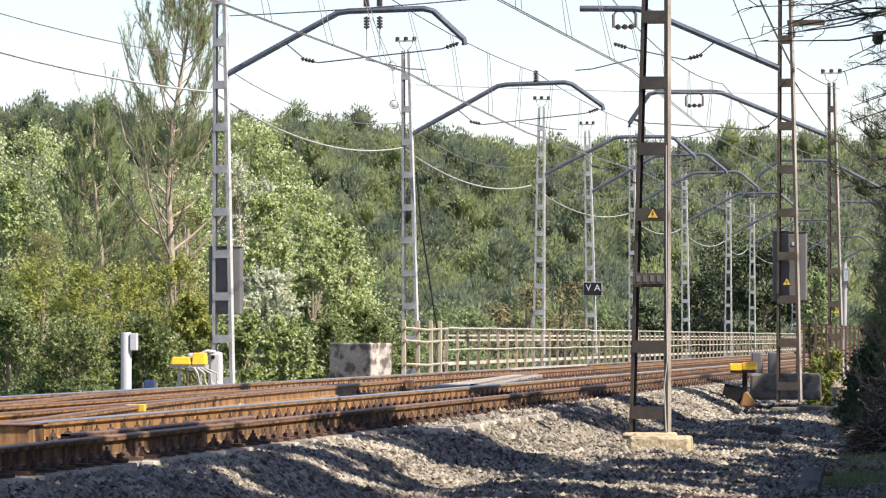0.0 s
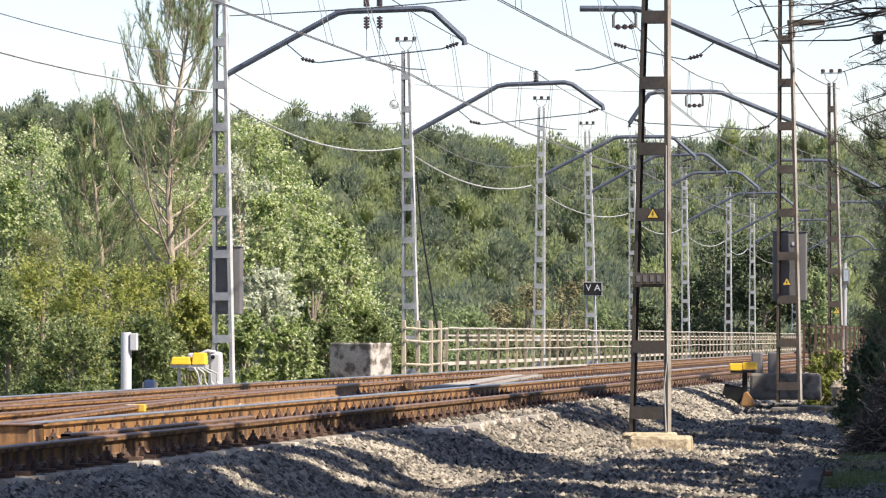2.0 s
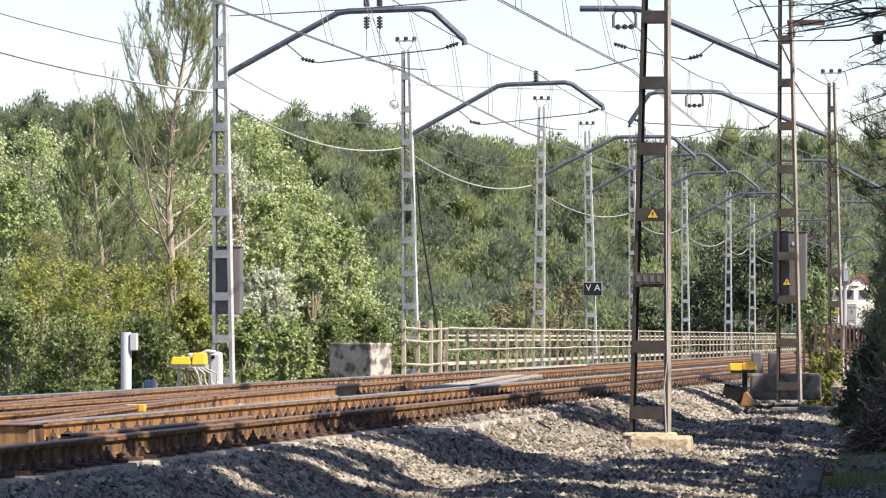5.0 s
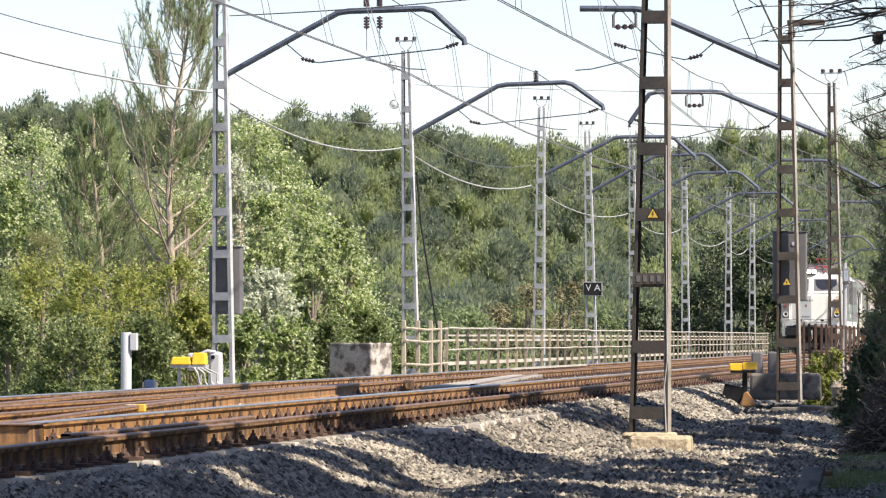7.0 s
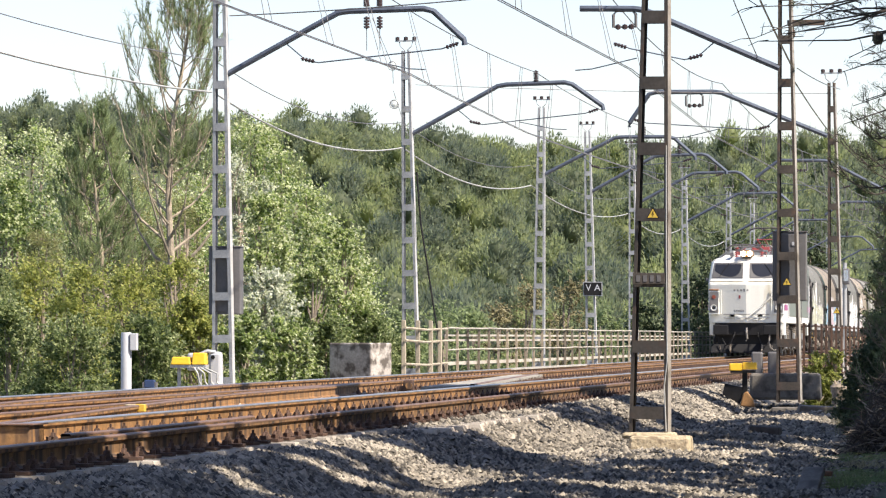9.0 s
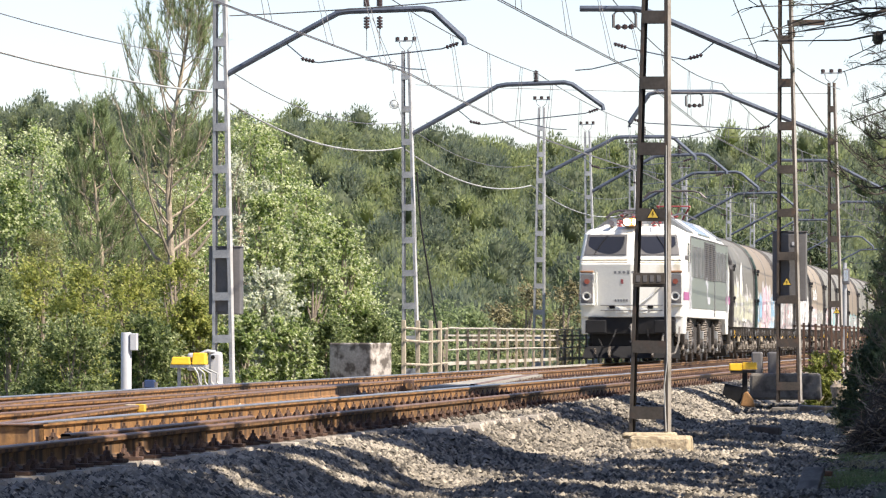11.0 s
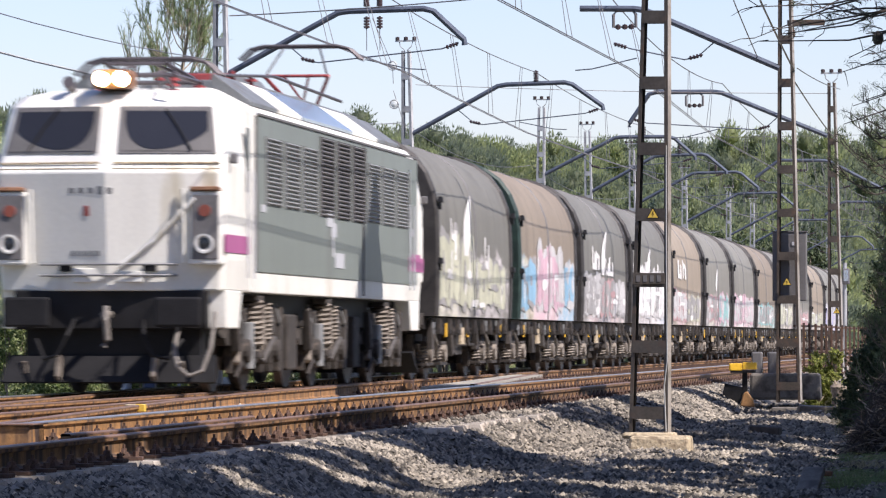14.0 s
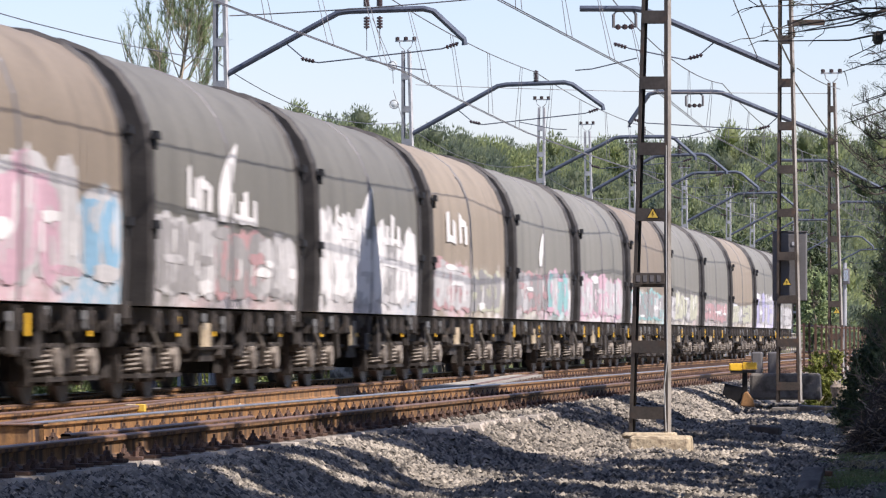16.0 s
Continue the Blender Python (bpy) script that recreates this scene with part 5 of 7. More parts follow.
        b = Builder()
        b.box((s * 0.55, nose_point(0.5, 1.68).y - 0.03, 1.62), (0.16, 0.1, 0.1))
        part("step", b, M["black"], c, bevel=0.01)
    b = Builder()
    b.tube([nose_point(0.1, 1.62, 0.06), nose_point(0.42, 1.98, 0.06), nose_point(0.76, 2.5, 0.1)], 0.024, 8)
    part("diagonal_handrail", b, M["loco_white"], c, "white diagonal handrail")
    b = Builder()
    for z in (1.66, 1.52):
        b.tube([nose_point(-0.6, z, 0.05), nose_point(0, z, 0.07), nose_point(0.6, z, 0.05)], 0.018, 6)
    part("front_rail", b, M["louvre"], c)
    b = Builder()
    b.box((-0.25, 0.22, 1.52), (0.4, 0.06, 0.18))
    b.box((0.28, 0.22, 1.5), (0.36, 0.06, 0.14))
    part("socket_box", b, M["loco_white"], c, bevel=0.01)
    # worn brand strip on the nose as plain bars
    for i in range(5):
        b = Builder()
        u = -0.30 + i * 0.085
        p = nose_point(u, 2.60, 0.003)
        tilt_z = -9.8 if u < 0 else 9.8
        b.box(p, (0.07, 0.006, 0.07 if i != 3 else 0.11), rot=(7.5, 0, tilt_z))
        part("brand_bar", b, M["louvre"], c, "faded dark lettering bar")
    b = Builder()
    tilt_z = -9.8
    p = nose_point(-0.17, 2.34, 0.003)
    b.box(p, (0.07, 0.012, 0.13), rot=(7.5, 0, tilt_z))
    part("emblem", b, M["panto_red"], c, "small red emblem")
    for i in range(5):
        b = Builder()
        b.box(nose_point(-0.3 + i * 0.055, 1.8, 0.003), (0.05, 0.008, 0.07), rot=(7.5, 0, tilt_z))
        part("number_bar", b, M["louvre"], c)
    # twin headlamp above the windscreens
    b = Builder()
    b.box((0, 0.62, 4.04), (0.52, 0.40, 0.25))
    hl = part("headlamp_box", b, M["orange"], c, "rusty headlamp box on the roof", bevel=0.06)
    b = Builder()
    b.loft([[(0.24 * math.cos(a) , yy, 4.04 + 0.125 * math.sin(a)) for a in [i * math.pi / 10 for i in range(20)]] for yy in (0.405, 0.425)])
    part("reflector", b, M["panto"] if mirror else M["lamp_halo"], hl, "" if mirror else "brown plate with the lit lamps' orange halo in its colour")
    for dx in (-0.13, 0.13):
        b = Builder()
        b.spin([(0, -0.035), (0.075, -0.03), (0.10, 0.0), (0.10, 0.02), (0, 0.02)], (dx, 0.39, 4.04), "y", 18)
        part("headlamp", b, M["lamp_glass"] if mirror else M["lamp_on"], hl, "" if mirror else "lit warm headlamp", smooth=True)
    b = Builder()
    b.tube([(0.55, 0.75, 3.95), (0.72, 0.5, 4.05), (0.8, 0.55, 3.9)], 0.02, 6)
    part("roof_lead", b, M["panto"], c)
    b = Builder()
    b.tube([(-0.6, 0.9, 3.92), (-0.6, 0.6, 4.02)], 0.05, 8, 0.08)
    part("horn", b, M["panto"], c)
    # buffer beam, buffers, coupling, plough
    b = Builder()
    b.box((0, 0.5, 1.08), (2.5, 0.3, 0.5))
    part("buffer_beam", b, M["black"], c, bevel=0.02)
    for s in (-1, 1):
        b = Builder()
        b.tube([(s * 0.98, 0.4, 1.05), (s * 0.98, -0.1, 1.05)], 0.12, 14)
        b.box((s * 0.98, -0.14, 1.05), (0.6, 0.06, 0.38))
        part("buffer", b, M["black"], c, bevel=0.03)
        b = Builder()
        b.tube([(s * 0.45, 0.3, 0.95), (s * 0.5, 0.05, 0.75), (s * 0.62, 0.02, 0.5), (s * 0.8, 0.1, 0.45), (s * 0.95, 0.3, 0.7)], 0.025, 6)
        part("brake_hose", b, M["black"], c)
    b = Builder()
    b.tube([(0.92, 0.3, 0.95), (0.9, 0.05, 0.6), (0.96, -0.04, 0.36), (1.1, -0.06, 0.24), (1.27, -0.02, 0.3), (1.36, 0.1, 0.6), (1.38, 0.3, 1.05)], 0.028, 7)
    part("jumper_cable", b, M["spring"], c, "looping grey jumper cable")
    b = Builder()
    b.tube([(0, 0.35, 1.02), (0, 0.02, 1.02)], 0.05, 8)
    b.tube([(0.02, 0.02, 1.12), (0.03, -0.04, 0.95), (0.05, -0.02, 0.7), (0.0, 0.02, 0.62)], 0.04, 8)
    part("coupling_hook", b, M["spring"], c)
    b = Builder()
    b.loft([[(-1.35, 0.5, 0.5), (1.35, 0.5, 0.5), (1.35, 0.55, 0.47), (-1.35, 0.55, 0.47)], [(-1.4, 0.2, 0.16), (1.4, 0.2, 0.16), (1.4, 0.26, 0.14), (-1.4, 0.26, 0.14)]])
    b.box((0, 0.75, 0.7), (2.3, 0.4, 0.5))
    part("snow_plough", b, M["black"], c)
    for s in (-1, 1):
        b = Builder()
        b.box((s * 0.62, 0.16, 0.34), (0.05, 0.14, 0.3), rot=(-25, 0, 0))
        part("plough_bracket", b, M["dusty"], c)
        b = Builder()
        b.tube([(s * 1.02, 0.0, 0.28), (s * 1.02, -0.06, 0.42)], 0.03, 6)
        part("lifting_eye", b, M["dusty"], c)


def pantograph(loco, y, raised):
    z0 = 4.02 if not raised else 4.12
    g = thing("pantograph", pose(0, y, z0), "", "")
    g.parent = loco
    b = Builder()
    for s in (-1, 1):
        b.tube([(s * 0.5, -1.0, 0.16), (s * 0.5, 1.0, 0.16)], 0.035, 6)
        b.tube([(-0.55, s * 0.9, 0.16), (0.55, s * 0.9, 0.16)], 0.035, 6)
    part("base_frame", b, M["panto_red"] if raised else M["panto"], g)
    b = Builder()
    for sx in (-0.5, 0.5):
        for sy in (-0.9, 0.9):
            insulator(b, (sx, sy, -0.1), (sx, sy, 0.15), 0.08, 3)
    part("insulator", b, M["panto_red"], g)
    top = 1.28 if raised else 0.42
    if raised:
        b = Builder()
        for s in (-1, 1):
            b.tube([(s * 0.1, 0.5, 0.2), (s * 0.52, -0.5, 0.78)], 0.032, 6)
            b.tube([(s * 0.1, 0.5, 0.2), (-s * 0.2, -0.5, 0.78)], 0.02, 6)
        b.tube([(-0.52, -0.5, 0.78), (0.52, -0.5, 0.78)], 0.028, 6)
        part("lower_arm", b, M["panto_red"], g, "red lower arm frame")
        for s in (-1, 1):
            b = Builder()
            b.tube([(s * 0.5, -0.5, 0.78), (s * 0.3, 0.0, top - 0.04)], 0.018, 6)
            part("upper_arm", b, M["panto"], g)
    else:
        b = Builder()
        for s in (-1, 1):
            b.tube([(s * 0.45, 0.8, 0.2), (s * 0.4, -0.9, 0.31), (s * 0.3, 0.0, top - 0.06)], 0.03, 6)
            b.tube([(s * 0.45, -0.3, 0.2), (s * 0.2, -0.9, 0.33)], 0.02, 6)
        b.tube([(-0.4, -0.9, 0.31), (0.4, -0.9, 0.31)], 0.025, 6)
        part("arm", b, M["panto"], g)
    b = Builder()
    for dy in (-0.18, 0.18):
        b.tube([(-0.98, dy, top - 0.22), (-0.8, dy, top - 0.05), (-0.6, dy, top), (0.6, dy, top), (0.8, dy, top - 0.05), (0.98, dy, top - 0.22)], 0.028, 6)
    for dx in (-0.5, 0.5):
        b.tube([(dx, -0.18, top), (dx, 0.18, top)], 0.02, 5)
    part("collector_head", b, M["panto"], g)


def locomotive():
    lo = thing("locomotive", pose(0, 0, 0), "white and grey electric locomotive with a lit headlamp and purple stripe", "locomotive")
    cab(lo, False)
    cab(lo, True)
    # main body between the cabs
    b = Builder()
    prof = [(-1.49, 1.32), (1.49, 1.32), (1.5, 3.68), (1.38, 3.80), (0.95, 4.02), (-0.95, 4.02), (-1.38, 3.80), (-1.5, 3.68)]
    b.sweep_y(prof, 2.25, 16.65)
    part("body", b, M["loco_white"], lo, bevel=0.015)
    b = Builder()
    b.sweep_y([(-1.2, 1.32), (1.2, 1.32), (1.2, 1.0), (-1.2, 1.0)], 1.6, 17.3)
    part("underframe", b, M["black"], lo)
    for s in (-1, 1):
        b = Builder()
        b.box((s * 1.499, 10.15, 2.63), (0.016, 15.3, 2.06))
        g = part("side_panel", b, M["loco_grey"], lo, "dark grey side panel")
        for k in range(10):
            big = 3 <= k <= 5
            y0 = 3.25 + k * 1.52 if k < 9 else None
            if y0 is None:
                continue
            za, zb = (2.47, 3.62) if big else (2.5, 3.42)
            b = Builder()
            b.box((s * 1.509, y0 + 0.6, (za + zb) / 2), (0.008, 1.2, zb - za))
            lv = part("louvre_panel", b, M["dark_gap"] if big else M["loco_grey"], g)
            b = Builder()
            n = 19 if big else 16
            for i in range(n):
                z = za + (i + 0.5) * (zb - za) / n
                b.box((s * 1.52, y0 + 0.6, z), (0.035, 1.16, 0.022), rot=(0, s * 35, 0))
            for yy in (y0 + 0.01, y0 + 1.19):
                b.box((s * 1.52, yy, (za + zb) / 2), (0.03, 0.03, zb - za))
            part("slats", b, M["box_grey"] if big else M["louvre"], lv, "dark horizontal slats" if big else "pale horizontal slats")
        for yy, zz, w, h in ((8.7, 2.46, 0.6, 0.24), (9.05, 2.3, 0.45, 0.2), (9.0, 2.05, 0.14, 0.3), (9.6, 1.86, 0.8, 0.22), (3.1, 2.45, 0.35, 0.1), (17.3, 2.45, 0.3, 0.12)):
            b = Builder()
            b.box((s * 1.512, yy, zz), (0.01, w, h))
            part("label_plate", b, M["white_paint"], lo, "pale label plate")
        b = Builder()
        b.tube([(s * 1.515, 2.5, 1.62), (s * 1.515, 2.5, 3.66)], 0.02, 5)
        b.tube([(s * 1.515, 11.9, 1.36), (s * 1.515, 11.9, 3.66)], 0.018, 5)
        b.box((s * 1.51, 10.2, 3.69), (0.03, 15.2, 0.03))
        part("body_seam", b, M["box_grey"], lo)
        b = Builder()
        b.box((s * 1.505, 17.7, 2.0), (0.014, 0.9, 0.2))
        part("purple_band", b, M["purple"], lo, "purple stripe")
        # sloping roof hatches
        for y0, y1, mt in ((2.9, 5.0, "loco_roof"), (5.05, 6.95, "loco_white"), (7.0, 11.7, "loco_silver"), (11.75, 14.2, "loco_white"), (14.25, 16.6, "loco_roof")):
            b = Builder()
            b.loft([[(s * 1.38, y0, 3.81), (s * 0.8, y0, 3.98), (s * 0.84, y0, 4.26), (s * 1.38, y0, 3.87)], [(s * 1.38, y1, 3.81), (s * 0.8, y1, 3.98), (s * 0.84, y1, 4.26), (s * 1.38, y1, 3.87)]])
            part("roof_hatch", b, M[mt], lo, bevel=0.01)
    b = Builder()
    b.box((0, 11.4, 4.16), (1.66, 9.6, 0.3), taper=0.95)
    b.box((0, 7.6, 4.35), (1.4, 1.6, 0.2), taper=0.8)
    part("roof_deck", b, M["loco_roof"], lo, bevel=0.03)
    boxes = [((rnd.uniform(-0.6, 0.6), 7.6 + i * 0.9, 4.36), (0.35, 0.4, 0.14), 0.8) for i in range(9)]
    for centre, size, tp in boxes + [((0.3, 5.0, 4.12), (0.5, 0.6, 0.3), 1.0), ((-0.4, 5.4, 4.1), (0.4, 0.5, 0.26), 1.0)]:
        b = Builder()
        b.box(centre, size, taper=tp)
        part("roof_box", b, M["loco_roof"], lo, bevel=0.02)
    for x, y in ((0.7, 5.2), (0.3, 5.9), (-0.5, 6.2), (0.75, 6.4), (-0.7, 5.1)):
        b = Builder()
        insulator(b, (x, y, 4.0), (x, y, 4.42), 0.09, 4)
        part("roof_insulator", b, M["panto_red"], lo, "red roof insulator")
    b = Builder()
    b.box((0.2, 6.0, 4.32), (0.7, 0.5, 0.2))
    part("circuit_breaker", b, M["panto_red"], lo, "red roof breaker box", bevel=0.02)
    b = Builder()
    for i in range(14):
        yy = 3.9 + i * 0.92
        b.tube([(-0.75 + 0.3 * (i % 3), yy, 4.32), (-0.5 + 0.3 * (i % 3), yy + 0.5, 4.46), (-0.6 + 0.4 * (i % 2), yy + 0.9, 4.42)], 0.022, 6)
    b.tube([(0.78, 4.2, 4.3), (0.8, 8.0, 4.5), (0.74, 14.6, 4.48)], 0.025, 6)
    part("roof_busbar", b, M["panto"], lo, "dark roof conductors")
    pantograph(lo, 2.9, False)
    pantograph(lo, 15.2, True)
    for yc in (3.7, 9.45, 15.2):
        loco_bogie(lo, yc)
    b = Builder()
    for yy, w in ((6.3, 0.8), (12.2, 0.6)):
        b = Builder()
        b.box((0, yy, 0.66), (2.72, w, 0.78))
        part("equipment_case", b, M["bogie"], lo, "dark underfloor equipment case", bevel=0.03)
    return lo


HOOD = [(1.45, 1.1), (1.47, 1.6), (1.47, 2.3), (1.45, 2.9), (1.40, 3.22), (1.27, 3.55), (1.06, 3.84), (0.76, 4.06), (0.4, 4.2), (0.0, 4.25)]
HOOD = HOOD + [(-x, z) for x, z in HOOD[-2::-1]]


def hood_section(y, grow):
    return [(x * (1 + grow / 1.45), y, 1.1 + (z - 1.1) * (1 + grow / 3.1)) for x, z in HOOD]


def made(name, material, build):
    b = Builder()
    build(b)
    return b.mesh(name, material)


WAGON_COIL = made("coil_spring", M["dusty"], lambda b: (coil(b, 0, 0, 0, 0.34, 0.10, 6, 0.022), b.tube([(0, 0, -0.01), (0, 0, 0.35)], 0.06, 7)))
CLAMP = made("hood_clamp", M["bogie"], lambda b: (b.box((0, 0, 0), (0.06, 0.1, 0.26)), b.tube([(0, 0.2, 0.09), (0.02, 0.25, -0.15)], 0.025, 5), b.box((0, 0.1, 0.06), (0.03, 0.24, 0.04))))
LEVER = made("lever_plate", M["yellow"], lambda b: b.box((0, 0, 0), (0.02, 0.12, 0.24)))
PAD = made("pad", M["louvre"], lambda b: (b.box((0, 0, 0), (0.03, 0.13, 0.1)), b.box((0.005, 0.02, -0.1), (0.02, 0.05, 0.1))))
LATCH = made("latch", M["black"], lambda b: (b.box((0, 0, 0), (0.09, 0.2, 0.1), taper=0.8), b.box((-0.01, 0, -0.1), (0.05, 0.1, 0.14))))


def wagon_bogie(w, yc):
    g = thing("bogie", pose(0, yc, 0), "", "")
    g.parent = w
    for dy in (-0.9, 0.9):
        wheelset(g, dy, 0.46)
    for s in (-1, 1):
        b = Builder()
        b.loft([[(s * 1.08 + o, y, z) for y, z in ((-1.45, 0.62), (-0.5, 0.64), (-0.3, 0.5), (0.3, 0.5), (0.5, 0.64), (1.45, 0.62), (1.4, 0.52), (0.6, 0.5), (0.36, 0.32), (-0.36, 0.32), (-0.6, 0.5), (-1.4, 0.52))] for o in (-0.05, 0.05)])
        part("side_frame", b, M["bogie"], g, bevel=0.008)
        for dy in (-0.9, 0.9):
            b = Builder()
            b.box((s * 1.1, dy, 0.45), (0.16, 0.26, 0.28))
            part("axle_box", b, M["bogie"], g, bevel=0.01)
            b = Builder()
            b.spin([(0, -0.09), (0.15, -0.09), (0.16, -0.04), (0.16, 0.04), (0.15, 0.09), (0, 0.09)], (s * 1.2, dy, 0.46), "x", 14)
            part("axle_cover", b, M["dusty"], g, smooth=True)
            for d2 in (-0.27, 0.27):
                shared("coil_spring", WAGON_COIL, g, pose(s * 1.13, dy + d2, 0.3))
        for dy in (-0.9, 0.9):
            b = Builder()
            b.loft([[(s * 1.02 + o, dy + y, z) for y, z in ((-0.46, 0.66), (-0.4, 0.92), (0.4, 0.92), (0.46, 0.66), (0.42, 0.26), (0.2, 0.24), (0.14, 0.56), (-0.14, 0.56), (-0.2, 0.24), (-0.42, 0.26))] for o in (-0.03, 0.03)])
            part("horn_guide", b, M["bogie"], g, bevel=0.006)
            b = Builder()
            b.box((s * 1.13, dy, 0.27), (0.24, 0.86, 0.05))
            b.box((s * 1.13, dy, 0.64), (0.22, 0.8, 0.05))
            part("spring_plate", b, M["bogie"], g)
        for dy, tl in ((-1.42, 14), (-0.36, -10), (0.36, 10), (1.42, -14)):
            b = Builder()
            b.box((s * 0.98, dy, 0.5), (0.14, 0.09, 0.62), rot=(tl, 0, 0), taper=0.7)
            b.box((s * 0.88, dy * 0.97, 0.4), (0.1, 0.12, 0.34), rot=(-tl, 0, 0))
            part("brake_hanger", b, M["bogie"], g, bevel=0.008)
        b = Builder()
        b.tube([(s * 1.2, -0.42, 0.9), (s * 1.26, -0.1, 0.62), (s * 1.2, 0.3, 0.36)], 0.028, 6)
        part("swing_link", b, M["spring"], g)
    b = Builder()
    b.box((0, 0, 0.66), (2.1, 0.4, 0.2))
    b.box((0, 0, 0.5), (1.5, 2.4, 0.5))
    part("bolster", b, M["bogie"], g)


def flank(y, z, layer):
    """A point on the near flank of a hood, a paint layer proud of it."""
    pts = [(1.1, 1.45), (1.6, 1.47), (2.3, 1.47), (2.9, 1.45), (3.22, 1.40), (3.6, 1.22)]
    for (z0, x0), (z1, x1) in zip(pts, pts[1:]):
        if z <= z1:
            return (x0 + (x1 - x0) * (z - z0) / (z1 - z0) + 0.005 + 0.0014 * layer, y, z)


def blot(y, z, wy, hz, r, lean=0.0, rough=0.16, n=16):
    """Uneven rounded outline of a bulging letter."""
    j = [1 + r.uniform(-rough, rough) for _ in range(n)]
    out = []
    for i in range(n):
        a = 2 * math.pi * i / n
        cx, cz = math.cos(a), math.sin(a)
        k = j[i] / max(abs(cx), abs(cz)) ** 0.6
        out.append((y + cx * wy * k + lean * cz * hz, z + cz * hz * k))
    return out


def paint(w, name, outline, layer, material, label=""):
    b = Builder()
    b.loft([[flank(y, z, layer - 2) for y, z in outline], [flank(y, z, layer) for y, z in outline]])
    part(name, b, M[material], w, label)


def sprayed_letters(w, r, y0, y1, z0, z1, count, fill, rim):
    """A row of bulging sprayed letters with rims, streaks and counters."""
    step = (y1 - y0) / count
    for i in range(count):
        y = y0 + (i + 0.5) * step + r.uniform(-0.1, 0.1)
        hz = (z1 - z0) / 2 * r.uniform(0.82, 1.05)
        z = max((z0 + z1) / 2 + r.uniform(-0.08, 0.08), 1.14 + hz * 1.25)
        lean = r.uniform(-0.25, 0.25)
        wy = step * r.uniform(0.5, 0.68)
        if rim:
            paint(w, "letter_rim", blot(y, z, wy * 1.08, hz * 1.07, r, lean, 0.14), 1 + i % 2, rim)
        paint(w, "letter_fill", blot(y, z, wy * 0.94, hz * 0.93, r, lean, 0.2), 3 + i % 2, fill if count < 3 or r.random() < 0.8 else r.choice(("spray_pale", "spray_ash", rim or fill)))
        for _ in range(r.choice((1, 2, 2))):
            paint(w, "letter_counter", blot(y + r.uniform(-0.3, 0.3) * step, z + r.uniform(-0.5, 0.5) * hz, step * r.uniform(0.05, 0.13), hz * r.uniform(0.12, 0.4), r, lean, 0.3, 10), 6, rim or "spray_navy")
        for _ in range(r.choice((0, 1, 1, 2))):
            paint(w, "letter_bar", blot(y + r.uniform(-0.3, 0.3) * step, z + r.choice((-0.8, -0.1, 0.2, 0.85)) * hz, step * r.uniform(0.3, 0.7), hz * r.uniform(0.1, 0.2), r, 0.0, 0.3, 10), 7, r.choice((fill, fill, "spray", rim or fill)))
        if r.random() < 0.6:
            paint(w, "streak", blot(y + r.uniform(-0.4, 0.4) * step, z + hz * r.uniform(-0.3, 0.5), step * 0.07, hz * r.uniform(0.3, 0.5), r, lean, 0.3, 10), 6, "spray")


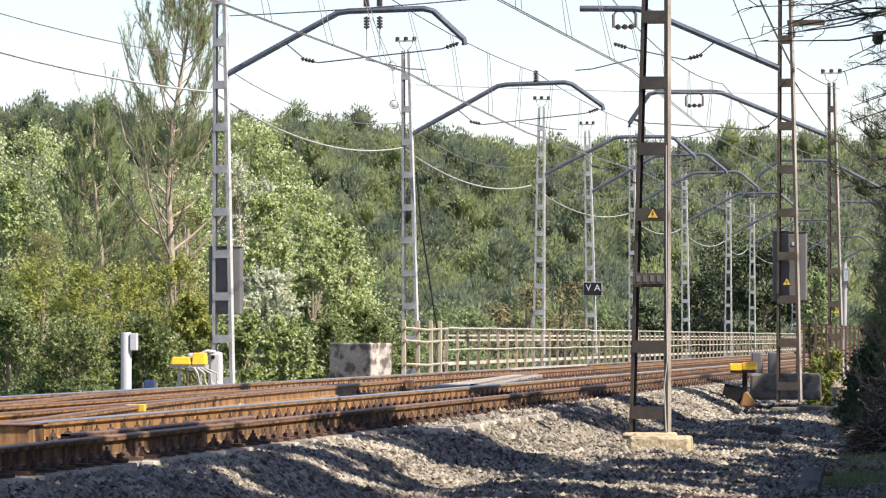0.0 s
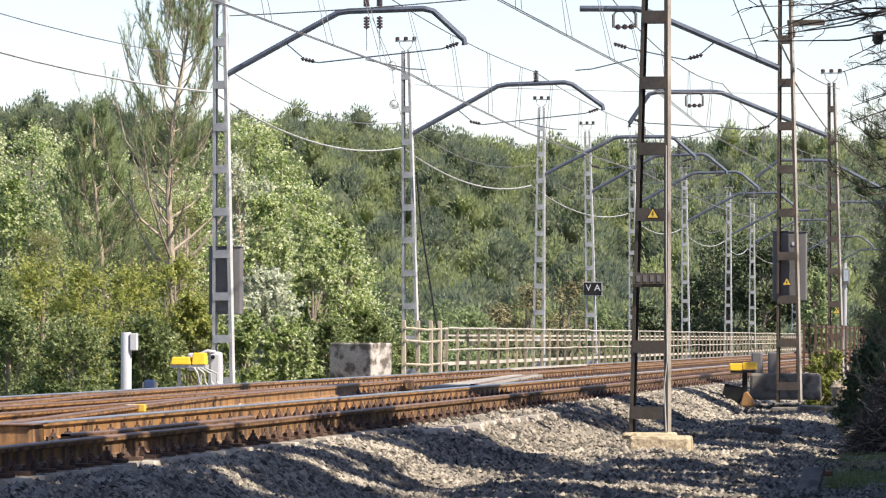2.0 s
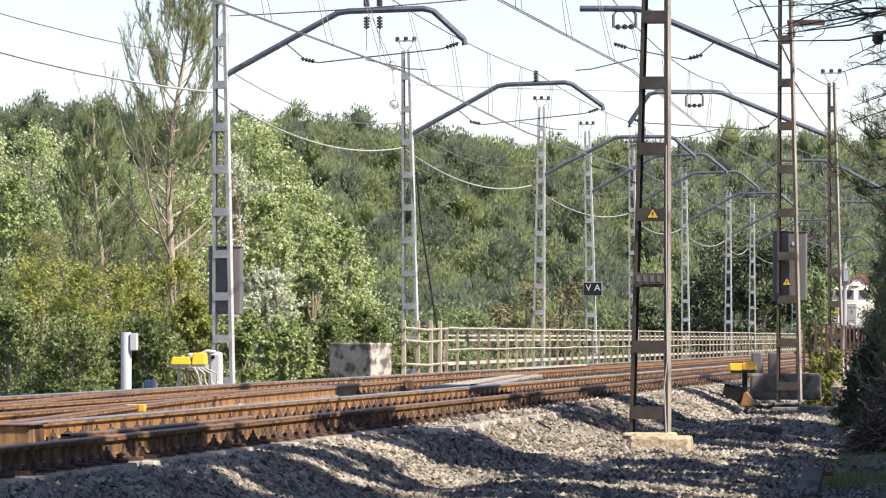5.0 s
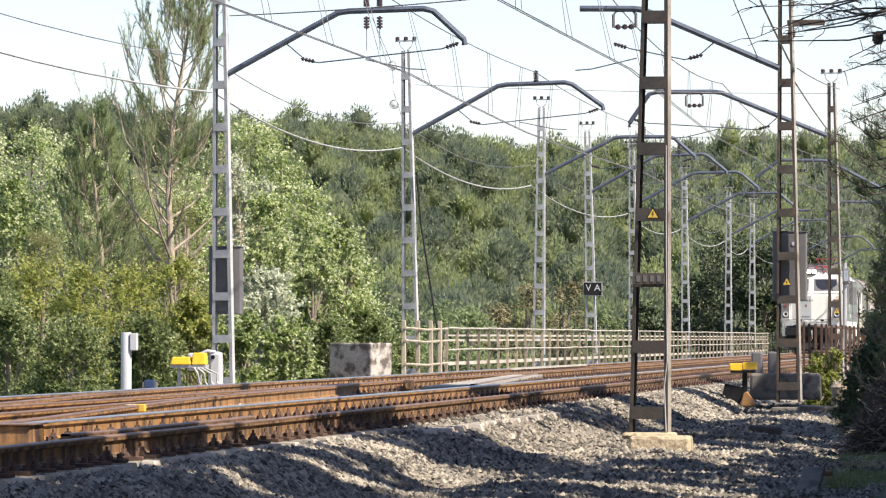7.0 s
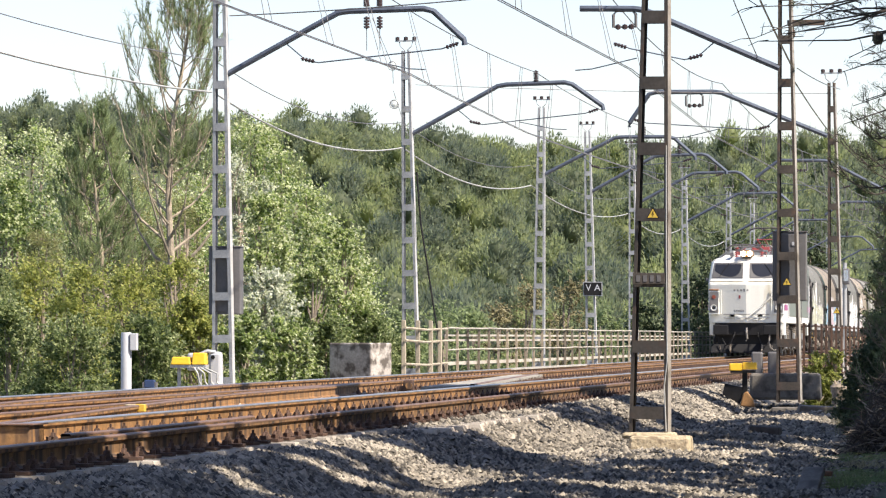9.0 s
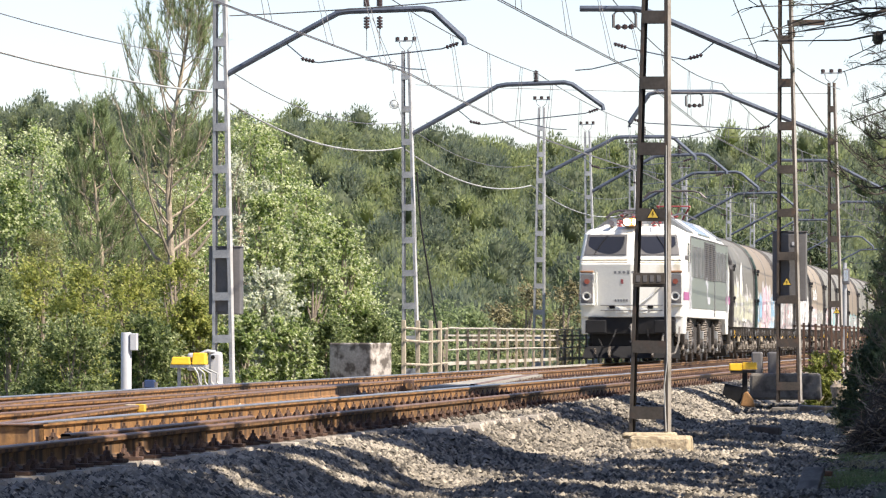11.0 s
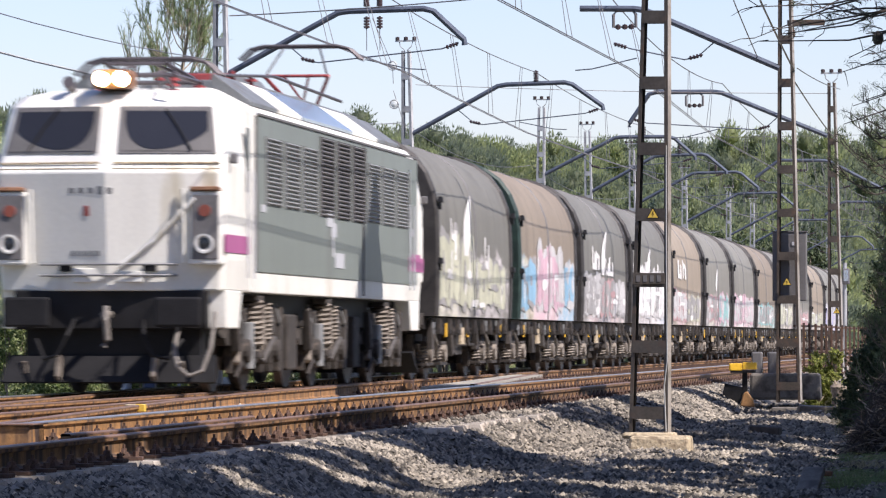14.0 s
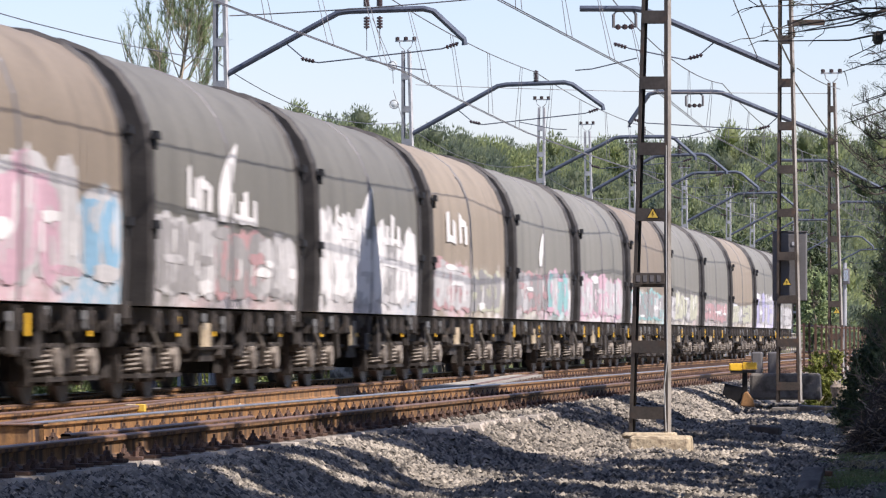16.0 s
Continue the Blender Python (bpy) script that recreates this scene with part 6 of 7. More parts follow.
def wagon(hood_mat, label, blades, seed, tags=()):
    r = random.Random(seed)
    w = thing("covered_wagon", pose(0, 0, 0), label, "freight wagon", "wagons of the train")
    b = Builder()
    n = 16
    b.loft([hood_section(0.8 + 10.4 * i / n, -0.012 if i % 2 else 0.002) for i in range(n + 1)])
    part("hood", b, hood_mat, w, smooth=True)
    for y0, y1 in ((0.66, 0.9), (11.12, 11.38)):
        b = Builder()
        b.loft([hood_section(y0, 0.0), hood_section(y0 + 0.06, 0.045), hood_section(y1 - 0.06, 0.045), hood_section(y1, 0.0)])
        green = seed == 1 and y0 < 1
        e = part("end_frame", b, M["end_green"] if green else M["end_dark"], w, "dark green end arch" if green else "dark steel end arch")
        for s in (-1, 1):
            for z in (3.1, 2.05):
                shared("latch", LATCH, e, pose(s * 1.53, (y0 + y1) / 2, z))
    b = Builder()
    b.loft([hood_section(5.95, 0.002), hood_section(5.97, 0.016), hood_section(6.05, 0.016), hood_section(6.07, 0.002)])
    part("hood_seam", b, M["box_grey"], w)
    b = Builder()
    for s in (-1, 1):
        b.box((s * 1.2, 6.02, 0.98), (0.12, 10.6, 0.2))
        for yy in (0.45, 11.6):
            b.box((s * 0.9, yy, 1.05), (0.7, 0.4, 0.2))
    b.box((0, 6.02, 0.92), (2.3, 10.9, 0.12))
    b.box((0, 6.02, 0.72), (1.7, 4.4, 0.34), taper=1.1)
    for k in range(10):
        b.box((0, 1.1 + k * 1.09, 0.86), (2.6, 0.08, 0.14))
    part("underframe", b, M["bogie"], w)
    for yy, d in ((0.25, -1), (11.79, 1)):
        for s in (-1, 1):
            b = Builder()
            b.tube([(s * 0.98, yy - d * 0.1, 1.05), (s * 0.98, yy + d * 0.22, 1.05)], 0.08, 10)
            b.tube([(s * 0.98, yy + d * 0.2, 1.05), (s * 0.98, yy + d * 0.245, 1.05)], 0.22, 14)
            part("buffer", b, M["black"], w)
    for s in (-1, 1):
        for k in range(9):
            shared("hood_clamp", CLAMP, w, pose(s * 1.44, 1.25 + k * 1.18 + r.uniform(-0.2, 0.2), 0.93, 0, 0, 0 if s > 0 else 180))
        for k in range(7):
            shared("pad", PAD, w, pose(s * 1.42, 1.0 + k * 1.62 + r.uniform(-0.5, 0.5), 0.98 + r.uniform(-0.05, 0.03)))
        for k in range(3):
            shared("lever_plate", LEVER, w, pose(s * 1.42, 1.9 + k * 3.8 + r.uniform(-1.0, 1.0), 0.86))
        b = Builder()
        b.box((s * 1.4, 4.6, 0.76), (0.04, 0.5, 0.3))
        part("data_plate", b, M["concrete_warm"], w)
        b = Builder()
        b.tube([(s * 1.2, 4.2, 0.6), (s * 1.2, 7.9, 0.6)], 0.03, 6)
        b.box((s * 0.9, 6.0, 0.62), (0.5, 0.9, 0.4))
        part("brake_gear", b, M["bogie"], w)
        for yy, zz, hh in ((0.95, 0.8, 0.5), (4.15, 0.72, 0.55), (5.0, 0.7, 0.4), (6.6, 0.72, 0.5), (7.7, 0.74, 0.6), (8.1, 0.7, 0.44), (11.1, 0.8, 0.5)):
            b = Builder()
            b.box((s * r.uniform(1.18, 1.34), yy + r.uniform(-0.15, 0.15), zz), (0.1, r.uniform(0.1, 0.45), hh * r.uniform(0.4, 1.1)), rot=(r.uniform(-22, 22), 0, 0), taper=0.7)
            part("underframe_bracket", b, M["bogie"], w, bevel=0.01)
    # sprayed white shapes on the near flank: curved sails and blocky strokes
    for yy, z0, z1, wd, lean in blades:
        if lean > 0.5:
            half = [wd * 0.52 * math.sin(math.pi * (0.16 + 0.84 * f)) ** 0.75 for f in [i / 11 for i in range(11)]] + [0.0]
            line = [(yy + lean * 0.9 * f ** 2, z0 + (z1 - z0) * f) for f in [i / 11 for i in range(12)]]
            left = [(c - h, z) for (c, z), h in zip(line, half)]
            right = [(c + h, z) for (c, z), h in zip(line[:-1], half)]
            shapes = [left + right[::-1]]
        else:
            h = z1 - z0
            bar = r.choice((0.08, 0.1, 0.45, 0.66, 0.66))
            j = [r.uniform(-0.07, 0.07) for _ in range(8)]
            shapes = [[(yy - wd + j[0], z0), (yy - wd * 0.45 + j[1], z0 + j[2] * 0.3), (yy - wd * 0.35 + j[3], z1), (yy - wd * 0.95 + j[4], z1 + j[5])],
                      [(yy - wd * 0.7, z0 + h * (bar + j[4])), (yy + wd * 0.7, z0 + h * (bar - 0.06 + j[5])), (yy + wd * 0.75, z0 + h * (bar + 0.14 + j[6])), (yy - wd * 0.7, z0 + h * (bar + 0.22 + j[7]))],
                      [(yy + wd * 0.2 + j[2], z0), (yy + wd * 0.95, z0 + j[6] * 0.4), (yy + wd * 0.9 + j[7], z0 + h * (0.7 + j[0])), (yy + wd * 0.3, z0 + h * 0.75)]]
        for k, outline in enumerate(shapes):
            b = Builder()
            panel(b, [(1.477 + 0.002 * k - max(0, z - 2.5) * 0.055, y, z) for y, z in outline], 0.005, (1, 0, 0))
            part("sprayed_shape", b, M["spray"], w, "white sprayed shape")
    for row in tags:
        sprayed_letters(w, r, *row)
    wagon_bogie(w, 2.4)
    wagon_bogie(w, 9.64)
    return w


GREY_T, DARK_T, BROWN_T, TAN_T = (0.168, 0.162, 0.138), (0.13, 0.126, 0.108), (0.19, 0.156, 0.116), (0.235, 0.195, 0.145)
# dark blue that paints a tree's cast shadow into two hoods' spray colours
SHADOW_NAVY = (0.05, 0.055, 0.085)
WHITE_P, PINK, BLUE, CREAM, TEAL, ASH, ROSE = (0.66, 0.65, 0.63), (0.60, 0.40, 0.45), (0.22, 0.41, 0.54), (0.52, 0.51, 0.40), (0.30, 0.52, 0.50), (0.36, 0.34, 0.33), (0.50, 0.36, 0.34)
M["spray"] = mat("white_spray", (0.62, 0.61, 0.59), 0.6, var=0.12, scale=3, fine=20, bump=0.05, second=(0.36, 0.35, 0.34), patch=0.6, streak=True)
for key, c in (("pink", (0.58, 0.38, 0.44)), ("blue", (0.24, 0.42, 0.56)), ("cream", (0.50, 0.50, 0.37)), ("ash", (0.31, 0.30, 0.29)), ("rose", (0.46, 0.28, 0.28)), ("navy", (0.06, 0.065, 0.10)), ("teal", (0.26, 0.47, 0.46)), ("lilac", (0.42, 0.40, 0.58)), ("pale", (0.52, 0.51, 0.50))):
    M["spray_" + key] = mat("sprayed_" + key, tuple(q * 0.8 for q in c), 0.6, var=0.22, scale=3, fine=18, bump=0.05, second=tuple(q * 0.66 for q in c), patch=0.54, streak=True)
TAGS = [
    [(1.1, 5.6, 1.15, 2.5, 5, "spray_cream", "spray_ash"), (5.7, 10.4, 1.2, 2.2, 5, "spray_cream", "spray_ash")],
    [(1.1, 3.6, 1.2, 2.3, 2, "spray_blue", "spray_ash"), (3.9, 8.8, 1.15, 2.5, 5, "spray_pink", "spray_pale"), (9.0, 10.9, 1.3, 2.3, 2, "spray_blue", "spray_pale")],
    [(1.1, 4.8, 1.15, 2.1, 4, "spray_ash", "spray_pale"), (5.0, 8.2, 1.15, 2.0, 3, "spray_ash", "spray_rose"), (8.2, 10.8, 1.15, 2.1, 3, "spray_pale", "spray_ash")],
    [(1.1, 5.4, 1.15, 2.4, 4, "spray", "spray_pale"), (5.2, 10.8, 1.15, 2.3, 5, "spray", "spray_pale")],
    [(1.2, 6.0, 1.15, 1.95, 4, "spray_pale", "spray_rose"), (6.0, 10.6, 1.15, 1.9, 4, "spray_ash", "spray_cream")],
    [(1.2, 6.4, 1.2, 2.0, 6, "spray_ash", "spray_rose"), (6.6, 10.4, 1.15, 2.1, 4, "spray_teal", "spray_pink")],
    [(1.2, 10.6, 1.15, 2.05, 7, "spray_pale", "spray_pink")],
    [(1.4, 10.4, 1.15, 1.9, 7, "spray_ash", "spray_teal")],
    [(1.4, 10.4, 1.15, 1.9, 7, "spray_cream", "spray_ash")],
    [(1.4, 10.4, 1.15, 1.8, 7, "spray_rose", "spray_ash")],
    [(1.4, 10.4, 1.15, 1.8, 6, "spray_cream", "spray_ash")],
    [(1.4, 10.4, 1.15, 2.2, 6, "spray_lilac", "spray_pale")],
    [(1.4, 10.4, 1.15, 1.9, 6, "spray_pale", "spray_ash")],
]
hoods = [
    ("grey-hooded covered wagon with cream graffiti", DARK_T, [CREAM, CREAM, CREAM, SHADOW_NAVY, ASH, ASH, DARK_T], 2.25, 0.35, 0.52, [(4.6, 2.2, 3.3, 0.9, 0.9), (2.9, 2.1, 2.8, 0.4, 0.1), (7.6, 2.0, 2.6, 0.35, 0.0)]),
    ("brown-hooded covered wagon with pink and blue graffiti", BROWN_T, [BLUE, (0.5, 0.46, 0.3), PINK, PINK, PINK, BLUE, BLUE], 2.35, 0.2, 0.62, []),
    ("dark grey covered wagon with white and rose graffiti", DARK_T, [ASH, ROSE, SHADOW_NAVY, ROSE, ASH], 2.05, 0.14, 0.58, [(3.4, 2.3, 2.85, 0.35, 0.0), (4.2, 2.3, 2.75, 0.4, 0.0), (5.4, 2.2, 3.25, 0.8, 1.3), (6.4, 2.2, 2.6, 0.5, 0.0), (7.4, 2.2, 2.65, 0.5, 0.1)]),
    ("grey covered wagon with large white graffiti", DARK_T, [WHITE_P, ASH, WHITE_P, (0.4, 0.47, 0.52)], 2.2, 0.2, 0.62, [(2.9, 2.2, 2.7, 0.5, 0.0), (4.0, 2.2, 2.6, 0.4, 0.0), (5.4, 2.4, 3.05, 0.7, 0.9), (7.4, 2.2, 2.6, 0.45, 0.0), (8.6, 2.2, 2.65, 0.5, 0.0)]),
    ("tan-hooded covered wagon with pale graffiti", TAN_T, [ASH, PINK, CREAM, WHITE_P], 2.0, 0.25, 0.5, [(3.4, 2.4, 2.95, 0.6, 0.0), (5.0, 2.4, 2.9, 0.5, 0.0)]),
    ("dark grey covered wagon with teal and pink graffiti", GREY_T, [ASH, CREAM, PINK, TEAL, WHITE_P], 2.0, 0.2, 0.55, [(5.2, 2.2, 2.9, 0.6, 0.8)]),
    ("grey covered wagon with pink and white graffiti", GREY_T, [PINK, WHITE_P, PINK, ASH], 2.05, 0.12, 0.6, []),
    ("brown covered wagon with pale graffiti", BROWN_T, [ASH, CREAM, TEAL], 1.9, 0.2, 0.5, []),
    ("grey covered wagon with faded graffiti", GREY_T, [ASH, CREAM, ROSE], 1.9, 0.25, 0.5, []),
    ("grey-hooded covered wagon with dull red graffiti", GREY_T, [ASH, ROSE, ASH], 1.9, 0.2, 0.5, []),
    ("tan covered wagon with pale graffiti", TAN_T, [ASH, CREAM, WHITE_P], 1.8, 0.2, 0.5, []),
    ("grey covered wagon with violet and white graffiti", GREY_T, [(0.42, 0.40, 0.62), WHITE_P, (0.42, 0.40, 0.62)], 2.3, 0.1, 0.65, []),
    ("dark grey covered wagon with white graffiti", GREY_T, [WHITE_P, ASH, WHITE_P], 1.9, 0.15, 0.55, []),
]
loco = locomotive()
wagons = []
for i, (lab, base_c, cols, top, spread, cover, blades) in enumerate(hoods):
    wagons.append(wagon(graffiti_mat("tarpaulin_" + "abcdefghijklm"[i], base_c, cols, top, spread, i + 1.0, cover), lab, blades, i, TAGS[i]))


# ---- trees and shrubs ----
def spot(across, depth):
    """Plan place from the distance across and along the view."""
    return across * COS - depth * SIN, across * SIN + depth * COS


def crown_points(count, h0, h1, radius, clumps, seed, up=0.5):
    """Leaf places along the twigs of uneven sprays, through an egg-shaped crown with gaps."""
    g = np.random.default_rng(seed)
    f = g.uniform(0, 1, clumps) ** 0.9
    a = g.uniform(0, 6.283, clumps)
    prof = np.sin(np.pi * np.clip(0.12 + 0.86 * f, 0, 1)) ** 0.6
    rr = radius * prof * np.sqrt(g.uniform(0.05, 1.0, clumps)) * g.uniform(0.7, 1.1, clumps)
    out = np.stack([np.cos(a), np.sin(a), np.zeros(clumps)], -1)
    c = out * rr[:, None]
    c[:, 2] = h0 + (h1 - h0) * f
    twigs = clumps * 9
    k = np.repeat(np.arange(clumps), 9)
    d = out[k] * 0.7 + np.array([0, 0, up]) + g.normal(size=(twigs, 3)) * 0.55
    d /= np.linalg.norm(d, axis=1)[:, None]
    ln = radius * 0.42 * g.uniform(0.5, 1.4, twigs)
    start = c[k] + g.normal(size=(twigs, 3)) * radius * 0.10
    pick = g.integers(0, twigs, count)
    u = g.uniform(-0.1, 1, count)
    pts = start[pick] + d[pick] * (ln[pick] * u)[:, None] + g.normal(size=(count, 3)) * radius * 0.035 * (1.3 - u)[:, None]
    return c, pts


LABELS = {
    "poplar": ("poplar_tree", "tall light-green poplar with fluttering leaves on the bank", "tree", "leaf_poplar", 12500, 0.09, 0.07, 120),
    "silver": ("willow_tree", "silvery-leaved willow growing below the track", "tree", "leaf_silver", 14000, 0.10, 0.05, 50),
    "bush": ("bush", "yellow-green leafy bush beside the track", "bush", "leaf_bush", 11000, 0.07, 0.058, 100),
    "bushg": ("bush", "mid-green leafy bush beside the track", "bush", "leaf_mid", 11000, 0.075, 0.055, 100),
    "olive": ("willow_tree", "dusky olive-green willow behind the pine", "tree", "leaf_olive", 9000, 0.08, 0.03, 90),
    "bush2": ("bush", "fresh green bush beside the bridge abutment", "bush", "leaf_poplar", 10000, 0.08, 0.065, 40),
    "bush3": ("bush", "olive-green bush beyond the bridge railing", "bush", "leaf_pine", 5000, 0.2, 0.16, 40),
    "dry": ("dry_shrub", "brown dry shrub beyond the bridge", "shrub", "leaf_dry", 5000, 0.2, 0.13, 45),
    "dark": ("oak_tree", "dense dark-green tree beyond the bridge", "tree", "leaf_dark", 8000, 0.22, 0.18, 70),
    # shade is coloured in with dark leaves; the sunlit shrub takes brighter ones
    "side": ("bush", "dense bush at the ballast edge with shade in its dark leaf colour", "bush", "leaf_dark", 9000, 0.05, 0.038, 90),
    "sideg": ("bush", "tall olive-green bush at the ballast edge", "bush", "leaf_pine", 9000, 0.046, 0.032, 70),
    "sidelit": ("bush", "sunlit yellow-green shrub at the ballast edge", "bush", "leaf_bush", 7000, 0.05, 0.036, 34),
}


def leafy(across, depth, top, radius, kind, seed):
    name, label, cat, leaf, count, ll, lw, clumps = LABELS[kind]
    x, y = spot(across, depth)
    zg = float(ground_z(x, y)) - 0.1
    h = top - zg
    t = thing(name, pose(x, y, zg), label, cat, "trees and bushes along the line")
    low = h * (0.25 if cat == "tree" else 0.04)
    low = max(low, h - radius * 6.0)
    c, pts = crown_points(count, low, h - radius * 0.3, radius, clumps, seed)
    b = Builder()
    g = random.Random(seed)
    tr = max(0.04, 0.018 * h)
    stem = [(0, 0, 0), (g.uniform(-0.1, 0.1), g.uniform(-0.1, 0.1), h * 0.4), (g.uniform(-0.3, 0.3), g.uniform(-0.3, 0.3), h * 0.85)]
    b.tube(stem, tr, 7, tr * 0.25)
    part("trunk", b, M["bark"], t)
    b = Builder()
    for q in c[:: max(1, clumps // 16)]:
        f = min(0.8, max(0.05, (q[2] - 0.3 * radius) / h * 0.8))
        s0 = Vector(stem[0]).lerp(Vector(stem[2]), f)
        mid = (s0 + Vector(q)) / 2 + Vector((0, 0, -0.1 * radius))
        b.tube([s0, mid, q], tr * 0.4, 5, tr * 0.08)
    tagged(part("branchwork", b, M["bark"], t), kind="stuff")
    crown = new("crown", raw_mesh("crown", leaf_cards(pts, ll, lw), [(0, 1, 2)], M[leaf]))
    crown.parent = t
    return t


def pine(x, y, top, radius, seed, count=9000, label="tall slender pine with bare pale limbs and airy crown", bare=0.35, needle=0.16, zg=None, lean=0.0, bark="bark_pale", rise=(0.45, 1.0), upward=0.8, thick=0.14, shoots=11, leaf="leaf_pine"):
    """Aleppo pine: bare crooked lower limbs, upswept shoots with needle tufts."""
    g = random.Random(seed)
    zg = float(ground_z(x, y)) - 0.1 if zg is None else zg
    h = top - zg
    t = thing("pine_tree", pose(x, y, zg), label, "tree", "pine trees")
    r0 = 0.0115 * h
    stem = [Vector((math.sin(i * 1.1 + seed) * 0.012 * h * (i > 0) + lean * (i / 8) ** 2, math.cos(i * 0.9 + seed) * 0.012 * h * (i > 0), h * i / 8)) for i in range(9)]
    b = Builder()
    b.tube(stem, r0, 9, r0 * 0.15)
    part("trunk", b, M[bark], t, smooth=True)
    b = Builder()
    tufts = []
    for k in range(54):
        f = bare + (0.97 - bare) * ((k + 0.5) / 54) ** 0.8
        i = min(7, int(f * 8))
        s0 = stem[i].lerp(stem[i + 1], f * 8 - i)
        a = k * 2.4 + g.uniform(-0.4, 0.4)
        ln = radius * (1.08 - 0.72 * (f - bare) / (1 - bare)) * g.uniform(0.55, 1.1)
        up = ln * g.uniform(*rise)
        pts = [s0, s0 + Vector((math.cos(a) * ln * 0.4, math.sin(a) * ln * 0.4, up * 0.2 + g.uniform(-0.08, 0.08) * ln)), s0 + Vector((math.cos(a) * ln * 0.8, math.sin(a) * ln * 0.8, up * 0.55)), s0 + Vector((math.cos(a) * ln, math.sin(a) * ln, up))]
        b.tube(pts, r0 * (0.46 if k < 7 else 0.36) * (1.15 - f), 6, 0.008)
        for j in range(shoots if k > 6 else shoots // 3):
            u = g.uniform(0.35 if k > 6 else 0.8, 1.0)
            p = pts[1].lerp(pts[3], u) + Vector((g.gauss(0, 0.12), g.gauss(0, 0.12), g.gauss(0.05, 0.1))) * ln
            d = Vector((g.gauss(0, 0.28) + math.cos(a) * 0.25, g.gauss(0, 0.28) + math.sin(a) * 0.25, upward)).normalized()
            tip = p + d * ln * g.uniform(0.25, 0.6)
            b.tube([pts[1].lerp(pts[3], u * 0.8), p, tip], 0.008, 3, 0.004, cap=False)
            tufts.append((*p, *tip))
    tagged(part("branchwork", b, M[bark], t), kind="stuff")
    tf = np.array(tufts)
    q = tf[rng.integers(0, len(tf), count)]
    d = q[:, 3:] - q[:, :3]
    f = rng.uniform(0.0, 1.05, count)[:, None]
    d = d / np.linalg.norm(d, axis=1)[:, None]
    aim = d * 1.0 + rng.normal(size=(count, 3)) * 0.42
    aim /= np.linalg.norm(aim, axis=1)[:, None]
    side = np.cross(aim, rng.normal(size=(count, 3)) * 0.7 + np.array(SUN_FROM))
    side /= np.linalg.norm(side, axis=1)[:, None] + 1e-9
    root = q[:, :3] + (q[:, 3:] - q[:, :3]) * f
    ln = (needle * rng.uniform(0.7, 1.3, count))[:, None]
    crown = new("crown", raw_mesh("crown", np.stack([root - side * needle * thick / 2, root + side * needle * thick / 2, root + aim * ln], axis=1), [(0, 1, 2)], M[leaf]))
    crown.parent = t
    return t


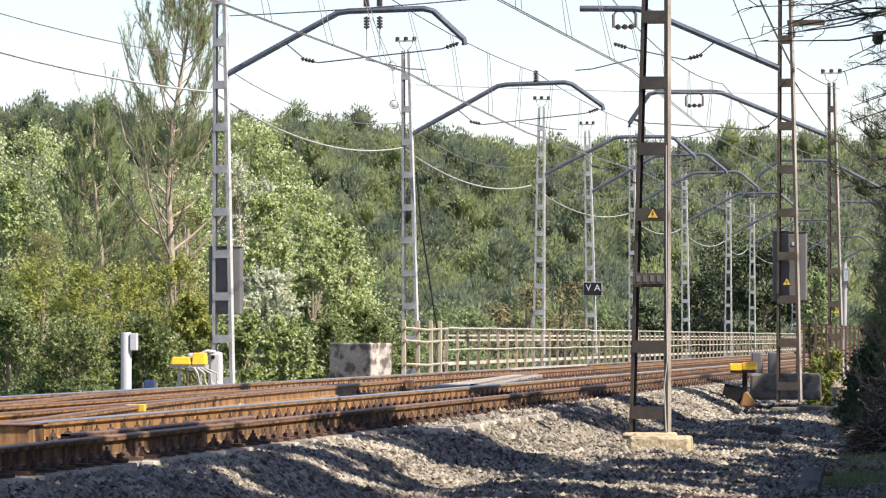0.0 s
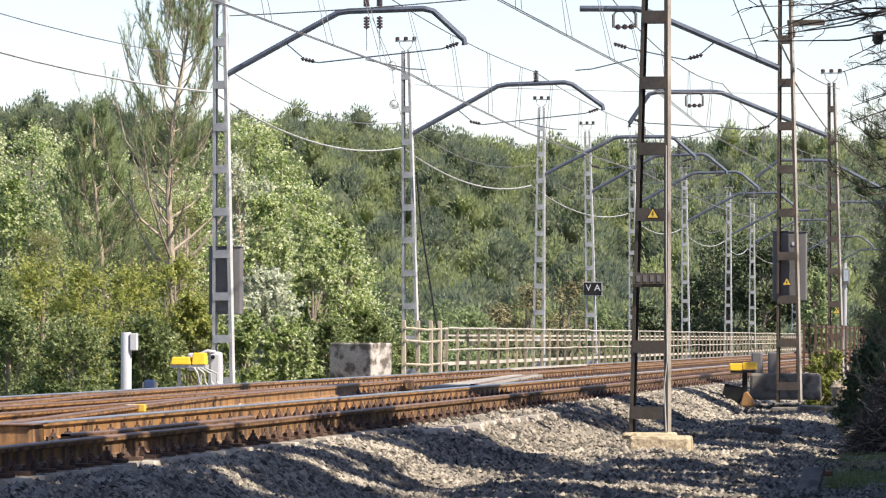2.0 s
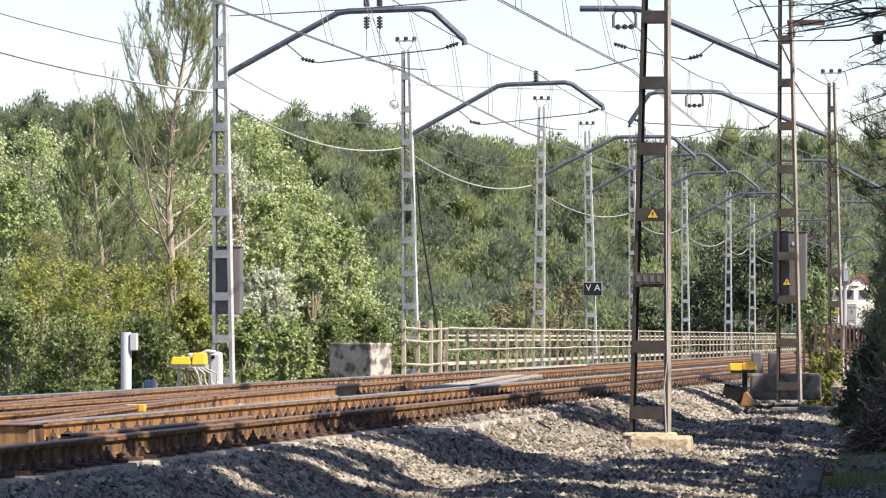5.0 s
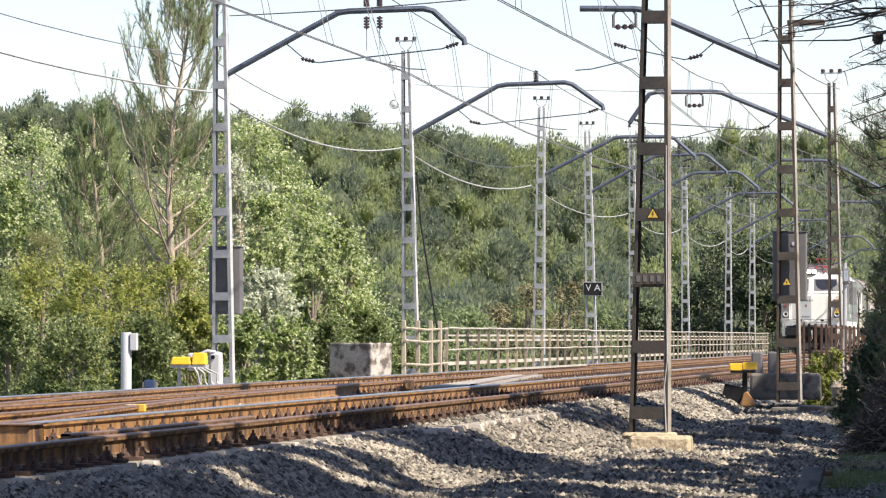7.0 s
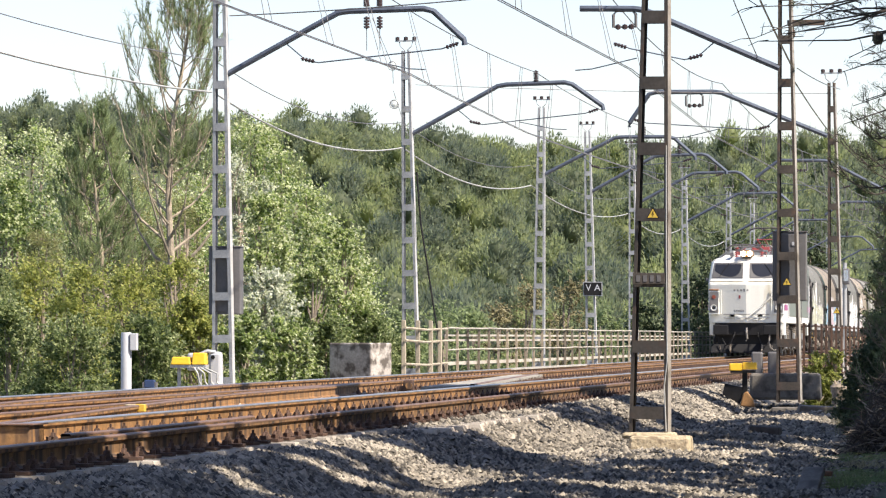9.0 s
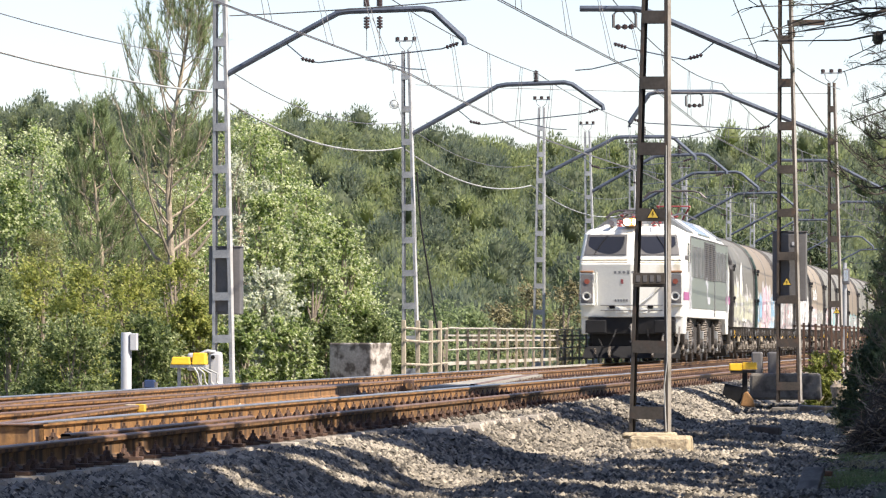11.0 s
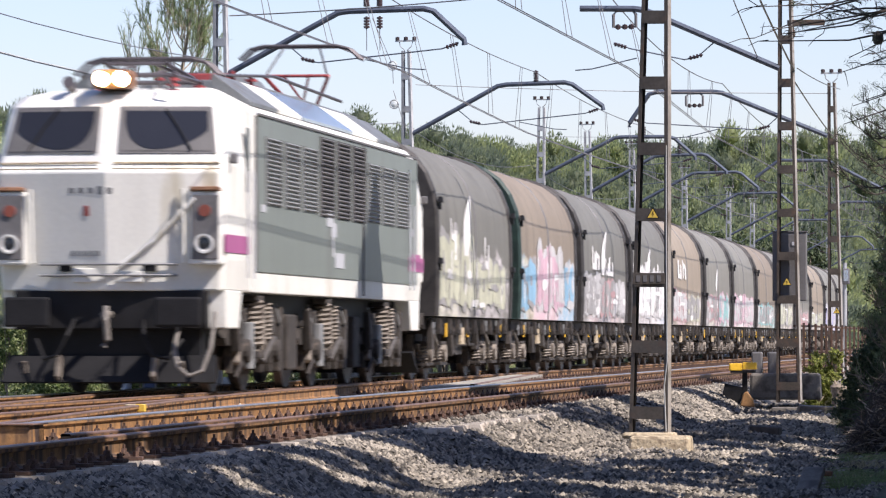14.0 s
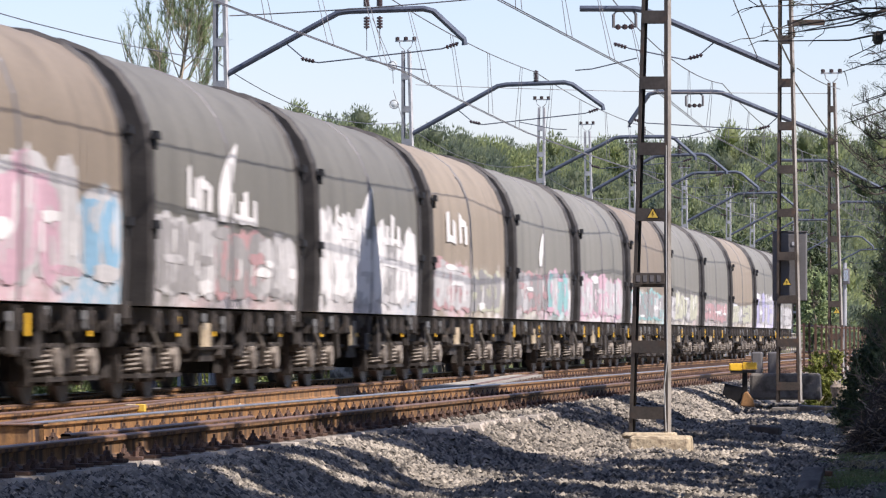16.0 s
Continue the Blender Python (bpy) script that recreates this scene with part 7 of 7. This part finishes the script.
TREES = [
    (-13.0, 140, 5.6, 1.9, "poplar"),
    (-10.9, 140, 5.8, 1.8, "poplar"),
    (-8.4, 142, 6.0, 2.0, "poplar"),
    (-6.2, 140, 6.1, 1.8, "poplar"),
    (-4.4, 135, 4.9, 1.5, "poplar"),
    (-2.7, 130, 3.1, 1.2, "poplar"),
    (-11.3, 125, 6.7, 1.5, "poplar"),
    (-9.6, 118, 6.0, 1.2, "poplar"),
    (-8.8, 120, 5.8, 1.0, "poplar"),
    (-10.0, 105, 4.6, 0.9, "poplar"),
    (-5.2, 122, 6.8, 1.3, "poplar"),
    (-6.2, 126, 6.6, 1.2, "poplar"),
    (-4.3, 120, 5.8, 1.0, "poplar"),
    (-3.3, 112, 4.5, 0.9, "poplar"),
    (-2.5, 110, 3.5, 0.8, "poplar"),
    (-4.1, 105, 4.2, 0.8, "poplar"),
    (-6.5, 115, 4.6, 1.1, "poplar"),
    (-7.7, 115, 4.4, 1.2, "poplar"),
    (-12.2, 120, 6.3, 1.1, "poplar"),
    (-3.8, 98, 2.2, 0.7, "silver"),
    (-6.6, 112, 5.0, 1.1, "olive"),
    (-7.7, 112, 4.8, 0.9, "olive"),
    (-5.2, 118, 5.6, 0.8, "silver"),
    (-2.9, 104, 2.7, 0.7, "bush2"),
    (-8.8, 100, 3.2, 0.8, "olive"),
    (-8.1, 90, 2.5, 0.8, "bush"),
    (-7.0, 88, 2.35, 0.8, "bush"),
    (-6.4, 92, 2.3, 0.9, "bush"),
    (-5.6, 95, 2.5, 0.8, "bush"),
    (-8.0, 84, 1.5, 0.7, "bushg"),
    (-6.8, 82, 1.3, 0.8, "bushg"),
    (-5.5, 84, 1.2, 0.7, "bushg"),
    (-5.0, 90, 1.6, 0.5, "bush"),
    (-4.2, 95, 1.3, 0.55, "bush2"),
    (-3.3, 96, 1.2, 0.6, "bush2"),
    (-8.8, 88, 2.1, 0.7, "bushg"),
    (-2.7, 104, 1.2, 0.7, "bushg"),
    (-1.75, 110, 1.5, 0.65, "bushg"),
    (-1.2, 118, 0.8, 0.6, "bushg"),
    (5.3, 290, 4.3, 2.4, "dry"),
    (7.7, 285, 4.6, 2.0, "dry"),
    (3.4, 280, 2.8, 1.6, "dry"),
    (17.4, 275, 7.6, 2.9, "dark"),
    (19.1, 270, 6.8, 2.2, "dark"),
    (15.8, 280, 5.2, 1.8, "dark"),
    (12.6, 275, 2.9, 1.7, "dark"),
    (21.6, 272, 7.5, 1.9, "dark"),
    (-0.1, 270, 3.0, 2.2, "bush3"),
    (1.9, 275, 2.6, 1.9, "bush3"),
    (9.9, 278, 2.9, 1.9, "bush3"),
    (-2.1, 268, 2.7, 1.8, "bush3"),
    (14.5, 285, 3.5, 1.6, "bush3"),
    (21.5, 262, 4.9, 1.3, "bush3"),
]

for i, row in enumerate(TREES):
    leafy(*row, 100 + i)
px, py = spot(-6.35, 104)
pine(px, py, 8.9, 1.6, 5, 32000, bare=0.47, needle=0.15, thick=0.075, rise=(1.0, 2.0), upward=1.2, lean=0.5, shoots=15)
px, py = spot(-8.2, 108)
pine(px, py, 6.1, 1.3, 9, 30000, "dark slim pine among the poplars", 0.5, 0.16, thick=0.09, rise=(0.7, 1.6), upward=1.0, shoots=14)

# growth beside the path, its shade put into the dark leaf colours
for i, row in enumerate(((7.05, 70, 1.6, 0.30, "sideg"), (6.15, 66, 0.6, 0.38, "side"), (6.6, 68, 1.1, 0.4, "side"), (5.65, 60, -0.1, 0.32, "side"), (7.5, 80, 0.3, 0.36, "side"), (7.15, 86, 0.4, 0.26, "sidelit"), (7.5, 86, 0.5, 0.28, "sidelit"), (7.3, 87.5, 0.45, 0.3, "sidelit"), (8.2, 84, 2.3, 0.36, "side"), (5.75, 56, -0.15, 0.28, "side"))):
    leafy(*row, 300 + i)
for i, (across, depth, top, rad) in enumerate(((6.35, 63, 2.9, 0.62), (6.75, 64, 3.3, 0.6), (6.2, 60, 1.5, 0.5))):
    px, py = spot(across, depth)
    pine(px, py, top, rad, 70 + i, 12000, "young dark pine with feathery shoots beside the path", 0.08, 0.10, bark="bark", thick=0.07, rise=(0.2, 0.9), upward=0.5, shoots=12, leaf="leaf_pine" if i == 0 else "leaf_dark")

# unseen pines on the path side, added to shade the ballast
for i, (x, y, top, rad) in enumerate(((2.4, 40.5, 12.0, 1.6), (1.6, 56, 10.5, 2.0), (2.4, 63, 9.6, 2.0), (1.5, 75, 10.0, 1.8), (2.2, 86, 12.0, 2.2))):
    pine(x, y, top, rad, 20 + i, 7000, "unseen pine that shades the ballast from the path side", 0.4, 0.3, bark="bark", thick=0.2)
# unseen oaks, placed so that their shadows fall in patches on the ballast
LABELS["shade"] = ("oak_tree", "broad evergreen oak shading the near ballast", "tree", "leaf_dark", 4800, 0.22, 0.17, 45)
LABELS["thick"] = LABELS["shade"][:4] + (8000, 0.3, 0.26, 110)
SHADE = [(2.0, 18, 12.8, 2.4), (2.0, 21.5, 12.8, 2.2), (2.0, 24.2, 13.5, 1.9), (2.0, 26.4, 13.5, 1.5), (2.0, 28.0, 11.5, 1.35), (2.0, 29.9, 12.0, 1.0), (2.0, 31.3, 12.6, 1.1), (2.0, 33.6, 10.7, 0.8),
         (2.0, 35.5, 9.8, 0.8), (2.0, 39.2, 12.3, 1.5), (2.0, 41.8, 12.3, 1.6), (1.6, 44.6, 7.4, 1.0), (1.6, 47.6, 7.0, 0.9), (1.6, 50.6, 6.9, 0.9),
         (2.0, 53.6, 11.5, 1.2), (1.8, 57.4, 9.5, 1.4), (1.8, 61, 9.0, 1.3), (1.6, 66.5, 8.2, 1.0), (1.5, 75, 9.4, 1.1), (1.4, 78.8, 8.4, 1.1), (1.6, 81.2, 9.2, 1.2), (2.6, 40.6, 5.4, 1.4), (2.6, 43.4, 5.4, 1.4), (2.6, 46.2, 5.4, 1.4), (2.7, 49.0, 5.4, 1.4), (2.6, 52.4, 5.2, 1.4), (2.4, 56.5, 6.0, 1.4), (2.2, 60.5, 6.2, 1.4), (0.3, 40, 3.0, 1.1), (0.3, 43.5, 3.1, 1.2), (0.3, 47, 3.1, 1.2), (0.4, 50.5, 3.1, 1.2), (0.4, 54, 3.2, 1.2), (1.4, 64.0, 5.4, 1.2), (1.4, 70.0, 5.3, 1.3), (0.6, 61.0, 4.2, 1.1), (0.6, 67.0, 4.2, 1.2)]
for i, (x, y, top, rad) in enumerate(SHADE):
    leafy(x * COS + y * SIN, -x * SIN + y * COS, top, rad, "thick" if 2 <= i <= 3 else "shade", 400 + i)


def cypress(x, y, top, radius, seed):
    """Tall pointed conifer."""
    g = np.random.default_rng(seed)
    zg = float(ground_z(x, y)) - 0.1
    h = top - zg
    t = thing("cypress", pose(x, y, zg), "tall dark pointed conifer on the path side of the line", "tree", "trees and bushes along the line")
    b = Builder()
    b.tube([(0, 0, 0), (0.03, 0, h * 0.5), (0, 0, h * 0.97)], 0.2, 8, 0.02)
    part("trunk", b, M["bark"], t)
    f = g.uniform(0.12, 1.0, 9000) ** 0.7
    a = g.uniform(0, 6.283, 9000)
    rr = np.minimum(radius * (1 - f), 1.7) * np.sqrt(g.uniform(0.0, 1.0, 9000))
    c = np.stack([rr * np.cos(a), rr * np.sin(a), h * f], -1)
    crown = new("crown", raw_mesh("crown", leaf_cards(c, 0.46, 0.26, 1.5), [(0, 1, 2)], M["leaf_dark"]))
    crown.parent = t


cypress(2.0, 63.5, 18.4, 10.5, 77)
# an unseen row of trees, added to block skylight from that side
LABELS["sky_screen"] = LABELS["shade"][:4] + (4200, 0.6, 0.5, 90)
for i, y in enumerate((4, 12, 20, 27, 34, 41, 48, 56, 64)):
    x = 6.8 + (i % 2) * 1.8 + max(0, 12 - y) * 0.1
    leafy(x * COS + y * SIN, -x * SIN + y * COS, 9.4 - (i % 3) * 0.5, 3.4, "sky_screen", 440 + i)


def overhang():
    """A pine bough reaching out over the path, with cones and needle tufts."""
    g = random.Random(4)
    t = thing("pine_bough", pose(0, 0, 0), "dark drooping pine bough with needles and a cone", "branch")
    b = Builder()
    tufts = []
    base = Vector((1.6, 36, 3.6))
    for k in range(44):
        ax = g.uniform(2.3, 3.75) if k < 16 else g.uniform(3.15, 3.8)
        dz = g.uniform(2.15, 3.45)
        if ax < 3.0:
            dz = g.uniform(3.0, 3.4)
        ex, ey = spot(ax, 35 + g.uniform(-1.0, 1.0))
        end = Vector((ex, ey, dz))
        mid = base.lerp(end, 0.6) + Vector((0, 0, g.uniform(-0.12, 0.35)))
        near_end = mid.lerp(end, 0.6) + Vector((g.uniform(-0.1, 0.1), 0, g.uniform(-0.14, 0.06)))
        b.tube([base, mid, near_end, end], 0.016, 5, 0.003)
        for j in range(7):
            p = mid.lerp(end, g.uniform(0.25, 1.0))
            tip = p + Vector((g.uniform(-0.22, 0.08), g.uniform(-0.1, 0.1), g.uniform(-0.12, 0.12)))
            b.tube([p, p.lerp(tip, 0.5) + Vector((0, 0, 0.015)), tip], 0.004, 4, 0.002)
            if ax > 3.25 or g.random() < 0.25:
                tufts += [p.lerp(tip, g.uniform(0.3, 1)) for _ in range(5)]
    tagged(part("twigwork", b, M["bark_dark_shaded"], t), kind="stuff")
    tf = np.array(tufts)
    c = tf[rng.integers(0, len(tf), 9000)] + rng.normal(size=(9000, 3)) * 0.022
    o = new("needles", raw_mesh("needles", leaf_cards(c, 0.06, 0.004, 0.2), [(0, 1, 2)], M["leaf_dark"]))
    o.parent = t
    cx, cy = spot(3.37, 35)
    b = Builder()
    b.spin([(0, -0.05), (0.03, -0.045), (0.045, -0.01), (0.04, 0.03), (0.015, 0.055), (0, 0.06)], (cx, cy, 3.04), "z", 12)
    part("cone", b, M["bark_dark_shaded"], t, "dark pine cone", smooth=True)


overhang()


def bare_bough():
    """A thin half-bare pine bough that sweeps down and curls up at its ends."""
    g = random.Random(12)
    t = thing("pine_bough", pose(0, 0, 0), "dark half-bare pine bough with curling twigs", "branch")
    b = Builder()
    tufts = []
    for k in range(11):
        f = k / 10
        a0, z0 = 4.80 + 0.05 * f, 2.3 + 0.75 * f
        reach = g.uniform(0.4, 0.8) * (1 - 0.45 * f)
        pts = []
        for i in range(7):
            u = i / 6
            ex, ey = spot(a0 - reach * u, 48 + 0.6 * math.sin(k * 1.7))
            pts.append(Vector((ex, ey, z0 - reach * (0.55 * u - 0.95 * u * u) + g.uniform(-0.015, 0.015))))
        b.tube(pts, 0.011, 5, 0.003)
        for j in range(16):
            i = g.randrange(1, 6)
            p = pts[i].lerp(pts[i + 1], g.random())
            d = Vector((g.uniform(-0.16, 0.05), g.uniform(-0.05, 0.05), g.uniform(0.02, 0.2)))
            b.tube([p, p + d * 0.5 + Vector((-0.02, 0, -0.01)), p + d], 0.004, 4, 0.0015)
            if g.random() < 0.4:
                tufts += [p + d * g.uniform(0.5, 1.0) for _ in range(4)]
    tagged(part("twigwork", b, M["bark_dark_shaded"], t), kind="stuff")
    tf = np.array(tufts)
    c = tf[rng.integers(0, len(tf), 2600)] + rng.normal(size=(2600, 3)) * 0.018
    o = new("needles", raw_mesh("needles", leaf_cards(c, 0.07, 0.005, 1.2), [(0, 1, 2)], M["leaf_dark"]))
    o.parent = t


bare_bough()


def hill_woods():
    """Pine woods on the far hillside: one object, crowns of rounded clumps bristling with upright needle tufts."""
    g = np.random.default_rng(3)
    bm = bmesh.new()
    bmesh.ops.create_icosphere(bm, subdivisions=1, radius=1.0)
    unit = np.array([p.co[:] for p in bm.verts])
    core_tri = np.array([[p.index for p in q.verts] for q in bm.faces])
    bm.free()
    spots = []
    depth = 285.0
    while depth < 650:
        step = 3.7 + depth * 0.0048
        half = depth * 0.112 + 6
        for a in np.arange(-half, half, step):
            spots.append((a + g.uniform(-0.45, 0.45) * step, depth + g.uniform(-0.5, 0.5) * step, 1.0))
        depth += step * 1.25
    for d in np.arange(325, 480, 3.0):
        for x in (-16.2, -17.8, -19.4):
            spots.append(((x + g.uniform(-0.4, 0.4) + d * SIN) / COS, d + g.uniform(-1, 1), 0.45))
    cores, cards = [], []
    for aa, dd, k in spots:
        x, y = spot(aa, dd)
        off = abs(x + 9.9)
        if off < (5.9 if x < -9.9 else 8.5) or (dd < 540 and aa / dd < -0.035):
            continue
        zg = float(ground_z(x, y))
        h = g.uniform(4.6, 7.4) * (1.2 if g.random() < 0.15 else 1) * (k if off > 8.5 else 0.5)
        r = max(0.9, min(g.uniform(2.5, 4.1), off - 4.6)) * (1 if k == 1.0 else 0.7)
        cl = 5
        f = np.linspace(0.05, 1, cl)
        an = g.uniform(0, 6.283, cl)
        rr = r * np.sqrt(np.clip(1.05 - f ** 1.8, 0.02, 1)) * g.uniform(0.25, 0.6, cl)
        c = np.stack([x + rr * np.cos(an), y + rr * np.sin(an), zg + h * (0.14 + 0.62 * f)], -1)
        cr = r * g.uniform(0.52, 0.72, cl) * (1.05 - 0.25 * f)
        rough = 0.58 * (1 + g.uniform(-0.3, 0.3, (cl, len(unit), 1)))
        cores.append(c[:, None] + unit[None] * rough * cr[:, None, None] * np.array([1, 1, 1.1]))
        n = 1000 if k == 1.0 else 280
        pick = g.integers(0, cl, n)
        d = g.normal(size=(n, 3))
        d /= np.linalg.norm(d, axis=1)[:, None]
        d[:, 2] = np.abs(d[:, 2]) * 1.35 - 0.35
        pt = c[pick] + d * (cr[pick] * g.uniform(0.55, 1.08, n))[:, None]
        aim = d * 0.8 + np.array([0, 0, 0.8]) + g.normal(size=(n, 3)) * 0.35
        aim /= np.linalg.norm(aim, axis=1)[:, None]
        wide = np.cross(aim, np.array(SUN_FROM) + d * 0.5 + g.normal(size=(n, 3)) * 0.35)
        wide /= np.linalg.norm(wide, axis=1)[:, None]
        ln = g.uniform(0.3, 0.65, n)[:, None]
        wd = g.uniform(0.075, 0.13, n)[:, None]
        cards.append(np.stack([pt - wide * wd, pt + wide * wd, pt + aim * ln], axis=1))
    core_mesh = raw_mesh("hill_woods", np.concatenate(cores), core_tri.tolist(), M["leaf_hill_hazed"])
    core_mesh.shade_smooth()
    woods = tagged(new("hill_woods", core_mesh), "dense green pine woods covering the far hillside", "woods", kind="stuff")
    tufts = new("needle_tufts", raw_mesh("needle_tufts", np.concatenate(cards), [(0, 1, 2)], M["leaf_hill_hazed"]))
    tufts.parent = woods
    tagged(tufts, kind="stuff")


hill_woods()


# ---- motion ----
NOSE_Y = [(0.0, 402.0), (4.0, 302.5), (6.5, 237.5), (7.5, 213.0), (8.5, 189.0), (9.2, 172.4), (11.3, 121.3), (12.5, 92.9), (13.5, 68.2), (14.0, 56.4), (14.5, 44.6), (15.0, 32.3), (16.0, 7.5)]


def motions():
    """The whole train rolls along the far track towards the camera."""
    walk(loco, [(t, pose(TRAIN_X, y, 0)) for t, y in NOSE_Y])
    for i, w in enumerate(wagons):
        walk(w, [(t, pose(TRAIN_X, y + 19.75 + 12.04 * i, 0)) for t, y in NOSE_Y])


motions()
